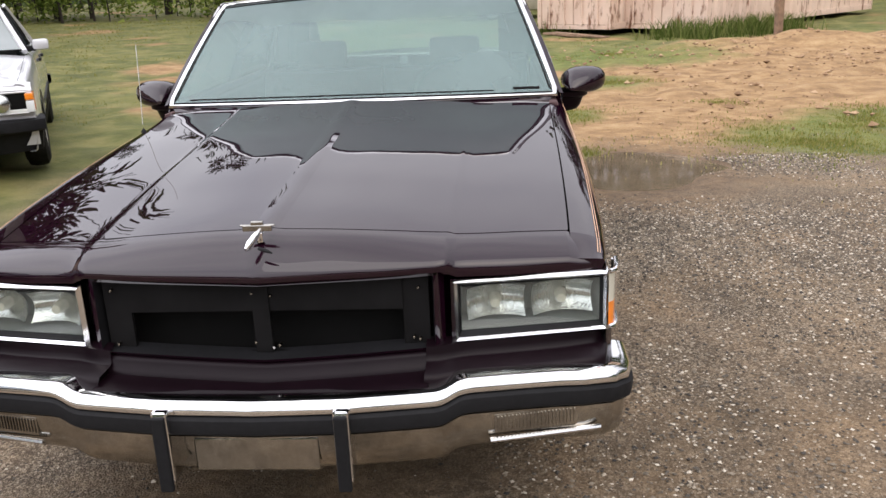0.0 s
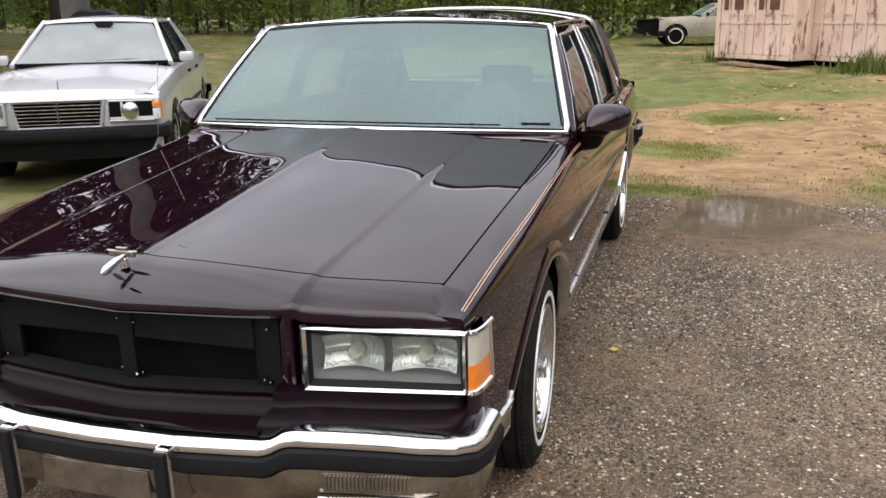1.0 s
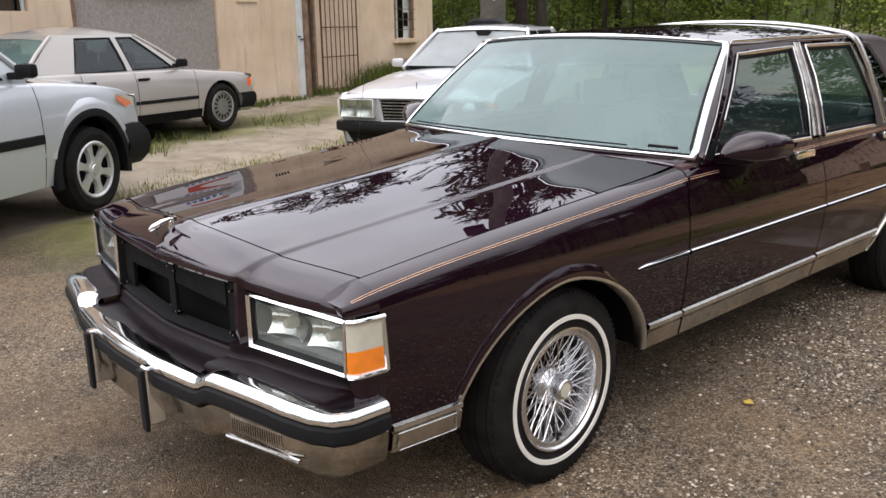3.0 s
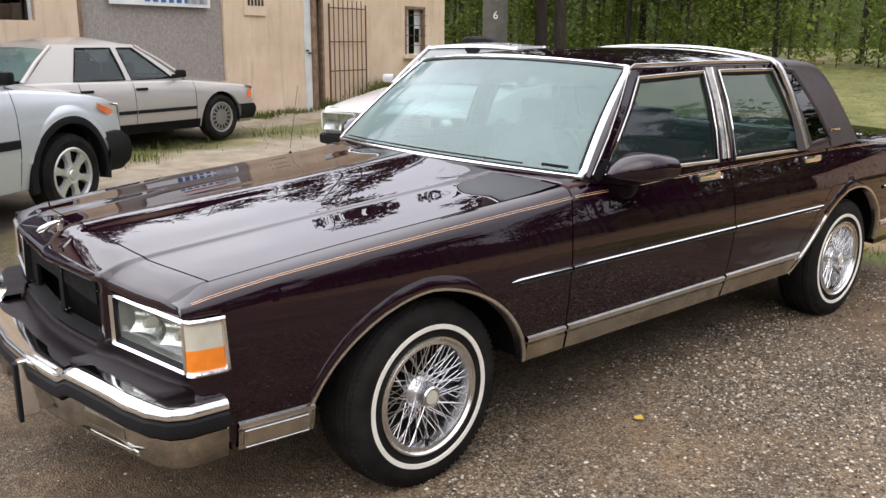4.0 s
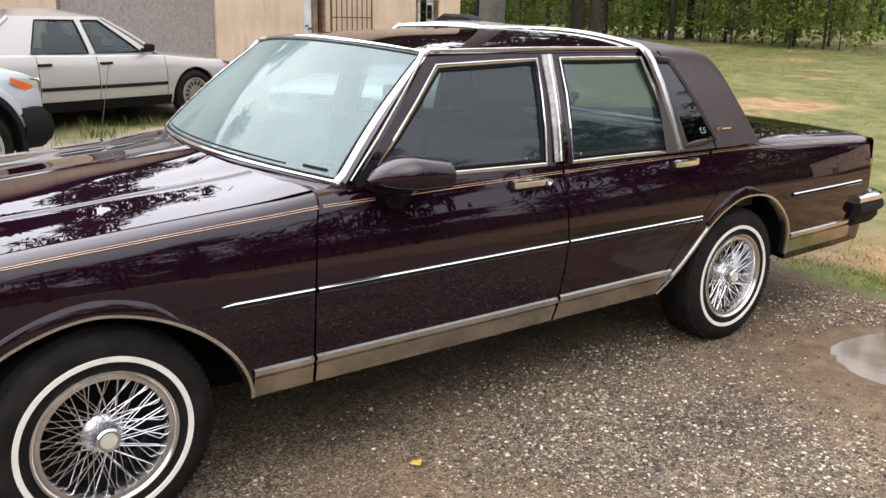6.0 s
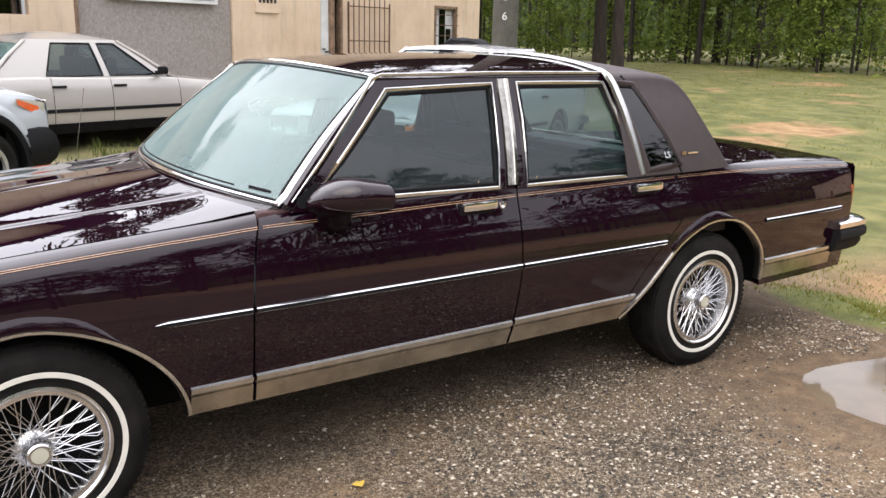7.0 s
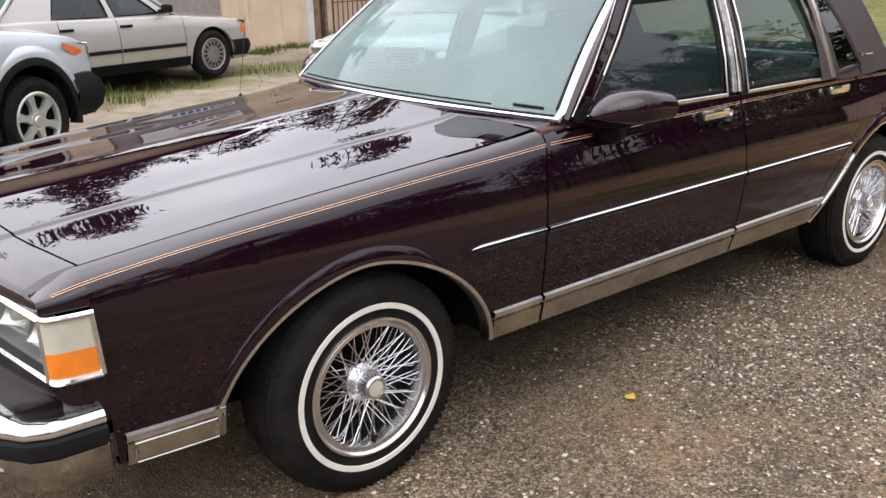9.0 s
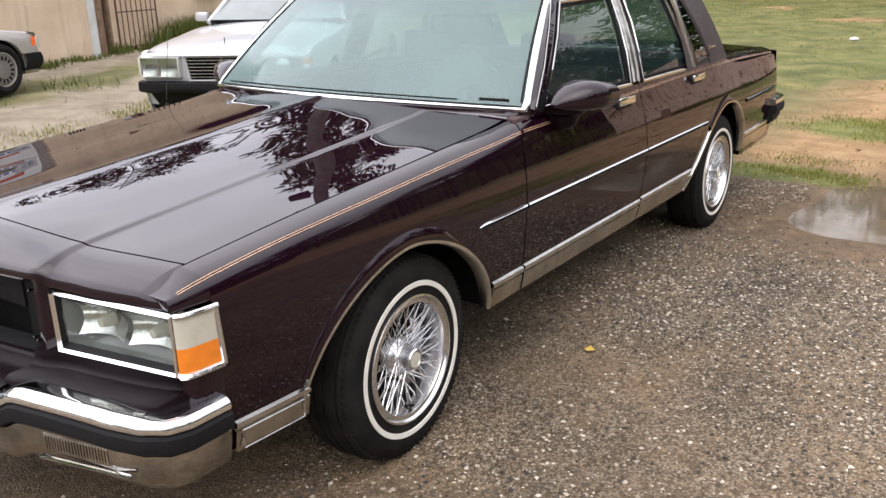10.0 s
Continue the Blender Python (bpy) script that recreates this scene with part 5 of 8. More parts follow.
        for z in span(0.975, 1.372, 8):
            y = lerp(1.765, 1.812, (z - 0.975) / 0.397)
            rows.append([(X(z, o), y + a, z) for a, o in ((-0.030, -0.004), (-0.026, 0.009), (-0.010, 0.012), (-0.006, 0.008), (0.006, 0.008), (0.010, 0.012), (0.026, 0.009), (0.030, -0.004))])
        g.grid(rows).ob("pillar_cover", CHROME_MOTTLED, car, "ribbed bright cover on the centre pillar", fix=True, angle=40)
        # drip rail along the roof and down the windscreen post
        trim([(0.842, 0.985), (1.225, 1.372), (1.262, 1.388), (1.8, 1.394), (2.36, 1.392)], 0.0062, "drip_rail", BRUSHED_BRIGHT, car, False, 0.6, 0.006)
        # painted post between windscreen and door
        rows = []
        for v in span(0, 1, 10):
            a = Vector(ws(s * 1.03, v))
            z = lerp(0.968, 1.385, v)
            b = Vector((X(z, 0.0), lerp(0.845, 1.240, v), z))
            m_ = (a + b) / 2 + Vector((s * 0.012, -0.012, 0.004))
            rows.append([tuple(a), tuple(a.lerp(m_, 0.6)), tuple(m_), tuple(m_.lerp(b, 0.6)), tuple(b)])
        Geo().grid(rows, flip=s > 0).ob("windscreen_post", PAINT, car, fix=True)
        # strip of roof side above the door frames
        rows = []
        for y in span(1.235, 2.375, 16):
            rows.append([(s * 0.684, y, rail_z(y)), (s * 0.694, y, rail_z(y) - 0.006), (X(1.38, 0.004), y, 1.378), (X(1.37, -0.004), y, 1.366)])
        Geo().grid(rows, flip=s < 0).ob("roof_side", PAINT, car)

        # opera window in the vinyl, with its moulded frame
        ow = [(2.530, 1.000), (2.705, 1.012), (2.510, 1.322), (2.412, 1.330)]
        po = pane(ow, "opera_window", DARK_GLASS, 0.016, car, "small dark opera window framed in vinyl")
        fr = trim([(2.515, 0.982), (2.728, 0.994), (2.522, 1.342), (2.398, 1.350)], 0.015, "opera_frame", VINYL, po, True, 0.7, 0.012)
        Geo().grid([[(X(z, 0.0135), lerp(2.50, 2.69, u) - 0.40 * (z - 1.0) * lerp(0.75, 1.62, u) * 0.62, z) for u in span(0, 1, 4)] for z in span(0.995, 1.335, 6)], flip=s < 0).ob("backing", BLACK, po)
        # bright seam line of the vinyl
        trim([(2.725, 0.960), (2.69, 1.05), (2.62, 1.17), (2.52, 1.31), (2.46, 1.38)], 0.005, "seam", PLASTIC, car, False, 0.5, 0.013)
        # badges: crest, script bar, and the letters on the opera glass
        em = Geo().box(X(1.043, 0.016), 2.752, 1.043, 0.006, 0.032, 0.022).ob("badge", CHROME_MOTTLED, car, "small worn crest with a bright script beside it", smooth=False, bevel=0.003)
        Geo().box(X(1.040, 0.0165), 2.812, 1.041, 0.005, 0.066, 0.010).ob("script", CHROME, em, smooth=False, bevel=0.002)
        txt = bpy.data.curves.new("letters", "FONT")
        txt.body, txt.size, txt.extrude, txt.align_x = "LS", 0.040, 0.001, "CENTER"
        txt.materials.append(CHROME)
        t_ob = new("letters", txt)
        t_ob.parent = po
        t_ob.matrix_world = Matrix.Translation((X(1.035, 0.0215), 2.640, 1.028)) @ pose(0, 0, 0, 90 - (20 if s > 0 else 20), 0, 90 if s > 0 else -90)

    # decklid and tail
    deck_z = curve([3.14, 3.3, 3.7, 4.05, 4.20, 4.24], [0.985, 0.992, 0.985, 0.962, 0.935, 0.905])
    rows = []
    for y in span(3.10, 4.235, 16):
        xe = inner_x(y) - 0.005
        rows.append([(xe * u, y, lerp(inner_z(y) - 0.002, deck_z(y), 1 - abs(u) ** 2.2)) for u in span(-1, 1, 19)])
    Geo().grid(rows).ob("boot_lid", PAINT, car, angle=50)
    rows = []
    for x in span(-0.845, 0.845, 21):
        yb = 4.245 - 0.07 * (abs(x) / 0.85) ** 2
        rows.append([(x, yb - 0.02, 0.905 + 0.012 * (1 - abs(x))), (x, yb, 0.885), (x, yb + 0.01, 0.80), (x, yb - 0.01, 0.64), (x, yb - 0.03, 0.48)])
    Geo().grid(rows, flip=False).ob("tail_panel", PAINT, car, fix=True, angle=50)
    for s in (1, -1):
        Geo().grid([[(s * (0.862 - o), y, z) for z in span(0.655, 0.795, 4)] for y, o in ((4.125, -0.003), (4.175, 0.006), (4.195, 0.03), (4.20, 0.12), (4.232, 0.36))], flip=s > 0).ob("tail_lamp", RED_LENS, car, "red wrap-round tail lamp")
    half = [(0.0, 4.36), (0.6, 4.345), (0.82, 4.31), (0.885, 4.26), (0.90, 4.17), (0.905, 3.985)]
    pth = [(-x, y) for x, y in reversed(half[1:])] + half

    def rsweep(sec):
        rows = []
        for i, (x, y) in enumerate(pth):
            a, b = pth[max(0, i - 1)], pth[min(len(pth) - 1, i + 1)]
            t = Vector((b[0] - a[0], b[1] - a[1])).normalized()
            n = Vector((-t.y, t.x))
            rows.append([(x + n.x * o, y + n.y * o, z) for o, z in sec])
        g = Geo().grid(rows, closed=True)
        k = len(sec)
        return g.add(rows[0], [tuple(range(k))]).add(rows[-1], [tuple(reversed(range(k)))])
    rb = rsweep([(-0.06, 0.60), (0.0, 0.605), (0.015, 0.595), (0.016, 0.57), (0.0, 0.56), (-0.06, 0.56)]).ob("rear_bumper", CHROME, car, "chrome rear bumper with a black band", fix=True, angle=40)
    rsweep([(-0.06, 0.56), (0.018, 0.56), (0.026, 0.545), (0.026, 0.515), (0.01, 0.50), (-0.06, 0.50)]).ob("rubber_band", RUBBER, rb, fix=True)
    rsweep([(-0.06, 0.50), (0.0, 0.50), (0.002, 0.47), (-0.02, 0.435), (-0.06, 0.43)]).ob("lower_bumper", PLASTIC, rb, fix=True)


build_greenhouse(SALOON)


# --- brightwork, mirrors, handles, stripes
def build_trim(car):
    for s in (1, -1):
        # pinstripes: two thin lines on each panel
        for k, (dz, w) in enumerate(((0.0, 0.0009), (0.0072, 0.0006))):
            for y0, y1 in ((-0.772, 0.716), (0.732, 1.779), (1.791, 2.690), (2.712, 4.10)):
                pts = []
                for y in span(y0, y1, 30):
                    z1 = stripe_z(y) - 0.030
                    z = lerp(z1, inner_z(y), 0.50 if y < 0.4 else lerp(0.50, 0.42, min(1.0, (y - 0.4) / 0.4)))
                    sec = section(y, 0.5, 6, 40)
                    for i, ((xa, za), (xb, zb)) in enumerate(zip(sec, sec[1:])):
                        if za <= z <= zb:
                            q = (z - za) / max(1e-6, zb - za)
                            p = Vector((lerp(xa, xb, q), z))
                            up = Vector((xb - xa, zb - za)).normalized()
                            p = p + up * dz
                            pts.append((s * p.x, y, tip_drop(y, p.y)))
                            break
                rows = [[(x + s * 0.0004, y, z - w), (x + s * 0.0022, y, z), (x + s * 0.0004, y, z + w)] for x, y, z in pts]
                Geo().grid(rows, flip=s < 0).ob("pinstripe", GOLD, car)

        # bodyside mouldings
        for y0, y1, tip0, tip1 in ((0.362, 0.668, 1, 0), (0.682, 1.779, 0, 0), (1.791, 2.610, 0, 0), (3.335, 4.02, 0, 0)):
            rows = []
            zc = 0.660 if y0 < 3 else 0.684
            for y in span(y0, y1, 16):
                k = 1.0
                if tip0 and y < y0 + 0.03:
                    k = max(0.1, (y - y0) / 0.03)
                x = wx(y, zc)
                rows.append([(s * (x + o * (0.4 + 0.6 * k)), y, zc + dz * k) for o, dz in ((0.0, -0.0105), (0.007, -0.010), (0.0085, -0.0082), (0.008, -0.0070), (0.0085, 0.0040), (0.0095, 0.0048), (0.0072, 0.0076), (0.0, 0.0090))])
            g = Geo().grid([r[0:3] for r in rows], 0, flip=s < 0).grid([r[2:5] for r in rows], 1, flip=s < 0).grid([r[4:] for r in rows], 0, flip=s < 0)
            g.ob("side_moulding", [CHROME, PLASTIC], car, angle=40)

        # rocker trims in dull bright metal: upper bead, dark line and broad lower band
        def rocker(y0, y1, z0, z1, lean0=0.0, lean1=0.0):
            rows = []
            for t in span(0, 1, 12):
                row = []
                for z, o in ((z0 - 0.004, -0.006), (z0, 0.006), (lerp(z0, z1, 0.66), 0.009), (lerp(z0, z1, 0.70), 0.002), (lerp(z0, z1, 0.76), 0.002), (lerp(z0, z1, 0.79), 0.011), (lerp(z0, z1, 0.95), 0.011), (z1, 0.0)):
                    k = (z - z0) / (z1 - z0)
                    y = lerp(y0 + lean0 * (1 - k), y1 + lean1 * (1 - k), t)
                    row.append((s * (wx(y, max(0.335, z)) + o), y, z))
                rows.append(row)
            return Geo().grid([r[:6] for r in rows], 0, flip=s < 0).grid([r[5:] for r in rows], 1, flip=s < 0).ob("rocker_trim", [BRUSHED, BRUSHED_BRIGHT], car, angle=30)
        rocker(-0.668, -0.425, 0.328, 0.418, 0.0, 0.0)
        rocker(0.462, 0.668, 0.335, 0.432)
        rocker(0.680, 1.755, 0.335, 0.434, 0.0, -0.02)
        rocker(1.768, 2.452, 0.335, 0.440, -0.02, -0.09)
        rocker(3.372, 3.99, 0.375, 0.480)
        # dark recess in the short front trim
        g = Geo()
        rows = [[(s * (wx(y, 0.37) + 0.0105), y, z) for z in (0.340, 0.381)] for y in span(-0.645, -0.455, 6)]
        g.grid(rows, flip=s < 0)
        rec = g.ob("trim_recess", BRUSHED, car, "dull sunken panel of the short rocker trim")
        loop = [(-0.650, 0.336), (-0.448, 0.336), (-0.448, 0.386), (-0.650, 0.386)]
        fl = []
        for (ya, za), (yb, zb) in zip(loop, loop[1:] + loop[:1]):
            fl += [(s * (wx(lerp(ya, yb, t), 0.37) + 0.011), lerp(ya, yb, t), lerp(za, zb, t)) for t in (0, 0.25, 0.5, 0.75)]
        Geo().tube(fl, 0.0028, 6, closed=True).ob("bead", BRUSHED_BRIGHT, rec)

        # wheel arch lips: thin bright edge, and the painted swelling above it
        for which in ("front", "rear"):
            pts = arch_path(which)
            frame_pts = []
            for i, (y, z) in enumerate(pts):
                (ya, za), (yb, zb) = pts[max(0, i - 1)], pts[min(len(pts) - 1, i + 1)]
                d = Vector((za - zb, yb - ya)).normalized()
                frame_pts.append((y, z, d))
            rows = [[(s * (wx(y, max(z, 0.335)) + o), y + d.x * r, z + d.y * r) for r, o in ((-0.018, -0.035), (-0.017, 0.004), (-0.013, 0.009), (-0.007, 0.0095), (-0.002, 0.008), (0.0, 0.0))] for y, z, d in frame_pts]
            Geo().grid(rows, flip=s < 0).ob("arch_trim", BRUSHED_BRIGHT, car, fix=False, angle=40)
            rows = []
            for y, z, d in frame_pts:
                if z < 0.42 or (which == "front" and y > 0.27) or (which == "rear" and (z < 0.60 or y > 3.10)):
                    continue
                end = (0.27 - y) / 0.12 if which == "front" else (3.10 - y) / 0.15
                w = (0.014 + 0.022 * (z - 0.42) / 0.29) * min(1.0, max(0.08, end))
                rows.append([(s * (wx(y + d.x * r, z + d.y * r) + o), y + d.x * r, z + d.y * r) for r, o in ((-0.004, 0.0085), (w * 0.35, 0.0080), (w * 0.75, 0.0050), (w, 0.0003))])
            Geo().grid(rows, flip=s < 0).ob("arch_flare", PAINT, car, angle=50)

        # door mirror: rounded shell on a foot
        g = Geo()
        rows = []
        for t in span(0, 1, 17):
            # along the shell, from its blunt front to the open rear face
            y = lerp(0.872, 1.094, t)
            k = math.sin(min(1.0, t * 1.5 + 0.02) * math.pi / 2) ** 0.65
            top, bot = 0.985 + 0.096 * k - 0.022 * t * t, 0.985 - 0.026 * k
            xo, xi = 0.90 + 0.165 * k, 0.90 - 0.028 * k
            ring = []
            for j in range(20):
                a = math.tau * j / 20
                ca, sa = math.cos(a), math.sin(a)
                ex = abs(ca) ** 0.75 * (1 if ca >= 0 else -1)
                ez = abs(sa) ** 0.8 * (1 if sa >= 0 else -1)
                ring.append((s * lerp(xi, xo, ex * 0.5 + 0.5), y + 0.018 * ex * t, lerp(bot, top, ez * 0.5 + 0.5)))
            rows.append(ring)
        g.grid(rows, closed=True, flip=s > 0)
        g.add(rows[0], [tuple(range(20))])
        mir = g.ob("door_mirror", PAINT, car, "rounded maroon door mirror", fix=True, angle=50)
        Geo().add([(x, y - 0.006, z) for x, y, z in rows[-1]], [tuple(range(20))]).ob("mirror_glass", CHROME, mir, fix=True)
        ft = Geo()
        foot = []
        for z, y0, y1, x1 in ((0.974, 0.885, 1.070, 0.985), (0.955, 0.890, 1.060, 0.980), (0.943, 0.920, 1.035, 0.962), (0.912, 0.925, 1.025, 0.950), (0.894, 0.935, 1.010, 0.936), (0.886, 0.95, 0.995, 0.905)):
            foot.append([(s * (0.868 + (x1 - 0.868) * math.sin(math.pi * q / 12) ** 0.7), lerp(y0, y1, 0.5 - 0.5 * math.cos(math.pi * q / 12)), z) for q in range(13)])
        ft.grid(foot)
        ft.ob("foot", SATIN, mir, fix=True, angle=40)
        Geo().add([(s * 0.852, 0.815, 0.962), (s * 0.862, 1.02, 0.962), (s * 0.845, 0.93, 1.045)], [(0, 1, 2)]).ob("sail", PLASTIC, mir, fix=True)

        # door handles with their recess, and the key lock
        for y0 in (1.508, 2.424):
            x = wx(y0, 0.91)
            h = Geo().box(s * (x + 0.020), y0 + 0.078, 0.913, 0.022, 0.158, 0.036).ob("door_handle", CHROME, car, "flat chrome flap door handle", bevel=0.0105)
            # black block, not sunk in: the hollow's shade is put into its colour
            Geo().box(s * (x + 0.004), y0 + 0.078, 0.898, 0.012, 0.166, 0.044).ob("recess", PLASTIC, h, smooth=False, bevel=0.004)
        Geo().lathe([(0, 0), (0.006, 0.009), (0.005, 0.014), (-0.006, 0.015)], 16, axis="x", m=Matrix.Translation((s * wx(1.70, 0.90), 1.705, 0.902)) @ Matrix.Diagonal((s, 1, 1, 1))).ob("key_lock", CHROME, car)
        # lock pins inside the glass
        for y0 in (1.612, 1.90):
            Geo().tube([(s * 0.838, y0, 0.965), (s * 0.836, y0, 0.998)], 0.004, 6).ob("lock_pin", CHROME, car)

    # radio aerial on the passenger fender
    an = Geo().lathe([(0.0, 0.012), (0.008, 0.010), (0.014, 0.004), (0.02, 0.0)], 12, axis="z", m=Matrix.Translation((-0.835, 0.50, 0.918))).ob("aerial", PLASTIC, car, "thin whip aerial on the fender")
    Geo().tube([(-0.835, 0.50, 0.95), (-0.838, 0.53, 1.10), (-0.842, 0.56, 1.26)], 0.0014, 5).ob("mast", CHROME_MOTTLED, an)


build_trim(SALOON)


# --- wire wheels
def build_wheel(car, x, y, z, s, steer):
    m = Matrix.Translation((x, y, z)) @ Matrix.Rotation(radians(steer), 4, "Z") @ Matrix.Diagonal((s, 1, 1, 1))
    R = 0.335
    prof = [(-0.095, 0.21), (-0.105, 0.25), (-0.100, 0.29), (-0.085, 0.318), (-0.07, 0.330), (-0.066, 0.330), (-0.064, 0.323), (-0.058, 0.323), (-0.056, 0.332), (-0.022, R), (-0.020, 0.328), (-0.014, 0.328), (-0.012, R), (0.012, R), (0.014, 0.328), (0.020, 0.328), (0.022, R), (0.056, 0.332), (0.058, 0.323), (0.064, 0.323), (0.066, 0.330), (0.07, 0.330), (0.085, 0.318), (0.094, 0.300), (0.0985, 0.296), (0.1005, 0.284), (0.1035, 0.270), (0.104, 0.262), (0.1025, 0.245), (0.098, 0.222), (0.090, 0.20)]
    w = Geo().lathe(prof, 72, m=m).ob("wheel", TYRE, car, "wire-spoked wheel with a whitewall tyre", fix=True, angle=45)
    # tread blocks along both shoulders, as one part
    lug = Geo()
    for i in range(84):
        for side in (1, -1):
            lug.box(side * 0.0775, 0, 0.3215, 0.017, 0.013, 0.007, m=m @ Matrix.Rotation(math.tau * (i + 0.25 * side) / 84, 4, "X"))
    tagged(lug.ob("tread", TYRE, w, smooth=False), "worn tread blocks on the tyre's shoulder", kind="stuff")
    Geo().lathe([(0.1020, 0.2535), (0.1058, 0.2525), (0.1056, 0.2370), (0.1020, 0.2360)], 72, m=m).ob("whitewall", WHITEWALL, w, fix=True)
    rm = Geo().lathe([(0.070, 0.213), (0.094, 0.2125), (0.1030, 0.209), (0.1045, 0.203), (0.100, 0.198), (0.094, 0.1955), (0.0965, 0.193), (0.0965, 0.182), (0.088, 0.179), (0.060, 0.174), (0.030, 0.170), (0.005, 0.166), (-0.02, 0.155), (-0.03, 0.10), (-0.03, 0.0)], 72, m=m)
    rim = rm.ob("rim", RIM_METAL, w, "polished wheel rim", fix=True, angle=30)
    # black plate gives the shade behind the spokes as colour
    Geo().lathe([(-0.016, 0.160), (-0.020, 0.0)], 40, m=m).ob("brake_shade", BLACK, rim, fix=True)
    hub = Geo().lathe([(0.02, 0.064), (0.046, 0.060), (0.058, 0.050), (0.064, 0.041), (0.070, 0.038), (0.092, 0.036), (0.096, 0.0375), (0.106, 0.0365), (0.111, 0.032), (0.110, 0.027), (0.107, 0.026), (0.107, 0.0)], 36, m=m).ob("hub_cap", RIM_METAL, w, "chrome hub cap with a pale centre", fix=True, angle=30)
    Geo().lathe([(0.1085, 0.0245), (0.1095, 0.0)], 24, m=m).ob("centre_disc", HUB_CREAM, hub, fix=True)
    # spokes: an outer and an inner set, leaning both ways
    n = 18
    for k in range(n):
        for lean in (1, -1):
            for x0, r0, x1, r1, lag in ((0.066, 0.044, 0.082, 0.179, 0.60), (0.036, 0.060, 0.054, 0.174, 0.47)):
                a = math.tau * (k + (0.25 if r0 > 0.055 else 0.0)) / n
                b = a + lean * lag
                p = (x0, r0 * math.cos(a), r0 * math.sin(a))
                q = (x1, r1 * math.cos(b), r1 * math.sin(b))
                Geo().tube([p, q], 0.0016, 5, m=m).ob("spoke", RIM_METAL, w)
    Geo().tube([(0.06, 0.0, -0.176), (0.090, 0.004, -0.166)], 0.006, 6, m=m).ob("valve", PLASTIC, w)


HUB_CREAM = simple("cream_hub_centre", (0.52, 0.51, 0.42), 0.45)
for _x, _s in ((0.788, 1), (-0.788, -1)):
    build_wheel(SALOON, _x, 0.013, 0.317, _s, 2.0)
    build_wheel(SALOON, _x, 2.944, 0.319, _s, 0.0)


# --- cabin
def build_cabin(car):
    Geo().box(0, 1.85, 0.50, 1.62, 2.4, 0.06).box(0, 2.95, 0.80, 1.55, 0.5, 0.35).box(0, 0.64, 0.72, 1.5, 0.06, 0.44).ob("cabin_floor", DASH, car, smooth=False)
    for s in (1, -1):
        Geo().box(s * 0.815, 1.70, 0.74, 0.05, 1.95, 0.44).box(s * 0.815, 1.66, 0.968, 0.040, 1.66, 0.050).ob("door_lining", SEAT, car, smooth=False, bevel=0.02)
    rows = []
    for t in span(0, 1, 9):
        a = t * math.pi / 2
        rows.append([(x, 0.72 + 0.22 * t + 0.03 * abs(x), 0.955 - 0.10 * t ** 3 + 0.006 * math.cos(3 * x)) for x in span(-0.78, 0.78, 13)])
    rows.append([(x, y - 0.02, z - 0.22) for x, y, z in rows[-1]])
    Geo().grid(rows).ob("dashboard", DASH, car, "padded dark dashboard", fix=True, angle=60)
    g = Geo()
    ring = [(0.38 + 0.185 * math.cos(a), 1.10 + 0.07 * math.sin(a), 0.93 + 0.175 * math.sin(a)) for a in [math.tau * k / 28 for k in range(28)]]
    g.tube(ring, 0.012, 8, closed=True).tube([(0.20, 1.10, 0.93), (0.56, 1.10, 0.93)], 0.012, 6).tube([(0.38, 0.92, 0.88), (0.38, 1.10, 0.93)], 0.03, 8)
    g.ob("steering_wheel", PLASTIC, car, "dark steering wheel")
    for y, back in ((1.42, 1.70), (2.22, 2.50)):
        g = Geo().box(0, y, 0.66, 1.40, 0.50, 0.20)
        seat = g.ob("bench_seat", SEAT, car, "maroon cloth bench seat", bevel=0.05)
        for s in (1, -1):
            rows = []
            for z in span(0.62, 1.02, 6):
                yy = back + (z - 0.62) * 0.30
                rows.append([(s * x, yy + o, z) for x, o in ((0.03, -0.06), (0.35, -0.085), (0.66, -0.06), (0.68, 0.0), (0.66, 0.06), (0.03, 0.06))])
            gg = Geo().grid(rows, closed=True)
            gg.add(rows[-1], [tuple(range(6))])
            gg.ob("backrest", SEAT, seat, fix=True)
            if y < 2:
                Geo().box(s * 0.36, back + 0.14, 1.10, 0.27, 0.09, 0.14).ob("headrest", SEAT, seat, bevel=0.03)
    Geo().box(0, 2.74, 0.965, 1.45, 0.42, 0.03).ob("parcel_shelf", DASH, car, smooth=False)
    rows = []
    for y in span(1.22, 2.72, 6):
        rows.append([(x, y, 1.352 + 0.045 * (1 - (x / 0.66) ** 2)) for x in span(-0.66, 0.66, 9)])
    Geo().grid(rows).ob("headlining", HEADLINER, car)
    Geo().box(0, 1.235, 1.325, 0.22, 0.018, 0.062).ob("inside_mirror", PLASTIC, car, bevel=0.008)
    for s in (1, -1):
        Geo().box(s * 0.34, 1.245, 1.352, 0.42, 0.13, 0.016).ob("sun_visor", HEADLINER, car, bevel=0.006)


build_cabin(SALOON)


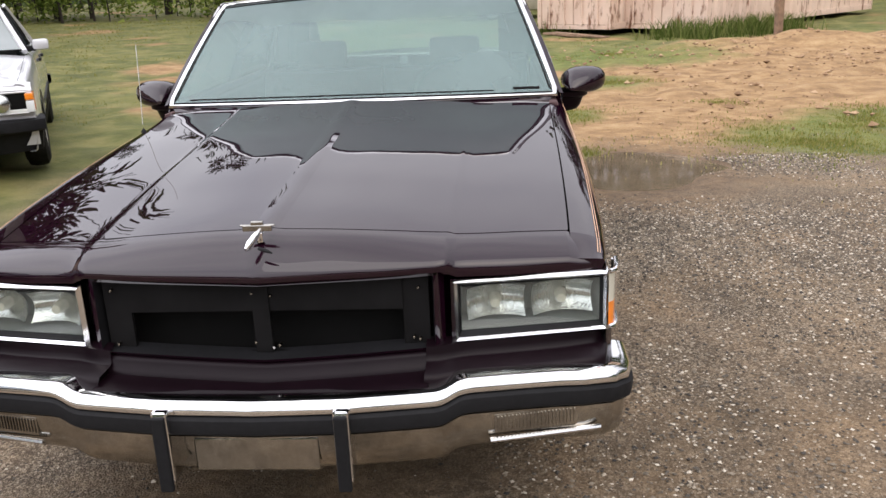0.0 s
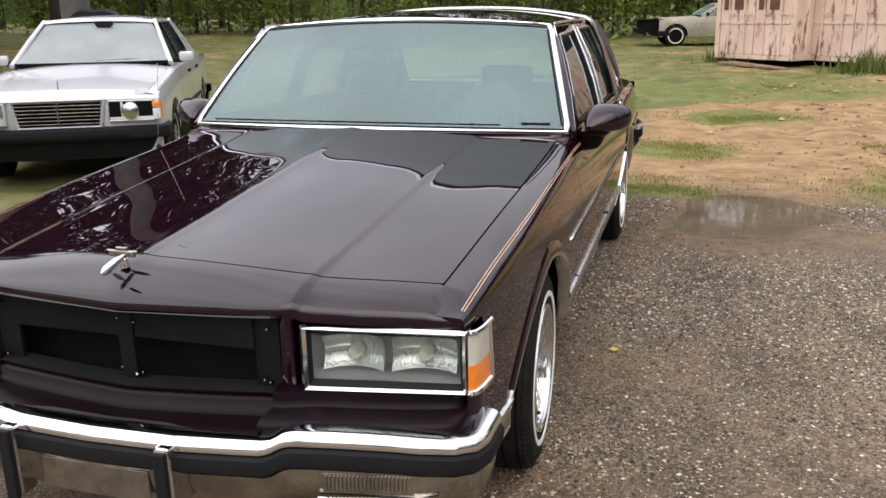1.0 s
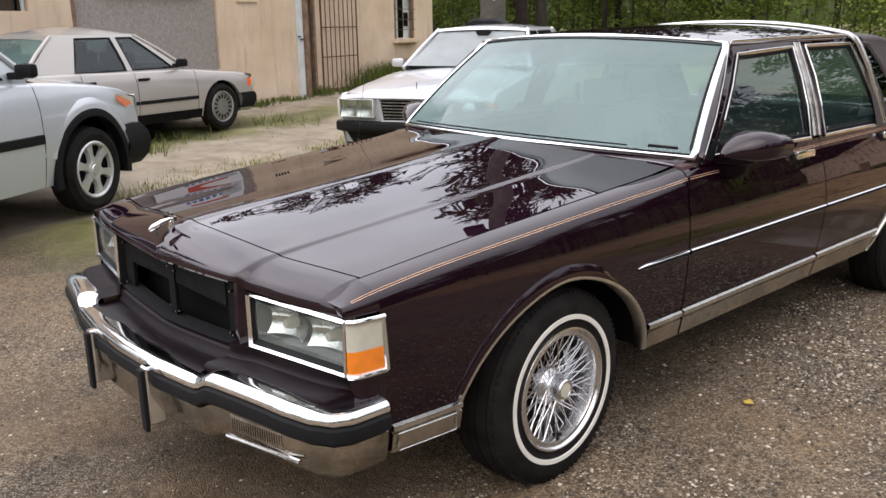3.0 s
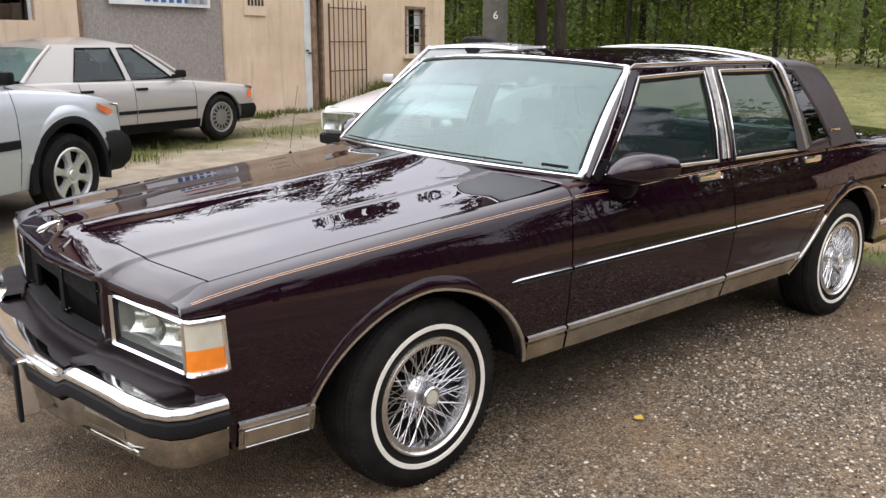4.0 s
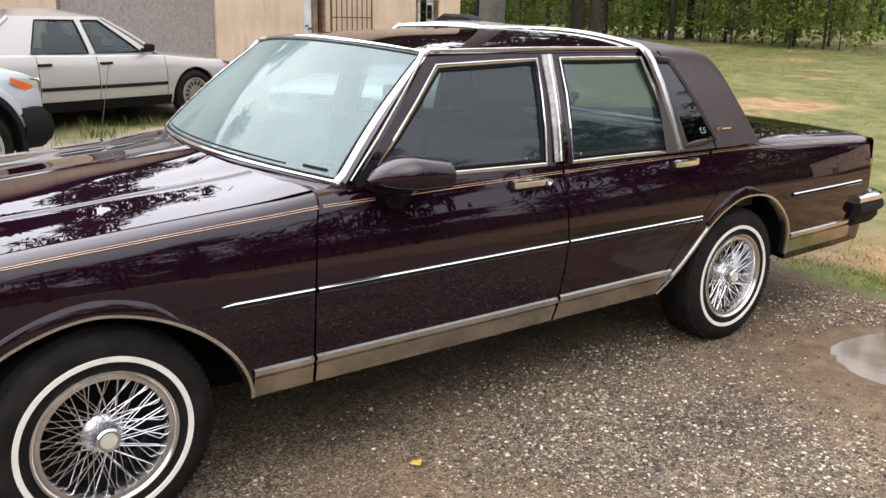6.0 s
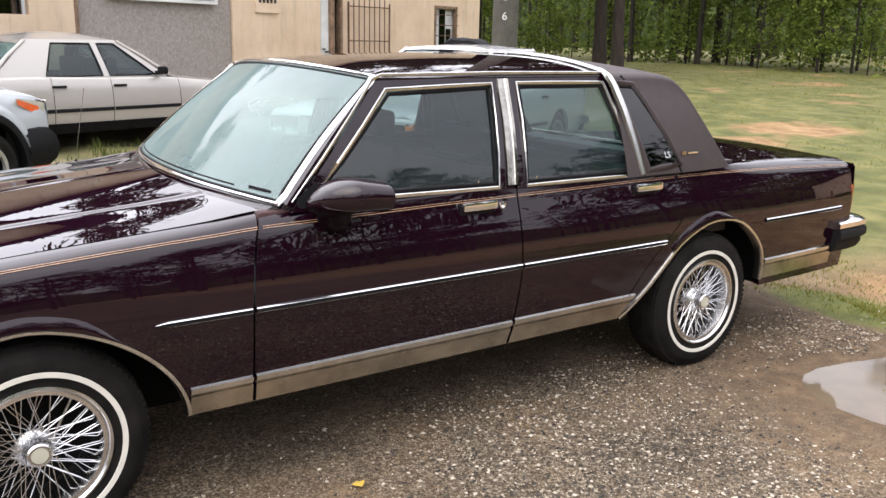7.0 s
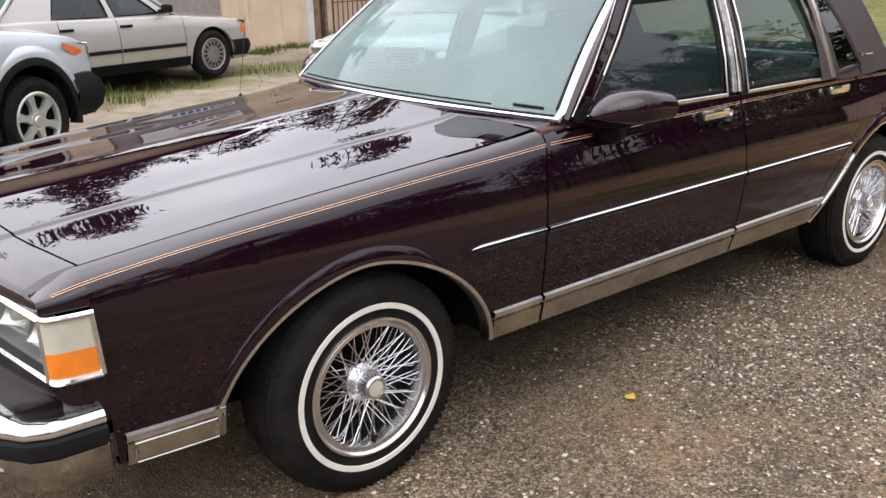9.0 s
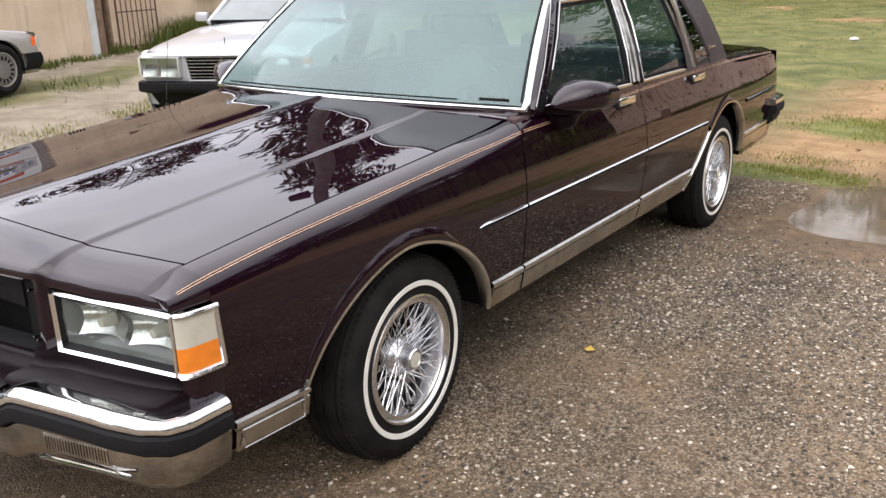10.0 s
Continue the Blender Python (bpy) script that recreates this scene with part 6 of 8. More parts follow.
# ---------------------------------------------------------------- the other vehicles
RED_AMBER = simple("red_amber_lens", (0.85, 0.13, 0.02), 0.18, 0, 0.1, 30, 0.15, 180, 1.0)
CAP_GREY = simple("dull_grey_cap", (0.20, 0.195, 0.18), 0.45, 0.4, 0.15, 12)
BRUSHED_ALLOY = simple("cast_alloy", (0.62, 0.62, 0.62), 0.32, 0.6, 0.1, 12)
def road_wheel(root, x, y, z, s, R, width, style):
    """A tyre with a pressed or cast wheel; the face looks to s."""
    m = Matrix.Translation((x, y, z)) @ Matrix.Diagonal((s, 1, 1, 1))
    h = width / 2
    r = R * 0.66
    w = Geo().lathe([(-h, r), (-h - 0.004, R * 0.8), (-h * 0.8, R * 0.96), (-h * 0.3, R), (h * 0.3, R), (h * 0.8, R * 0.96), (h + 0.004, R * 0.82), (h * 0.98, R * 0.72), (h * 0.9, r)], 40, m=m).ob("wheel", TYRE, root, fix=True)
    if style == "ring":
        Geo().lathe([(h + 0.002, R * 0.74), (h + 0.006, R * 0.73), (h + 0.006, R * 0.66), (h, R * 0.65)], 40, m=m).ob("whitewall", WHITEWALL, w, fix=True)
    Geo().lathe([(h * 0.85, r), (h * 0.92, r * 0.98), (h * 0.90, r * 0.93), (h * 0.45, r * 0.90), (h * 0.45, 0.0)], 40, m=m).ob("rim", {"cast": BLACK, "ring": BLACK}.get(style, SILVER), w, fix=True)
    if style == "disc":
        Geo().lathe([(h * 0.62, r * 0.90), (h * 0.84, r * 0.80), (h * 0.80, r * 0.45), (h * 0.86, r * 0.30), (h * 0.86, 0.0)], 40, m=m).ob("hub_cap", CAP_GREY, w, "flat grey hub cap with slots", fix=True)
        for k in range(15):
            a = math.tau * k / 15
            Geo().box(h * 0.82, 0, r * 0.66, 0.014, 0.022, 0.050, m=m @ Matrix.Rotation(a, 4, "X")).ob("slot", BLACK, w)
    if style == "cast":
        g = Geo()
        for k in range(6):
            a = math.tau * k / 6 + 0.3
            ca, sa = math.cos(a), math.sin(a)
            pts = []
            for rr, ww in ((0.10, 0.050), (0.52, 0.026), (0.93, 0.046)):
                pts.append((rr * r, ww))
            rows = []
            for rr, ww in pts:
                rows.append([(xx, rr * ca - u * ww * sa, rr * sa + u * ww * ca) for u, xx in ((-1, h * 0.55), (-0.8, h * 0.88), (0.8, h * 0.88), (1, h * 0.55))])
            g.grid(rows)
        g.lathe([(h * 0.55, r * 0.34), (h * 0.93, r * 0.31), (h * 0.88, r * 0.20), (h * 0.97, r * 0.17), (h * 0.97, 0.0)], 24)
        g.lathe([(h * 0.6, r * 0.86), (h * 0.90, r * 0.88), (h * 0.98, r * 0.95), (h * 0.92, r * 1.0)], 40)
        g2 = Geo()
        g2.add(g.v, g.f, 0, m)
        g2.ob("spokes", BRUSHED_ALLOY, w, "six-spoke cast alloy wheel face", fix=True, angle=30)
    return w


def build_vehicle(name, label, m, P):
    """A closed car in its own axes: front axle at y = 0, nose to -y, sill and roof heights from P."""
    car = thing(name, label, "car", "parked vehicles round the yard", m)
    paint, W, wb = P["paint"], P["half"], P["base"]
    R, arch = P["wheel"], P["arch"]
    rel = curve([0.0, 0.15, 0.45, 0.7, 0.9, 1.0], [0.945, 0.97, 1.0, 0.995, 0.965, 0.93])
    plan = curve(*P["plan"])
    sh = curve(*P["shoulder"])
    zb0 = P["sill"]
    nose, tail = P["nose"], P["tail"]

    def X(y, z):
        return W * plan(y) * rel((z - zb0) / (sh(y) - zb0))

    def bottom(y):
        for cy in (0.0, wb):
            q = (y - cy) / arch
            if abs(q) < 1:
                return max(zb0, R - 0.01 + (arch + P.get("lift", 0.0)) * math.sqrt(1 - q * q))
        return zb0

    def panel(y0, y1):
        marks = [c for c in (-arch, arch, wb - arch, wb + arch) if y0 - 0.1 < c < y1 + 0.1]
        rows = []
        for y in dense(y0, y1, 0.08, marks):
            zb, zs = bottom(y), sh(y)
            col = [(X(y, zb) - 0.05, y, zb)]
            col += [(X(y, z), y, z) for z in span(zb, zs - 0.03, 10)]
            x0 = col[-1][0]
            for t in (0.25, 0.5, 0.75, 1.0):
                a = t * math.pi / 2
                col.append((x0 - 0.055 * (1 - math.cos(a)) * 1.2, y, zs - 0.03 + 0.03 * math.sin(a)))
            rows.append(col)
        return Geo().grid(rows)
    lines = [nose, *P["doors"], tail]
    names = ["fender", "front_door", "rear_door", "rear_quarter"] if len(lines) == 5 else ["fender", "front_door", "rear_quarter"]
    for s in (1, -1):
        for nm, a, b in zip(names, lines, lines[1:]):
            g = panel(a + 0.004, b - 0.004)
            (g if s > 0 else g.mirror()).ob(nm, paint, car, angle=50)
        for y in (0.0, wb):
            ob_ = road_wheel(car, s * (W - 0.115), y, R, s, R, P.get("tread", 0.19), P["style"])
        for cy in (0.0, wb):
            w = Geo()
            rows = []
            for k in range(15):
                t = math.pi * k / 14
                rows.append([(s * (W - 0.36), cy - (arch + 0.02) * math.cos(t), R + (arch + 0.03) * math.sin(t)), (s * (W - 0.045), cy - (arch + 0.02) * math.cos(t), R + (arch + 0.02) * math.sin(t))])
            w.grid(rows, flip=s < 0).ob("wheel_well", BLACK, car)
    Geo().box(0, (nose + tail) / 2, zb0 + 0.16, 2 * W - 0.74, tail - nose - 0.5, 0.22).box(0, wb / 2, zb0 + 0.14, 2 * W - 0.2, wb - 2 * arch - 0.1, 0.22).ob("underbody", BLACK, car, smooth=False)

    # bonnet, boot and end panels
    def lid(y0, y1, nm, crown):
        rows = []
        for y in span(y0, y1, 14):
            xe = X(y, sh(y) - 0.03) - 0.070
            c = crown * (lerp(0.45, 1.0, min(1.0, (y - y0) / 0.6)) if nm == "bonnet" and P.get("lip") else 1.0)
            rows.append([(xe * u, y, sh(y) + c * (1 - abs(u) ** 2.4)) for u in span(-1, 1, 17)])
        if nm == "bonnet" and P.get("lip"):
            # rolled front edge down to the lamps
            edge = rows[0]
            xl = W * 0.955 / max(1e-6, edge[-1][0])
            for dy, t in ((0.018, 0.12), (0.034, 0.45), (0.040, 1.0)):
                rows.insert(0, [(x * lerp(1.0, xl, t), y - dy + 0.04 * (x / W) ** 2, lerp(z, P["lip"], t)) for x, y, z in edge])
        return Geo().grid(rows).ob(nm, paint, car, angle=50)
    lid(nose + P.get("hood0", 0.03), P["cowl"], "bonnet", P["crown"])
    if P.get("deck"):
        lid(P["deck"], tail - 0.02, "boot_lid", 0.02)
    for y, d, nm in ((nose, -1, "nose_panel"), (tail, 1, "tail_panel")):
        rows = []
        zs = sh(y)
        for u in span(-1, 1, 17):
            xe = X(y, zb0 + 0.3)
            bow = 0.05 * (1 - u * u)
            rows.append([(xe * u, y + d * (bow + o), z) for o, z in ((-0.10, zs + P["crown"] * (1 - abs(u) ** 2.4) * P.get("nose_crown", 0.9)), (-0.02, zs - 0.012), (0.0, zs - 0.05), (0.0, lerp(zs, zb0, 0.6)), (-0.04, zb0 + 0.05))])
        Geo().grid(rows, flip=d > 0).ob(nm, P.get("nose_mat", paint) if d < 0 else paint, car, fix=True, angle=50)

    # greenhouse
    c = P["cabin"]
    bel, rf = P["belt"], P["roof"]
    ws0, ws1, rw1, rw0 = c
    xb, xr = X(1.5, bel - 0.05) - 0.075, P["roof_half"]

    def side_pt(y, z, s, o=0.0):
        t = (z - bel) / (rf - 0.05 - bel)
        return (s * (lerp(xb, xr, t ** 1.15 if t > 0 else 0) + o), y, z)
    rows = []
    for t in span(0, 1, 10):
        y = lerp(ws1, rw1, t)
        zc = rf + P.get("dome", 0.0) - (0.03 + P.get("dome", 0.0)) * (2 * t - 1) ** 2
        rows.append([(xr * u, y, lerp(rf - 0.052, zc, 1 - abs(u) ** 2.6)) for u in span(-1, 1, 13)])
    slope = (rf - bel) / (ws1 - ws0)
    rows.insert(0, [(x * 1.02, y - 0.055 + 0.04 * (x / xr) ** 2, z - 0.055 * slope * 0.8) for x, y, z in rows[0]])
    rows.append([(x * 1.02, y + 0.055 - 0.04 * (x / xr) ** 2, z - 0.05) for x, y, z in rows[-1]])
    Geo().grid(rows).ob("roof", paint, car)
    for s in (1, -1):
        for ya, yb in ((ws0 + 0.085, ws1 + 0.03), (rw0 - 0.085, rw1 - 0.03)):
            Geo().tube([(s * (xb + 0.004), ya, bel + 0.02), (s * lerp(xb, xr, 0.52), lerp(ya, yb, 0.5), lerp(bel, rf, 0.5)), (s * (xr + 0.002), yb, rf - 0.058)], [0.028, 0.024, 0.022], 8).ob("pillar", paint, car)

    def screen(y0, z0, y1, z1, nm, lab=""):
        rows = []
        for v in span(0, 1, 6):
            xw = lerp(xb + 0.01, xr - 0.02, v)
            rows.append([(xw * u, lerp(y0, y1, v) + (0.10 if y1 > y0 else -0.10) * u * u * (1 - 0.5 * v), lerp(z0, z1, v)) for u in span(-1, 1, 13)])
        o = Geo().grid(rows).ob(nm, P.get("glass", GLASS), car, lab)
        o.visible_shadow = False
        edge = rows[0] + [q[-1] for q in rows[1:]] + list(reversed(rows[-1])) + [q[0] for q in reversed(rows[1:-1])]
        Geo().tube(edge, 0.010, 6, closed=True).ob("seal", PLASTIC, o)
        return o
    screen(ws0, bel + 0.04, ws1 - 0.035, rf - 0.075, "windscreen", "pale reflecting windscreen")
    screen(rw0, bel + 0.04, rw1 + 0.03, rf - 0.07, "rear_window")
    for s in (1, -1):
        # posts and frames as one painted side, with window openings
        fr = Geo()
        zt = rf - 0.052
        dl = P["doors"]
        A0, A1 = ws0 + 0.10, ws1 + 0.05
        C0, C1 = rw0 - 0.10, rw1 - 0.05
        wins = P["windows"]
        yz = lambda y0, y1, t: lerp(y0, y1, t)
        # lower and upper rails
        def band(ya0, ya1, yb0, yb1, z0, z1):
            rows = []
            for v in span(0, 1, 4):
                rows.append([side_pt(lerp(lerp(ya0, ya1, v), lerp(yb0, yb1, v), u), lerp(z0, z1, v), s) for u in span(0, 1, 12)])
            fr.grid(rows, flip=s < 0)
        zl, zu = bel + 0.015, zt - 0.035

        def edge_y(y0, y1, z):
            return lerp(y0, y1, (z - bel) / (zt - bel))
        band(A0, edge_y(A0, A1, zl), C0, edge_y(C0, C1, zl), bel - 0.03, zl)
        band(edge_y(A0, A1, zu), A1, edge_y(C0, C1, zu), C1, zu, zt + 0.008)
        ends = []
        for (b0, b1, t0, t1) in wins:
            ends.append((b0, t0))
            ends.append((b1, t1))
        lower = [edge_y(A0, A1, zl)] + [e[0] for e in ends] + [edge_y(C0, C1, zl)]
        upper = [edge_y(A0, A1, zu)] + [e[1] for e in ends] + [edge_y(C0, C1, zu)]
        for i in range(0, len(lower), 2):
            band(lower[i], upper[i], lower[i + 1], upper[i + 1], zl, zu)
        fr.ob("window_frames", paint, car, fix=False, angle=60)
        for (b0, b1, t0, t1) in wins:
            rows = []
            for v in span(0, 1, 5):
                rows.append([side_pt(lerp(lerp(b0, t0, v), lerp(b1, t1, v), u), lerp(zl, zu, v), s, -0.012) for u in span(0, 1, 6)])
            o = Geo().grid(rows, flip=s < 0).ob("side_window", SIDE_GLASS, car, "dark reflecting side glass")
            o.visible_shadow = False
            ring = rows[0] + [q[-1] for q in rows[1:]] + list(reversed(rows[-1][:-1])) + [q[0] for q in reversed(rows[1:-1])]
            Geo().tube([(x + s * 0.010, y, z) for x, y, z in ring], 0.010, 6, closed=True).ob("seal", PLASTIC, o)
            if P.get("divider") and b0 > 1.65:
                Geo().tube([(x + s * 0.006, y - 0.10, z) for x, y, z in (rows[0][4], rows[2][4], rows[4][5])], 0.012, 6).ob("divider", PLASTIC, o)
        # handles, moulding, mirror
        for y in P["handles"]:
            z = bel - 0.10
            Geo().box(s * (X(y, z) + 0.012), y, z, 0.024, 0.17, 0.03).ob("door_handle", PLASTIC if P.get("dark_handles", True) else paint, car, bevel=0.006)
        if P.get("mould"):
            zc, hw = P["mould"]
            for a, b in zip(lines[:-1], lines[1:]):
                pts = [y for y in span(max(a, arch + 0.05) + 0.006, min(b, wb - arch - 0.05) - 0.006, 8)]
                if pts[-1] - pts[0] < 0.1:
                    continue
                rows = [[(s * (X(y, zc) + o), y, zc + dz) for o, dz in ((0, -hw), (0.012, -hw * 0.8), (0.012, hw * 0.8), (0, hw))] for y in pts]
                Geo().grid(rows, flip=s < 0).ob("side_moulding", PLASTIC, car)
        # dark strip along the sill: shading under the body put in as colour
        if P.get("lower"):
            zc = P["lower"]
            rows = [[(s * (X(y, z) + 0.008), y, z) for z in span(zb0 - 0.01, zc, 4)] for y in span(arch + 0.03, wb - arch - 0.03, 12)]
            Geo().grid(rows, flip=s < 0).ob("sill_shade", P.get("clad", GREY_PLASTIC), car)
        my = ws0 + 0.26
        mo = Geo().box(s * (xb + 0.145), my, bel + 0.075, 0.15, 0.08, 0.10).ob("door_mirror", P.get("mirror", PLASTIC), car, bevel=0.03)
        Geo().box(s * (xb + 0.05), my, bel + 0.04, 0.10, 0.06, 0.05).ob("mirror_foot", PLASTIC, mo, bevel=0.01)
        # lamps
        lz0, lz1 = P["lamp_z"]
        li, lo = P["lamp_x"]
        yl = nose - 0.055 - P.get("lamp_forward", 0.0)
        if not (P.get("lamp_out") and s == P["lamp_out"]):
            g = Geo()
            rows = []
            for u in span(0, 1, 9):
                x = lerp(li, lo, u)
                rows.append([(s * x, yl + 0.05 * (x / W) ** 2 + (0.05 if u == 1 else 0) - 0.010, z) for z in span(lz0, lz1, 5)])
            g.grid(rows, flip=s > 0)
            hl = g.ob("headlamp", LENS_GLASS, car, "clear rectangular headlamp")
            if P.get("lamp_forward"):
                sides = Geo()
                ring_f = [(s * x, yl + 0.05 * (x / W) ** 2 - 0.006, z) for x, z in ((li - 0.006, lz0 - 0.007), (lo + 0.007, lz0 - 0.007), (lo + 0.007, lz1 + 0.006), (li - 0.006, lz1 + 0.006))]
                ring_i = [(s * x, yl + 0.05 * (x / W) ** 2 - 0.008, z) for x, z in ((li, lz0), (lo, lz0), (lo, lz1), (li, lz1))]
                sides.grid([[(x, y + 0.12, z) for x, y, z in ring_f], ring_f, ring_i, [(x, y + 0.05, z) for x, y, z in ring_i]], closed=True)
                sides.ob("lamp_shell", LAMP_SHELL, hl, fix=True, angle=30)
            hl.visible_shadow = False
            for u0, u1 in ((0.02, 0.50), (0.52, 0.98)):
                rf_ = []
                for i in range(7):
                    a = i / 6 * 2 - 1
                    x = lerp(li, lo, lerp(u0, u1, i / 6))
                    rf_.append([(s * x, yl + 0.05 * (x / W) ** 2 + 0.045 - 0.038 * (0.5 * a * a + 0.5 * b * b), lerp(lz0, lz1, (b + 1) / 2)) for b in span(-0.98, 0.98, 7)])
                Geo().grid(rf_, flip=s > 0).ob("reflector", REFLECTOR, hl)
            if P.get("turn"):
                Geo().box(s * (lo + 0.028), nose + 0.0, (lz0 + lz1) / 2, 0.045, 0.05, lz1 - lz0 - 0.01).ob("corner_lens", CLEAR_LENS, hl, bevel=0.008)
        if P.get("turn", 0) == 0:
            continue
        t = Geo().grid([[(s * (X(y, 0.62) * 1.0 + 0.006), y, z) for z in span(lz0 + 0.01, lz1 - 0.005, 4)] for y in span(nose - 0.02, nose + P["turn"], 4)], flip=s < 0)
        t.ob("turn_lamp", RED_AMBER, car, "orange corner lamp")
    # bumpers
    for y, d, nm in ((nose, -1, "front_bumper"), (tail, 1, "rear_bumper")):
        z0, z1 = P["bumper"]
        rows = []
        pth = []
        for u in span(-1, 1, 21):
            x = (W + 0.012) * u
            yy = y + d * (0.10 * (1 - abs(u) ** P.get("round", 6)) + 0.05 * (1 - u * u))
            pth.append((x, yy))
        pth = [(pth[0][0], y - d * P.get("wrap", 0.36))] + pth + [(pth[-1][0], y - d * P.get("wrap", 0.36))]
        for x, yy in pth:
            if P.get("stepped"):
                rows.append([(x * q, yy + d * o, z) for q, o, z in ((0.93, -0.09, z1), (0.99, -0.02, z1 - 0.004), (1.0, 0.005, z1 - 0.014), (1.0, 0.012, z1 - 0.05), (1.0, 0.008, z1 - 0.095), (0.99, -0.01, z1 - 0.108), (0.965, -0.06, z1 - 0.112), (0.955, -0.08, z1 - 0.17), (0.94, -0.12, z0), (0.90, -0.20, z0))])
                continue
            sec = ((0.90, -0.16, z1), (0.955, -0.07, z1 - 0.012), (0.99, -0.015, lerp(z0, z1, 0.78)), (1.0, 0.01, lerp(z0, z1, 0.5)), (0.985, -0.02, lerp(z0, z1, 0.22)), (0.94, -0.09, z0 + 0.01), (0.88, -0.16, z0))
            rows.append([(x * q, yy + d * o, z) for q, o, z in sec if P.get("soft")] or [(x * q, yy + d * o, z) for q, o, z in ((0.93, -0.08, z1), (1.0, -0.01, z1 - 0.005), (1.0, 0.02, lerp(z0, z1, 0.72)), (1.0, 0.02, lerp(z0, z1, 0.5)), (0.99, 0.0, lerp(z0, z1, 0.25)), (0.97, -0.04, z0), (0.93, -0.10, z0))])
        Geo().grid(rows, closed=True).ob(nm, P.get("bumper_mat", PLASTIC), car, fix=True, angle=50)
    # dark cabin with seats
    Geo().box(0, wb / 2 + 0.15, 0.52, 2 * xb - 0.1, wb - 0.9, 0.06).ob("cabin_floor", BLACK, car, smooth=False)
    for y in (wb * 0.45, wb * 0.78):
        for s in (1, -1):
            Geo().box(s * 0.34, y, bel - 0.05, 0.50, 0.14, 0.55).box(s * 0.34, y + 0.02, bel + 0.28, 0.24, 0.09, 0.14).ob("seat", GREY_PLASTIC, car, bevel=0.04)
    Geo().box(0, ws0 + 0.30, bel - 0.02, 2 * xb - 0.12, 0.38, 0.12).ob("dashboard", PLASTIC, car, bevel=0.03)
    return car


SEDAN = dict(half=0.868, base=2.80, wheel=0.317, arch=0.365, sill=0.24, nose=-0.74, tail=3.84, doors=(0.62, 1.62, 2.36), cowl=0.66,
             plan=([-0.8, -0.6, 0.0, 0.8, 2.6, 3.4, 3.9], [0.93, 0.965, 0.99, 1.0, 1.0, 0.98, 0.94]),
             shoulder=([-0.8, -0.6, 0.0, 0.7, 1.5, 2.6, 3.2, 3.9], [0.775, 0.81, 0.87, 0.925, 0.935, 0.955, 0.955, 0.90]),
             crown=0.045, deck=3.02, cabin=(0.66, 1.34, 2.56, 3.06), belt=0.935, roof=1.435, roof_half=0.555,
             windows=[(0.90, 1.58, 1.40, 1.66), (1.68, 2.52, 1.75, 2.36)], handles=(1.50, 2.28), mould=(0.52, 0.022), lower=0.40, style="disc", divider=True,
             lamp_z=(0.585, 0.745), lamp_x=(0.42, 0.80), bumper=(0.30, 0.52), paint=SILVER, turn=0.055)


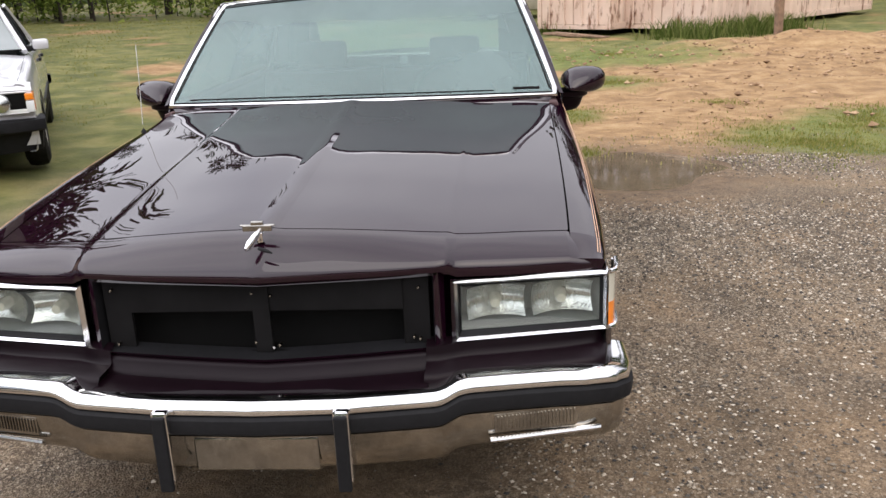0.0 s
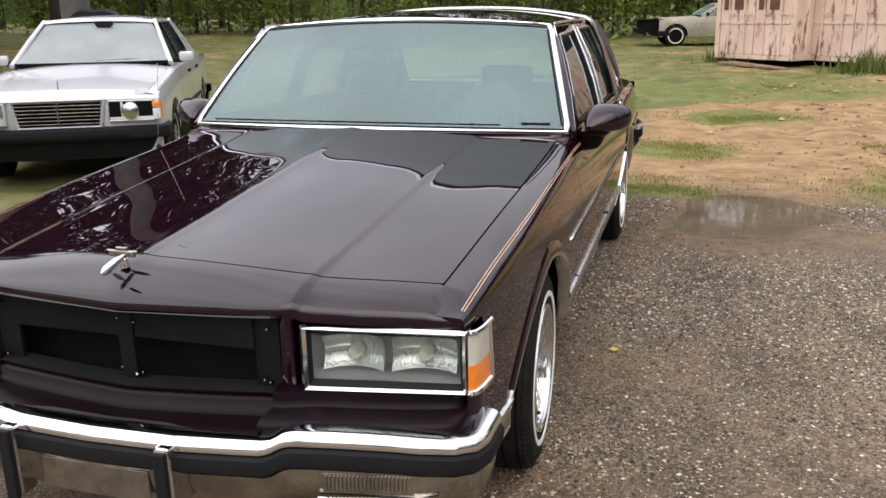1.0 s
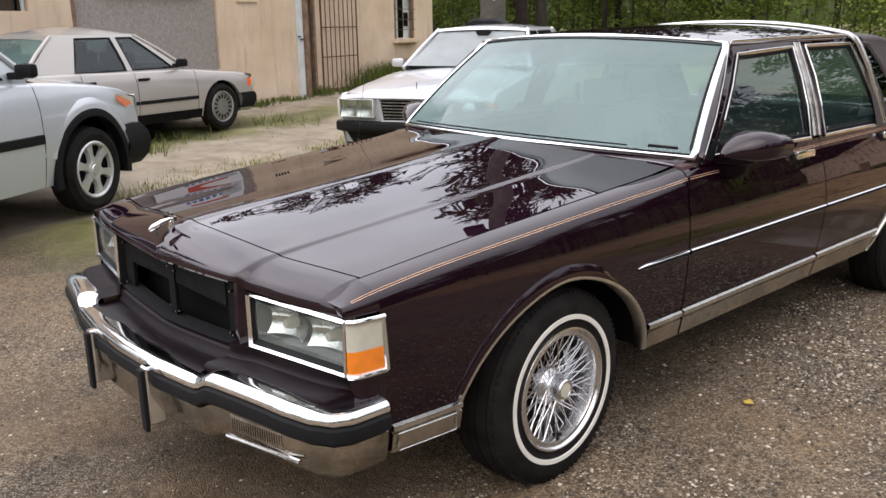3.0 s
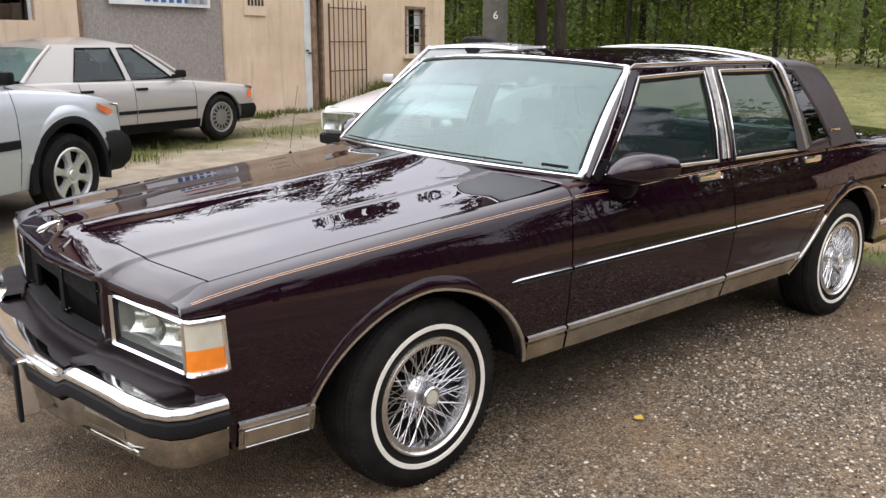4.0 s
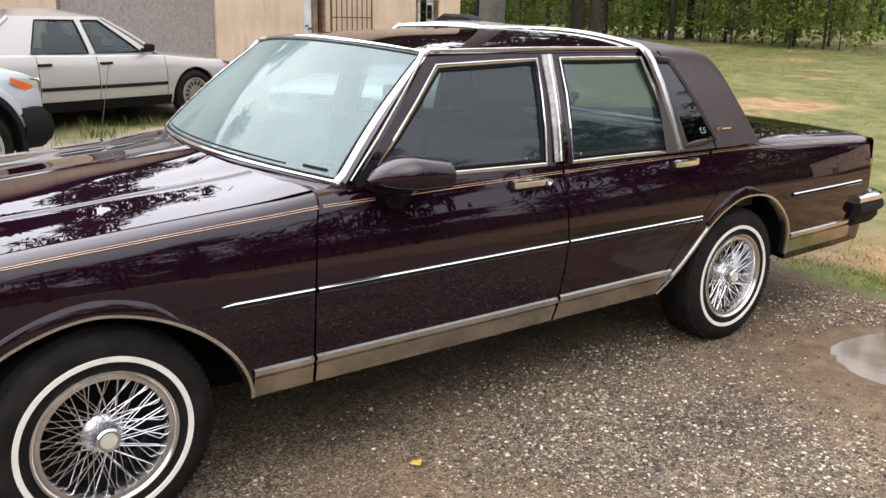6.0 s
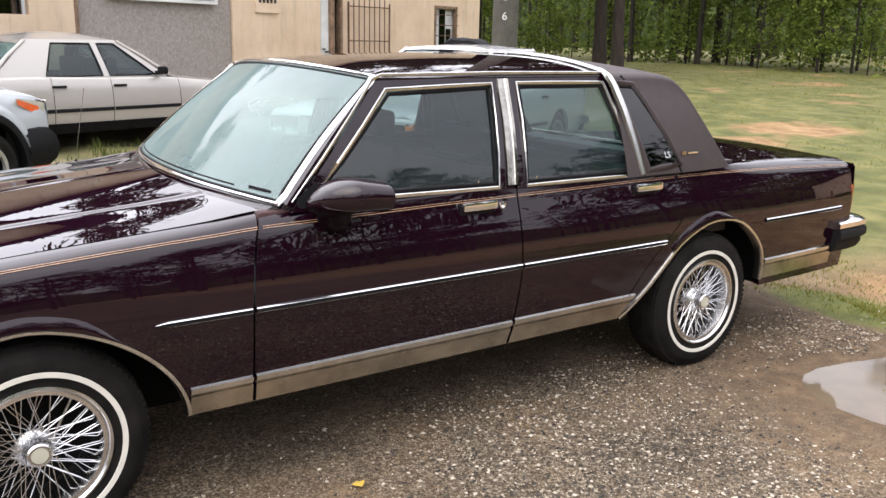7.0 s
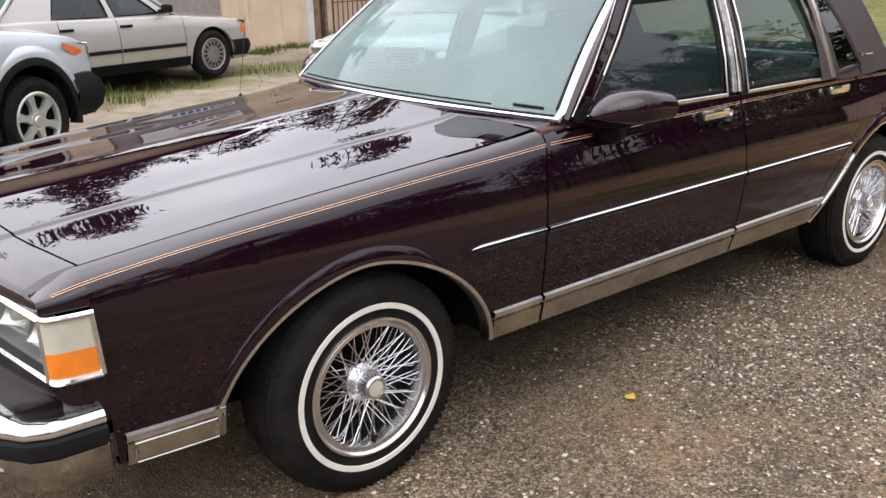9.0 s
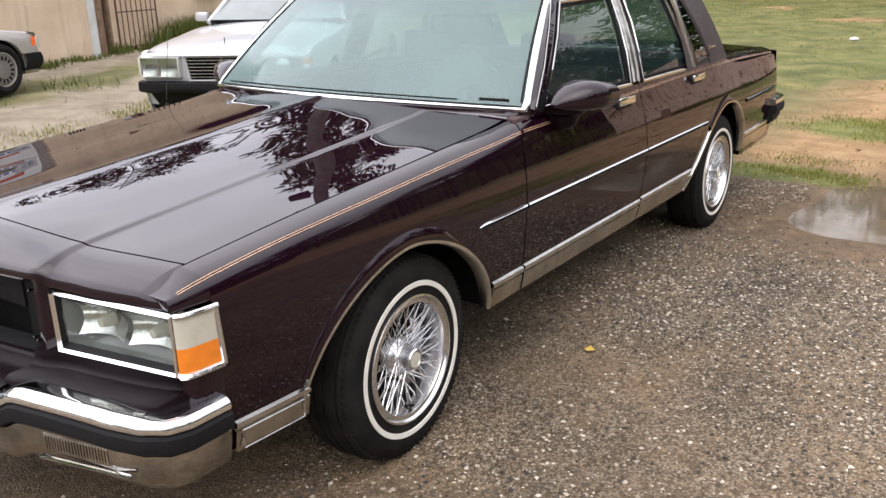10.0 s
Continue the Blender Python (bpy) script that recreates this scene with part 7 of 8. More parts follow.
def build_sedans():
    # the one parked along the building
    hb = heading(0.316, -0.949)
    spec = dict(SEDAN, shoulder=([-0.8, -0.6, 0.0, 0.7, 1.5, 2.6, 3.2, 3.9], [0.70, 0.735, 0.795, 0.85, 0.86, 0.88, 0.88, 0.83]), belt=0.86, roof=1.345, roof_half=0.56,
                windows=[(0.75, 1.40, 1.23, 1.46), (1.49, 2.22, 1.55, 2.04)], dome=0.055, cabin=(0.48, 1.15, 2.38, 2.95), doors=(0.46, 1.44, 2.20), handles=(1.33, 2.12), cowl=0.48, deck=2.92, lamp_z=(0.53, 0.68), bumper=(0.27, 0.48), mould=(0.48, 0.022), sill=0.22, nose=-0.62, turn=0.10, lower=0.33, wrap=0.28)
    front = Vector((-8.94, 3.34))
    # axes: nose to -y locally, so local -y points along the heading
    m = Matrix.Translation((front.x, front.y, rise(front.x, front.y) + 0.005)) @ pose(0, 0, 0, 0, 0, hb)
    build_vehicle("silver_saloon", "silver four-door saloon with black mirrors parked by the wall", m, spec)

    # the one that faces the yard, with a broken headlamp
    ha = heading(-0.455, 0.891)
    ax = Vector((-4.21, 4.10))
    m = Matrix.Translation((ax.x, ax.y, rise(ax.x, ax.y) + 0.005)) @ pose(0, 0, 0, 0, 0, ha)
    spec = dict(SEDAN, paint=WHITE_SILVER, lamp_out=1, lamp_forward=0.055, hood0=-0.035, mirror=WHITE_SILVER, bumper=(0.24, 0.515), stepped=True, lip=0.742, lamp_z=(0.560, 0.728), wrap=0.20, glass=PALE_GLASS)
    car = build_vehicle("pale_saloon", "pale silver saloon with a missing headlamp lens and black bumper", m, spec)
    # grille: bright shell, dark inside, seven slats and a centre bar
    y = -0.815
    gr = Geo()
    out = [(-0.385, 0.775), (0.385, 0.775), (0.345, 0.535), (-0.345, 0.535)]
    inn = [(-0.352, 0.748), (0.352, 0.748), (0.318, 0.552), (-0.318, 0.552)]
    gr.grid([[(x, y + 0.06, z) for x, z in out], [(x, y - 0.004, z) for x, z in out], [(x, y - 0.016, z) for x, z in [(a * 0.97, (b - 0.66) * 0.95 + 0.66) for a, b in out]], [(x, y + 0.01, z) for x, z in inn]], closed=True)
    shell = gr.ob("grille", WHITE_SILVER, car, "upright grille with bright horizontal slats", fix=True, angle=40)
    Geo().box(0, y + 0.03, 0.65, 0.70, 0.012, 0.20).ob("backing", BLACK, shell, smooth=False)
    for i in range(6):
        z = 0.572 + i * 0.0305
        k = lerp(0.322, 0.350, i / 5)
        Geo().box(0, y + 0.004, z, 2 * k, 0.014, 0.0085).ob("slat", CHROME_MOTTLED, shell, smooth=False, bevel=0.002)
    Geo().box(0, y, 0.65, 0.014, 0.016, 0.20).ob("centre_bar", CHROME_MOTTLED, shell, smooth=False, bevel=0.002)
    shell.location.z = -0.022
    # bonnet star stem and the broken lamp
    Geo().tube([(0, -0.70, 0.83), (0, -0.70, 0.90)], 0.005, 6).ob("stem", CHROME, car)
    lb = Geo().box(0.590, -0.775, 0.668, 0.37, 0.05, 0.165).ob("lamp_cavity", BLACK, car, "open headlamp cavity with loose bulb holders", bevel=0.01)
    Geo().tube([(0.405, -0.803, 0.584), (0.775, -0.803, 0.586), (0.772, -0.803, 0.750), (0.41, -0.803, 0.752)], 0.009, 6, closed=True).ob("cavity_edge", WHITE_SILVER, lb)
    Geo().box(0.590, -0.804, 0.600, 0.36, 0.012, 0.032).box(0.515, -0.802, 0.668, 0.02, 0.012, 0.16).ob("torn_shell", LAMP_SHELL, lb, bevel=0.004)
    Geo().lathe([(-0.842, 0.0), (-0.838, 0.035), (-0.826, 0.066), (-0.805, 0.080), (-0.76, 0.080)], 24, axis="y", m=Matrix.Translation((0.585, 0, 0.668))).ob("reflector", REFLECTOR, lb, fix=True)
    Geo().lathe([(-0.81, 0.0), (-0.815, 0.034), (-0.74, 0.042)], 16, axis="y", m=Matrix.Translation((0.455, 0, 0.655))).ob("bulb_holder", BLACK, lb, fix=True)
    ind = Geo().box(0.795, -0.785, 0.635, 0.060, 0.06, 0.09).ob("indicator", WHITE_PAINT, lb, "cracked white and orange corner lamp", bevel=0.01)
    Geo().box(0.795, -0.782, 0.712, 0.063, 0.06, 0.055).ob("amber_piece", AMBER, ind, bevel=0.01)
    lb.location.z = -0.022
    # wiper parked on the screen, and the mirror behind it
    Geo().tube([(0.05, 0.70, 0.99), (0.35, 0.735, 1.0), (0.62, 0.79, 1.0)], 0.010, 6).ob("wiper", PLASTIC, car)
    Geo().add([(x + 0.06, y, z) for y in (1.215, 1.235) for x, z in ((-0.085, 1.375), (0.085, 1.375), (0.10, 1.345), (0.01, 1.255), (-0.02, 1.255), (-0.09, 1.345))], [(0, 1, 2, 3, 4, 5), (11, 10, 9, 8, 7, 6)] + [(i, i + 6, (i + 1) % 6 + 6, (i + 1) % 6) for i in range(6)]).ob("inside_mirror", PLASTIC, car, smooth=False, fix=True)


build_sedans()


def build_suv():
    hv = heading(0.55, -0.835)
    d, r = Vector((-0.55, 0.835)), Vector((0.835, 0.55))
    wheel = Vector((-4.30, 0.44))
    ax = wheel - r * 0.865
    m = Matrix.Translation((ax.x, ax.y, rise(ax.x, ax.y) + 0.01)) @ pose(0, 0, 0, 0, 0, hv)
    spec = dict(half=0.885, base=2.62, wheel=0.345, arch=0.425, sill=0.30, nose=-0.74, tail=3.50, doors=(0.55, 1.52, 2.18), cowl=0.42,
                plan=([-0.85, -0.6, -0.3, 0.0, 0.8, 2.6, 3.2, 3.6], [0.86, 0.93, 0.975, 0.99, 1.0, 1.0, 0.98, 0.95]),
                shoulder=([-0.8, -0.55, 0.0, 0.5, 1.5, 3.5], [0.865, 0.945, 1.02, 1.06, 1.08, 1.10]), crown=0.06, cabin=(0.42, 1.12, 3.2, 3.45), belt=1.08, roof=1.68,
                roof_half=0.60, windows=[(0.75, 1.48, 1.18, 1.52), (1.58, 2.40, 1.62, 2.36), (2.52, 3.15, 2.48, 3.0)], handles=(1.40, 2.10), mould=(0.66, 0.035),
                style="cast", lamp_z=(0.70, 0.88), lamp_x=(0.45, 0.78), bumper=(0.30, 0.66), paint=SILVER_BLUE, tread=0.21, turn=0, lift=0.02, dark_handles=False, round=2.4, wrap=0.30, soft=True)
    car = build_vehicle("silver_suv", "silver compact off-road wagon with black cladding and alloy wheels", m, spec)
    # black cladding round the arches and the fender lamp
    for s in (1, -1):
        for cy in (0.0, 2.62):
            rows = []
            for k in range(27):
                t = math.pi * (-0.06 + 1.12 * k / 26)
                c_, s_ = math.cos(t), math.sin(t)
                rows.append([(s * (0.885 * (0.99 if cy == 0 else 1.0) + o - 0.02 * abs(c_)), cy - (0.425 + r_) * c_, 0.345 + (0.445 + r_) * s_) for r_, o in ((-0.02, -0.06), (-0.02, 0.026), (0.02, 0.028), (0.042, 0.018), (0.045, -0.03))])
            Geo().grid(rows, flip=s < 0).ob("arch_cladding", PLASTIC, car, "black plastic wheel arch cladding", angle=50)
            rows = []
            for k in range(23):
                t = math.pi * (0.10 + 0.80 * k / 22)
                c_, s_ = math.cos(t), math.sin(t)
                rows.append([(s * (0.885 * (0.99 if cy == 0 else 1.0) + o - 0.02 * abs(c_)), cy - (0.425 + r_) * c_, 0.345 + (0.445 + r_) * s_) for r_, o in ((0.040, 0.020), (0.065, 0.019), (0.095, 0.010), (0.125, -0.012))])
            Geo().grid(rows, flip=s < 0).ob("arch_flare", SILVER_BLUE, car, angle=60)
        g = Geo()
        rows = []
        for u in span(0, 1, 6):
            y = lerp(-0.72, -0.36, u)
            rows.append([(s * (0.885 * lerp(0.875, 0.965, u) + 0.008), y, z) for z in span(lerp(0.72, 0.865, u), lerp(0.86, 0.915, u), 4)])
        g.grid(rows, flip=s < 0).ob("corner_lamp", CLEAR_LENS, car, "clear swept-back corner lamp")
        g = Geo()
        rows = [[(s * (0.885 * lerp(0.885, 0.967, u) + 0.012), lerp(-0.66, -0.37, u), z) for z in (lerp(0.735, 0.862, u), lerp(0.825, 0.905, u))] for u in span(0, 1, 5)]
        g.grid(rows, flip=s < 0).ob("amber_strip", RED_AMBER, car, "orange strip in the corner lamp")
    Geo().tube([(0.60, 0.30, 1.05), (0.62, 0.36, 1.30), (0.66, 0.46, 1.75)], 0.004, 5).ob("aerial", PLASTIC, car)
    Geo().tube([(-0.5, 0.48, 1.135), (0.15, 0.50, 1.15)], 0.012, 6).ob("wiper", PLASTIC, car)


build_suv()


def build_wreck():
    """An old grey two-door with its front end gone, by the trees."""
    front = Vector((0.30, 27.9))
    m = Matrix.Translation((front.x, front.y, rise(front.x, front.y) + 0.0)) @ pose(0, 0, 0, 0, 0, heading(0.97, 0.20) + 0)
    spec = dict(half=0.93, base=2.85, wheel=0.335, arch=0.40, sill=0.30, nose=-0.55, tail=3.9, doors=(0.75, 2.05), cowl=0.70,
                plan=([-0.8, -0.3, 0.5, 2.6, 3.9], [0.95, 0.98, 1.0, 1.0, 0.94]), shoulder=([-0.8, 0.0, 0.8, 2.0, 3.9], [0.88, 0.90, 0.93, 0.95, 0.90]), crown=0.03, deck=3.1,
                cabin=(0.72, 1.35, 2.5, 3.2), belt=0.94, roof=1.38, roof_half=0.60, windows=[(0.98, 2.0, 1.42, 2.02), (2.12, 2.6, 2.14, 2.42)], handles=(1.85,),
                style="ring", lamp_z=(0.60, 0.72), lamp_x=(0.45, 0.8), bumper=(0.34, 0.50), paint=OLD_PAINT, nose_mat=BLACK, lamp_out=1)
    car = build_vehicle("wrecked_coupe", "old faded grey two-door with its front end stripped", m, spec)
    Geo().box(0, -0.80, 0.64, 1.6, 0.50, 0.36).box(0, -0.86, 0.85, 1.7, 0.62, 0.04).box(0, -1.10, 0.50, 1.75, 0.14, 0.16).ob("stripped_nose", BLACK, car, "dark stripped engine bay front", bevel=0.03)


build_wreck()


# ---------------------------------------------------------------- trees, grass and loose stuff
def leaf_mat(name, lo, mid, hi):
    k = Nodes(name)
    rnd = k.n.new("ShaderNodeNewGeometry").outputs["Random Per Island"]
    col = k.ramp(rnd, (0.0, lo), (0.5, mid), (1.0, hi))
    k.n.remove(k.b)
    d = k.n.new("ShaderNodeBsdfDiffuse")
    t = k.n.new("ShaderNodeBsdfTranslucent")
    mx = k.n.new("ShaderNodeMixShader")
    mx.inputs[0].default_value = 0.35
    k.link(col, d.inputs["Color"])
    k.link(col, t.inputs["Color"])
    k.link(d.outputs[0], mx.inputs[1])
    k.link(t.outputs[0], mx.inputs[2])
    k.link(mx.outputs[0], k.out.inputs["Surface"])
    return k.mat


PINE_LEAF = leaf_mat("pine_needles", (0.014, 0.026, 0.008), (0.026, 0.044, 0.013), (0.055, 0.078, 0.024))
SPRING_LEAF = leaf_mat("spring_leaves", (0.07, 0.11, 0.02), (0.14, 0.19, 0.038), (0.25, 0.29, 0.075))
GRASS_LEAF = leaf_mat("grass_blades", (0.14, 0.165, 0.036), (0.21, 0.215, 0.055), (0.33, 0.28, 0.11))
WEED_LEAF = leaf_mat("weeds", (0.055, 0.080, 0.018), (0.105, 0.140, 0.035), (0.20, 0.21, 0.075))
BARK = Nodes("pine_bark")
_b = BARK.noise(9.0, 7.0, 0.7, None, (1.0, 1.0, 0.22))
BARK.set(Base_Color=BARK.ramp(_b, (0.3, (0.012, 0.009, 0.007)), (0.6, (0.036, 0.027, 0.021)), (0.8, (0.075, 0.058, 0.045))), Roughness=0.95, Normal=BARK.bump(_b, 0.8, 0.03))
BARK = BARK.mat
POLE_WOOD = simple("weathered_pole", (0.085, 0.082, 0.068), 0.9, 0, 0.35, 5, 0.5, 40)


def clump(g, p, size, count, rng, flat=0.6, long=1.6):
    """A spray of narrow leaves round p."""
    for _ in range(count):
        d = Vector((rng.uniform(-1, 1), rng.uniform(-1, 1), rng.uniform(-1, 1) * flat + 0.1)).normalized()
        a = p + d * size * rng.uniform(0.1, 1.0)
        u = Vector((rng.uniform(-1, 1), rng.uniform(-1, 1), rng.uniform(-1, 1))).normalized()
        v = u.cross(d).normalized()
        s = size * rng.uniform(0.16, 0.34)
        tip = a + d * s * long
        g.add([tuple(a - v * s * 0.35), tuple(a + v * s * 0.35), tuple(tip + v * s * 0.12), tuple(tip - v * s * 0.12)], [(0, 1, 2, 3)])


def pine_geo(seed, H, r0, bare, dense_n):
    rng = random.Random(seed)
    tr, cr = Geo(), Geo()
    lean = Vector((rng.uniform(-0.025, 0.025), rng.uniform(-0.025, 0.025), 1))
    pts = [lean * h + Vector((0.12 * math.sin(h * 0.5 + seed), 0.12 * math.cos(h * 0.4 + seed), 0)) * (h / H) for h in span(-0.4, H, 12)]
    tr.tube([tuple(p) for p in pts], [r0 * (1.25 if i == 0 else 1.0) * (1 - 0.86 * i / 11) for i in range(12)], 9)
    n = int(26 * dense_n)
    for i in range(n):
        h = H * lerp(bare, 0.99, (i + rng.random()) / n)
        base = lean * h
        az = rng.uniform(0, math.tau)
        t = (h / H - bare) / (1 - bare)
        L = H * 0.17 * (1.05 - 0.8 * t) * rng.uniform(0.6, 1.15) + 0.4
        out = Vector((math.cos(az), math.sin(az), rng.uniform(-0.12, 0.28)))
        end = base + out * L
        mid = base + out * L * 0.55 + Vector((0, 0, 0.05 * L))
        rr = r0 * 0.20 * (1 - 0.6 * t)
        tr.tube([tuple(base), tuple(mid), tuple(end)], [rr, rr * 0.6, rr * 0.15], 5)
        for q in (0.45, 0.68, 0.86, 1.0):
            c = base.lerp(end, q) + Vector((rng.uniform(-1, 1), rng.uniform(-1, 1), rng.uniform(-0.5, 0.7))) * L * 0.18
            clump(cr, c, L * 0.30 + 0.22, int(34 * dense_n), rng)
    # a few dead stubs lower down
    for i in range(7):
        h = H * rng.uniform(0.12, bare)
        az = rng.uniform(0, math.tau)
        b = lean * h
        tr.tube([tuple(b), tuple(b + Vector((math.cos(az), math.sin(az), 0.1)) * rng.uniform(0.4, 1.3))], [0.03, 0.008], 4)
    return tr, cr


def sapling_geo(seed, H):
    rng = random.Random(seed)
    tr, cr = Geo(), Geo()
    tr.tube([(0, 0, -0.2), (0.05, 0.03, H * 0.5), (0.1, -0.05, H)], [0.05, 0.035, 0.01], 6)
    for i in range(24):
        h = H * rng.uniform(0.10, 1.0)
        az = rng.uniform(0, math.tau)
        L = H * 0.28 * rng.uniform(0.5, 1.1) * (1.15 - 0.5 * h / H)
        b = Vector((0.05, 0, h))
        e = b + Vector((math.cos(az) * L, math.sin(az) * L, L * 0.35))
        tr.tube([tuple(b), tuple(e)], [0.014, 0.004], 4)
        for q in (0.4, 0.7, 1.0):
            clump(cr, b.lerp(e, q), 0.46, 18, rng, 0.7, 1.0)
    return tr, cr


def build_trees():
    rng = random.Random(11)
    protos = []
    for seed, H, r0, bare, dn in ((1, 19, 0.16, 0.40, 1.0), (2, 17, 0.10, 0.34, 1.1), (3, 21, 0.20, 0.45, 1.1), (4, 15, 0.08, 0.30, 1.0), (5, 18, 0.11, 0.42, 0.9)):
        tr, cr = pine_geo(seed, H, r0, bare, dn)
        protos.append((tr.ob("trunk", BARK, None, smooth=True).data, cr.ob("crown", PINE_LEAF, None, smooth=False).data))
    saps = []
    for seed, H in ((21, 4.2), (22, 3.2), (23, 5.4)):
        tr, cr = sapling_geo(seed, H)
        saps.append((tr.ob("trunk", BARK).data, cr.ob("crown", SPRING_LEAF, None, smooth=False).data))
    for o in [o for o in scene.collection.objects if o.name.split(".")[0] in ("trunk", "crown") and o.parent is None]:
        bpy.data.objects.remove(o)

    def plant(kind, x, y, k, rot, label, name, group, tall=None):
        tall = tall or (0.62 if x > -9 and y > 0 and x < 18 else 0.70 if -33 < x < -19 and y < 26 else 0.80)
        root = thing(name, label, "tree", group, Matrix.Translation((x, y, rise(x, y) - 0.02)) @ Matrix.Rotation(rot, 4, "Z") @ Matrix.Diagonal((k, k, k * tall, 1)))
        for nm, me in zip(("trunk", "crown"), kind):
            o = new(nm, me)
            o.parent = root

    # the two dark trunks beyond the pale saloon, and one more at the wood's edge
    plant(protos[2], -19.9, 22.4, 1.3, 0.4, "tall dark pine at the edge of the grass", "pine_tree", "tall pines", 0.6)
    plant(protos[0], -18.3, 21.7, 1.45, 2.0, "tall dark pine at the edge of the grass", "pine_tree", "tall pines", 0.55)
    plant(protos[2], -26.4, 37.2, 1.05, 1.0, "tall dark pine at the edge of the grass", "pine_tree", "tall pines")
    spots = []
    for i in range(30):
        x = lerp(-58, 30, (i + rng.random()) / 30)
        y = 33 + rng.uniform(-0.5, 8) - 0.0 * x
        if x < -30:
            y -= (-30 - x) * 0.55
        spots.append((x, y))
    # trees that close the yard on the other sides, seen in the paint and glass
    for i in range(14):
        spots.append((lerp(56, 70, rng.random()), lerp(-45, 48, (i + rng.random()) / 14)))
    for i in range(12):
        spots.append((lerp(-50, 54, (i + rng.random()) / 12), -48 - 12 * rng.random()))
    for x, y in ((-21, 2), (-22, -5), (-20, -11), (-24, 8), (-21.5, 13), (-23, 17), (-25, 4), (-26, 11), (-27, 14), (-24.5, 19.5), (-28, 18), (-29, 8), (-27, 0), (-26, 22.5), (-30, 25), (-32, 20), (-31, 13)):
        spots.append((x + rng.uniform(-1, 1), y + rng.uniform(-1, 1)))
    for i in range(11):
        spots.append((rng.uniform(30, 37), lerp(-16, 26, (i + rng.random()) / 11)))
    for x, y in spots:
        plant(protos[rng.randrange(5)], x, y, rng.uniform(0.8, 1.15), rng.uniform(0, 6.28), "slim pine in the wood round the yard", "pine_tree", "pines of the wood")
    for i in range(96):
        x = lerp(-50, 26, (i + rng.random()) / 96)
        y = 31.5 + rng.uniform(0, 6.5) - (max(0, -30 - x) * 0.55)
        plant(saps[rng.randrange(3)], x, y, rng.uniform(0.5, 1.5), rng.uniform(0, 6.28), "young broadleaf tree with fresh green leaves", "young_tree", "young trees at the wood's edge", 1.0)

    # the wood behind: trunks and leaves past counting
    far_t, far_l, far_g = Geo(), Geo(), Geo()
    for i in range(330):
        ang = rng.uniform(-2.2, 1.35) if i < 260 else rng.uniform(0, math.tau)
        rad = rng.uniform(46, 74) if -2.2 < ang < 0.9 else rng.uniform(62, 84)
        x, y = rad * math.sin(ang) - 6, rad * math.cos(ang)
        if -38 < x < 20 and y < 36 and y > -25:
            continue
        z = rise(x, y)
        H = rng.uniform(10, 16)
        r = rng.uniform(0.09, 0.22)
        far_t.tube([(x, y, z - 0.3), (x + rng.uniform(-0.3, 0.3), y, z + H)], [r, r * 0.2], 5)
        for j in range(26):
            h = H * rng.uniform(0.32, 1.0)
            w = (1.1 - h / H) * 3.2 + 0.5
            clump(far_l, Vector((x + rng.uniform(-w, w) * 0.7, y + rng.uniform(-w, w) * 0.7, z + h)), 1.2, 9, rng)
        for j in range(3):
            c = Vector((x + rng.uniform(-3, 3), y + rng.uniform(-3, 3), z + rng.uniform(0.2, 3.6)))
            clump(far_g, c, 1.1, 10, rng, 0.9, 1.0)
    for i in range(2600):
        x = rng.uniform(-62, 30)
        y = 33.5 + rng.uniform(-1.5, 7.0) - (max(0, -30 - x) * 0.55)
        if -40 < x < 30 and noise.noise((x * 0.35, y * 0.5, 6.0)) < -0.25:
            continue
        h = 0.15 + 3.6 * rng.random() ** 1.6
        clump(far_g, Vector((x, y, rise(x, y) + h)), rng.uniform(0.5, 0.95), 9, rng, 0.8, 1.0)
    for g, nm, mt, lb in ((far_t, "wood_trunks", BARK, "many slim trunks deep in the wood"), (far_l, "wood_canopy", PINE_LEAF, "dark pine foliage deep in the wood"), (far_g, "wood_undergrowth", SPRING_LEAF, "light green undergrowth between the trunks")):
        tagged(g.ob(nm, mt, None, smooth=False), lb, "woods", kind="stuff")
    # distance behind it
    k = Nodes("far_wood")
    k.set(Base_Color=k.ramp(k.noise(0.25, 8.0, 0.7, None, (1, 1, 0.35)), (0.3, (0.018, 0.026, 0.010)), (0.55, (0.05, 0.07, 0.025)), (0.75, (0.11, 0.14, 0.045))), Roughness=1.0)
    rows = []
    for z in (-2.0, 11.0):
        rows.append([(96 * math.cos(math.tau * i / 72) - 6, 96 * math.sin(math.tau * i / 72), z + (1.8 * math.sin(i * 2.1) + 1.2 * math.sin(i * 5.3) if z > 0 else 0)) for i in range(73)])
    tagged(Geo().grid(rows).ob("backdrop", k.mat, None, smooth=False), "dark distant wood all round", "woods", kind="structure")


build_trees()


def blade(g, x, y, z, h, w, rng, bend=0.5):
    a = rng.uniform(0, math.tau)
    dx, dy = math.cos(a), math.sin(a)
    b = rng.uniform(0, math.tau)
    ex, ey = math.cos(b) * h * bend * rng.random(), math.sin(b) * h * bend * rng.random()
    g.add([(x - dx * w, y - dy * w, z), (x + dx * w, y + dy * w, z), (x + ex * 0.4 + dx * w * 0.7, y + ey * 0.4 + dy * w * 0.7, z + h * 0.6), (x + ex * 0.4 - dx * w * 0.7, y + ey * 0.4 - dy * w * 0.7, z + h * 0.6), (x + ex, y + ey, z + h)], [(0, 1, 2, 3), (3, 2, 4)])


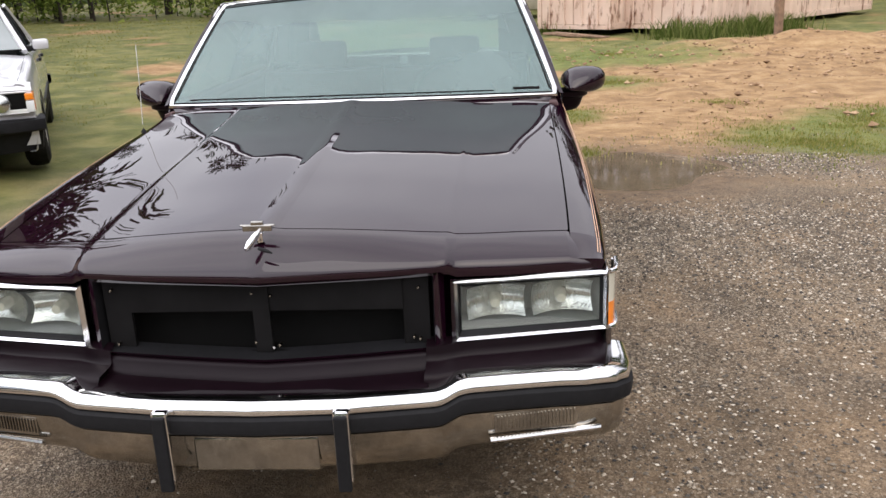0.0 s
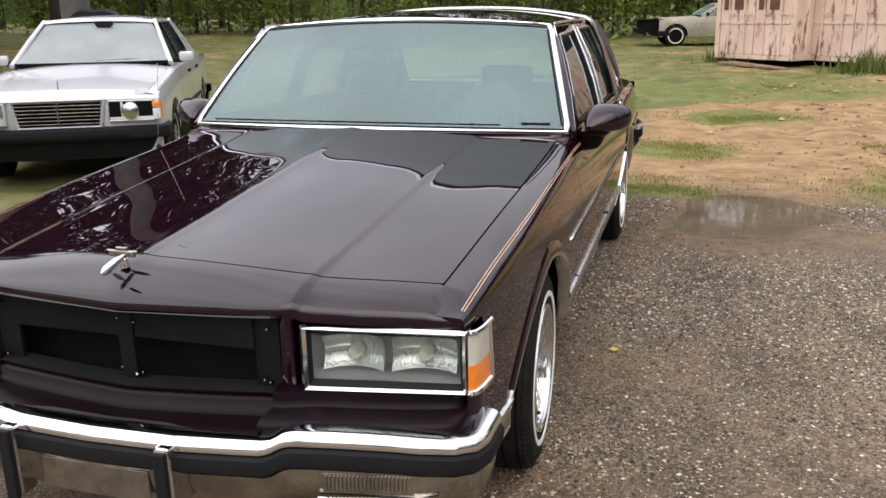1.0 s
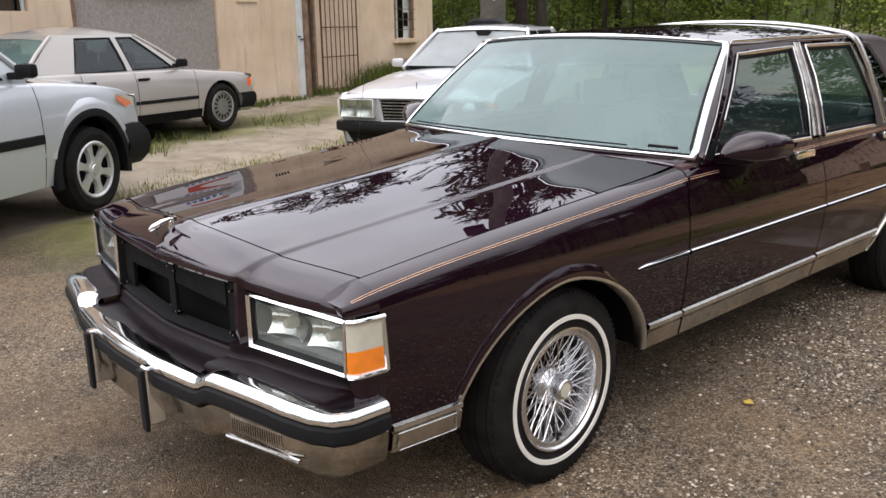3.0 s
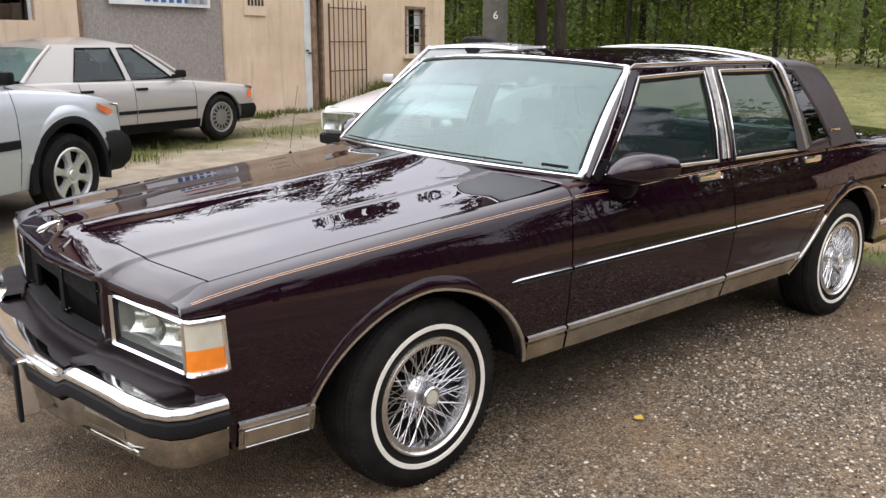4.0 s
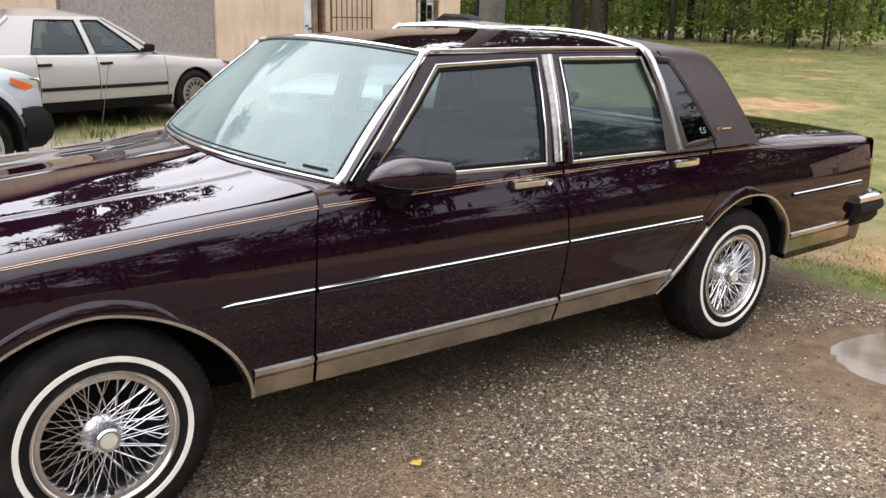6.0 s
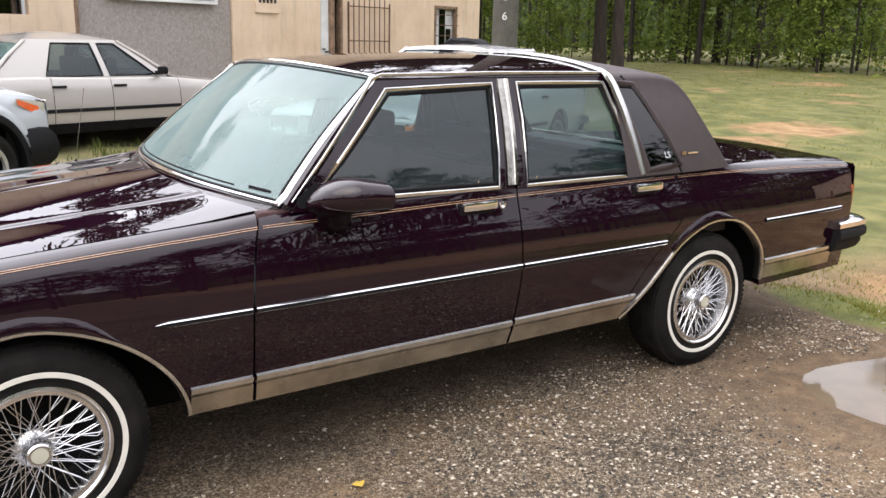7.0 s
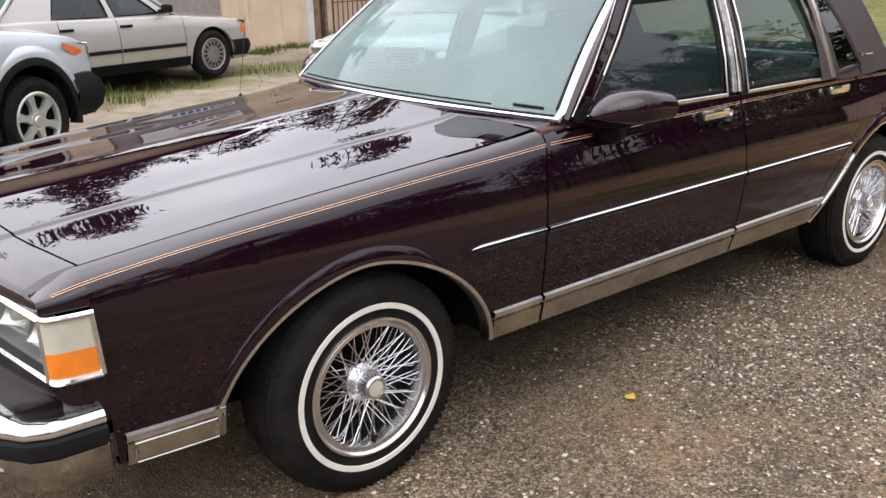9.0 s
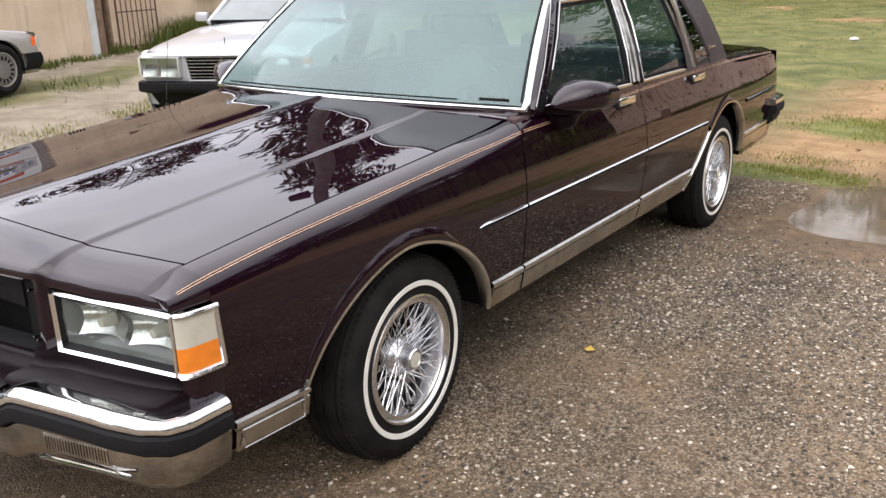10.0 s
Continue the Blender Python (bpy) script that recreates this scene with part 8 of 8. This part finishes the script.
def build_grass():
    rng = random.Random(5)
    g = Geo()

    def patch(cx, cy, rx, ry, n, h0, h1, geo=g, w=0.006):
        k = 0
        while k < n:
            u, v = rng.gauss(0, 0.45), rng.gauss(0, 0.45)
            x, y = cx + u * rx, cy + v * ry
            if noise.noise((x * 1.3, y * 1.3, 3)) < -0.12 and rng.random() < 0.8:
                k += 0.34
                continue
            blade(geo, x, y, rise(x, y) - 0.01, rng.uniform(h0, h1), w * rng.uniform(0.7, 1.5), rng)
            k += 1
    # patches on the right-hand sand and behind the saloon
    for cx, cy, rx, ry, n in ((3.5, 4.8, 1.3, 1.2, 3600), (4.6, 5.6, 1.4, 1.2, 2600), (1.10, 6.55, 0.8, 0.65, 1500), (1.9, 9.2, 1.0, 0.8, 1500), (0.85, 4.5, 0.75, 0.30, 1100), (-0.4, 5.3, 1.0, 0.5, 900), (2.4, 12.9, 1.4, 0.7, 900), (0.9, 5.0, 0.5, 0.2, 300), (3.2, 7.2, 0.5, 0.2, 200)):
        patch(cx, cy, rx, ry, n * 2, 0.010, 0.042, g, 0.004)
    # the field
    for _ in range(52000):
        x = rng.uniform(-24, 6)
        y = 6.0 + 27 * rng.random() ** 1.5
        if x > 1.4 - 0.02 * y and y < 14.3:
            continue
        if noise.noise((x * 0.45, y * 0.45, 8)) < -0.28:
            continue
        if (x + 5.4) ** 2 / 1.0 + (y - 13.1) ** 2 / 1.9 < 1.0:
            continue
        run = x * 0.944 + y * 0.33
        if run < -3.9 and y < 12.0:
            continue
        s = 1.0 + (y - 6) * 0.05
        blade(g, x, y, rise(x, y) - 0.01, rng.uniform(0.010, 0.030) * s, 0.005 * s, rng)
    # verge between the apron and the cars
    for _ in range(3000):
        t = rng.random()
        run = rng.gauss(-4.25, 0.22)
        y = lerp(0.2, 6.0, t)
        x = (run - 0.33 * y) / 0.944
        blade(g, x, y, rise(x, y) - 0.01, rng.uniform(0.02, 0.07), 0.004, rng)
    tagged(g.ob("grass", GRASS_LEAF, None, smooth=False), "thin green and straw-coloured grass on the yard", "grass", kind="stuff")

    w = Geo()
    # weeds along the foot of the wall, below the cars, and before the containers
    for _ in range(5600):
        a = rng.uniform(-4.5, 6.8)
        if 1.6 < a < 2.3 and rng.random() < 0.7:
            continue
        hgt = 0.11 + 0.26 * max(0, noise.noise((a * 1.4, 0, 2)) + 0.15) + (0.34 * math.exp(-((a - 5.0) / 1.0) ** 2))
        p = WALL_O + WALL_D * a + WALL_N * abs(rng.gauss(0.0, 0.16))
        blade(w, p.x, p.y, rise(p.x, p.y) - 0.02, hgt * rng.uniform(0.2, 1.1), 0.007, rng, 0.9)
    for _ in range(2600):
        a = rng.gauss(5.2, 0.75)
        p = WALL_O + WALL_D * a + WALL_N * abs(rng.gauss(0.0, 0.30))
        blade(w, p.x, p.y, rise(p.x, p.y) - 0.02, rng.uniform(0.25, 0.62), 0.009, rng, 0.9)
    for cx, cy, rx, ry, n, h in ((-7.15, 2.05, 0.18, 0.16, 80, 0.24), (-7.9, 2.8, 0.3, 0.25, 60, 0.16), (-6.6, 1.2, 0.25, 0.25, 40, 0.13), (-8.2, 4.6, 0.30, 0.25, 90, 0.18), (-7.6, 3.6, 0.4, 0.4, 25, 0.08)):
        for _ in range(n):
            x, y = cx + rng.gauss(0, rx), cy + rng.gauss(0, ry)
            blade(w, x, y, rise(x, y) - 0.01, h * rng.uniform(0.2, 1.0), 0.006, rng, 0.9)
    for _ in range(2400):
        t = rng.uniform(0.0, 1.0)
        x, y = lerp(4.3, 7.4, t) + rng.gauss(0, 0.25), lerp(17.1, 18.0, t) + rng.gauss(0, 0.4) - 0.5
        blade(w, x, y, rise(x, y) - 0.01, rng.uniform(0.1, 0.5), 0.012, rng, 0.9)
    for _ in range(500):
        x, y = rng.gauss(2.2, 0.35), rng.gauss(19.6, 0.4)
        blade(w, x, y, rise(x, y) - 0.01, rng.uniform(0.1, 0.45), 0.012, rng, 0.8)
    tagged(w.ob("weeds", WEED_LEAF, None, smooth=False), "rank green weeds along walls and under cars", "weeds", kind="stuff")


build_grass()


# gravel: loose stones lying on the yard
def build_gravel():
    rng = random.Random(9)
    k = Nodes("loose_stones")
    rnd = k.n.new("ShaderNodeNewGeometry").outputs["Random Per Island"]
    k.set(Base_Color=k.ramp(rnd, (0.0, (0.014, 0.012, 0.011)), (0.38, (0.085, 0.070, 0.053)), (0.72, (0.26, 0.213, 0.155)), (1.0, (0.58, 0.52, 0.43))), Roughness=0.7, Normal=k.bump(k.noise(150.0, 3.0), 0.3, 0.002))
    shapes = []
    for i in range(6):
        v = []
        for p in ((1, 0, 0), (-1, 0, 0), (0, 1, 0), (0, -1, 0), (0, 0, 1), (0, 0, -1)):
            v.append(tuple(c * rng.uniform(0.65, 1.15) + rng.uniform(-0.15, 0.15) for c in p))
        shapes.append(v)
    F = [(0, 2, 4), (2, 1, 4), (1, 3, 4), (3, 0, 4), (2, 0, 5), (1, 2, 5), (3, 1, 5), (0, 3, 5)]
    g = Geo()
    n = 0
    while n < 105000:
        if n < 88000:
            x, y = rng.uniform(0.55, 3.4), rng.uniform(-1.9, 4.2)
        else:
            x, y = rng.uniform(-2.2, 4.6), rng.uniform(-2.4, 5.2)
        n += 1
        if noise.noise((x * 0.8, y * 0.8, 1.0)) < rng.uniform(-0.5, 0.25):
            continue
        if any(math.hypot((x - px) / rx, (y - py) / ry) < 1.2 for px, py, rx, ry in PUDDLES):
            continue
        s = rng.choice((0.0026, 0.0031, 0.0037, 0.0045, 0.0055, 0.0078)) * rng.uniform(0.7, 1.3)
        m = Matrix.Translation((x, y, rise(x, y) + 0.001 + 0.018 * noise.noise((x * 0.9, y * 0.9, 0)) + 0.008 * noise.noise((x * 3.1, y * 3.1, 4.2)) + s * 0.2)) @ Matrix.Rotation(rng.uniform(0, 6.3), 4, "Z") @ Matrix.Diagonal((s * 1.2, s, s * 0.7, 1))
        g.add(rng.choice(shapes), F, 0, m)
    tagged(g.ob("gravel", k.mat, None, smooth=False), "loose grey and brown crushed stone", "gravel", kind="stuff")


build_gravel()


def build_clods():
    rng = random.Random(31)
    k = Nodes("soil_clods")
    rnd = k.n.new("ShaderNodeNewGeometry").outputs["Random Per Island"]
    k.set(Base_Color=k.ramp(rnd, (0.0, (0.17, 0.10, 0.055)), (0.5, (0.28, 0.175, 0.10)), (1.0, (0.42, 0.29, 0.175))), Roughness=0.95)
    F = [(0, 2, 4), (2, 1, 4), (1, 3, 4), (3, 0, 4), (2, 0, 5), (1, 2, 5), (3, 1, 5), (0, 3, 5)]
    g = Geo()
    for i in range(1500):
        if i < 500:
            x, y = rng.gauss(5.5, 2.2), rng.gauss(12.3, 1.3)
        else:
            x, y = rng.uniform(1.2, 9.0), rng.uniform(5.2, 13.5)
        if noise.noise((x * 0.9, y * 0.9, 5.0)) < -0.1 and rng.random() < 0.8:
            continue
        s = 0.010 + 0.028 * rng.random() ** 3
        v = [tuple(c * rng.uniform(0.6, 1.2) + rng.uniform(-0.2, 0.2) for c in p) for p in ((1, 0, 0), (-1, 0, 0), (0, 1, 0), (0, -1, 0), (0, 0, 1), (0, 0, -1))]
        g.add(v, F, 0, Matrix.Translation((x, y, rise(x, y) + 0.02)) @ Matrix.Diagonal((s * 1.6, s * 1.3, s * 0.9, 1)))
    tagged(g.ob("soil_clods", k.mat, None, smooth=False), "brown clods of earth on the sand", "soil", kind="stuff")


build_clods()


def build_pole():
    """A wooden service pole with number tags and floodlights near its top."""
    x, y = -7.55, 8.25
    b = thing("utility_pole", "grey weathered wooden pole with white number tags", "pole", m=Matrix.Translation((x, y, rise(x, y))))
    Geo().tube([(0, 0, -0.3), (0.02, 0, 3.0), (0.03, 0.02, 6.4), (0.05, 0.02, 8.1)], [0.21, 0.20, 0.17, 0.13], 16).ob("shaft", POLE_WOOD, b)
    f = Vector((0.77, -0.64, 0))
    txt = bpy.data.curves.new("tag", "FONT")
    txt.body, txt.size, txt.extrude, txt.align_x = "6", 0.17, 0.003, "CENTER"
    txt.materials.append(WHITE_PAINT)
    t = new("tag", txt)
    t.parent = b
    t.matrix_basis = Matrix.Translation((f.x * 0.212, f.y * 0.212, 1.72)) @ pose(0, 0, 0, 90, 0, 50)
    Geo().lathe([(0.0, 0.0), (0.004, 0.05), (-0.004, 0.055)], 12, axis="x", m=Matrix.Translation((f.x * 0.208, f.y * 0.208, 2.06)) @ Matrix.Rotation(radians(-40), 4, "Z")).ob("tag_disc", WHITE_PAINT, b, fix=True)

    for k, z in ((0.40, 7.05), (0.27, 7.85), (-0.24, 7.8)):
        arm = Geo().tube([(0.04, 0.02, z), (-0.73 * k, -0.68 * k, z + 0.04)], 0.03, 6).ob("arm", RUST, b)
        fl = Geo().box(0, 0, 0, 0.44 if k > 0 else 0.2, 0.25, 0.30).ob("floodlight", PLASTIC, arm, bevel=0.03)
        fl.matrix_basis = Matrix.Translation((-0.73 * k, -0.68 * k, z + 0.05)) @ pose(0, 0, 0, 0, 15, 43)


build_pole()


def build_roll():
    """A dark folded bundle lies on the pale saloon's roof."""
    m = Matrix.Translation((-4.21, 4.10, rise(-4.21, 4.10))) @ pose(0, 0, 0, 0, 0, heading(-0.455, 0.891))
    g = Geo()
    rows = []
    for i in range(15):
        u = i / 14
        x = lerp(-0.46, 0.05, u)
        h = 0.085 * min(1.0, 4.5 * u, 3.2 * (1 - u)) ** 0.6 + 0.008 * math.sin(9 * u)
        rows.append([(x, 2.24 + 0.17 * a, 1.425 + h * b) for a, b in ((-1.0, 0.0), (-0.98, 0.7), (-0.8, 1.0), (0.0, 0.95), (0.8, 1.02), (1.0, 0.6), (1.0, 0.0))])
    g.grid(rows)
    o = g.ob("folded_tarpaulin", PLASTIC, None)
    o.matrix_world = m
    tagged(o, "black folded tarpaulin lying on the pale saloon's roof", "tarpaulin")


build_roll()


def build_small():
    # a lone post before the container, a yellow leaf, scraps in the grass
    x, y = 6.15, 14.75
    g = Geo().box(0, 0, 0.38, 0.13, 0.12, 1.0)
    o = g.ob("timber_post", WOOD, None, smooth=False, bevel=0.01)
    o.matrix_world = Matrix.Translation((x, y, rise(x, y) - 0.05)) @ pose(0, 0, 0, 2, -2, 20)
    tagged(o, "short weathered timber post in the sand", "post")
    yl = simple("yellow_leaf", (0.55, 0.38, 0.07), 0.6)
    lf = Geo().grid([[(-0.02 + 0.01 * abs(j - 2), 0.011 * (j - 2), 0.004 * (j - 2) ** 2 / 2), (0.0, 0.012 * (j - 2), 0.006), (0.03 - 0.012 * abs(j - 2), 0.011 * (j - 2), 0.003)] for j in range(5)])
    o = lf.ob("fallen_leaf", yl, None)
    o.matrix_world = Matrix.Translation((1.027, 0.991, rise(1.03, 0.99) + 0.012))
    tagged(o, "small yellow leaf fallen on the gravel", "leaf")
    for (x, y, s, mt, nm, lb) in ((-0.6, 15.2, 0.085, WHITE_PAINT, "plastic_bag", "white crumpled plastic bag in the grass"), (-4.0, 29.0, 0.12, WHITE_PAINT, "plastic_bag", "white crumpled plastic bag in the grass")):
        rng = random.Random(int(x * 10))
        g = Geo()
        rows = []
        for i in range(7):
            t = math.pi * i / 6
            rows.append([(s * math.sin(t) * math.cos(a) * rng.uniform(0.75, 1.2), s * math.sin(t) * math.sin(a) * rng.uniform(0.75, 1.2), s * 0.8 * (1 - math.cos(t)) / 2 * rng.uniform(0.9, 1.1)) for a in [math.tau * j / 10 for j in range(10)]])
        g.grid(rows, closed=True)
        o = g.ob(nm, mt, None, fix=True)
        o.matrix_world = Matrix.Translation((x, y, rise(x, y)))
        tagged(o, lb, "bag")
    # broken boards at the container's foot
    for (x, y, r, L) in ((2.55, 18.15, 44, 1.6), (2.2, 18.4, 38, 1.1)):
        o = Geo().box(0, 0, 0.03, L, 0.24, 0.04).ob("plank", WOOD, None, smooth=False, bevel=0.006)
        o.matrix_world = Matrix.Translation((x, y - 0.25, rise(x, y) + 0.02)) @ pose(0, 0, 0, 0, 3, -r)
        tagged(o, "grey weathered plank lying before the container", "plank", "planks by the container")


build_small()
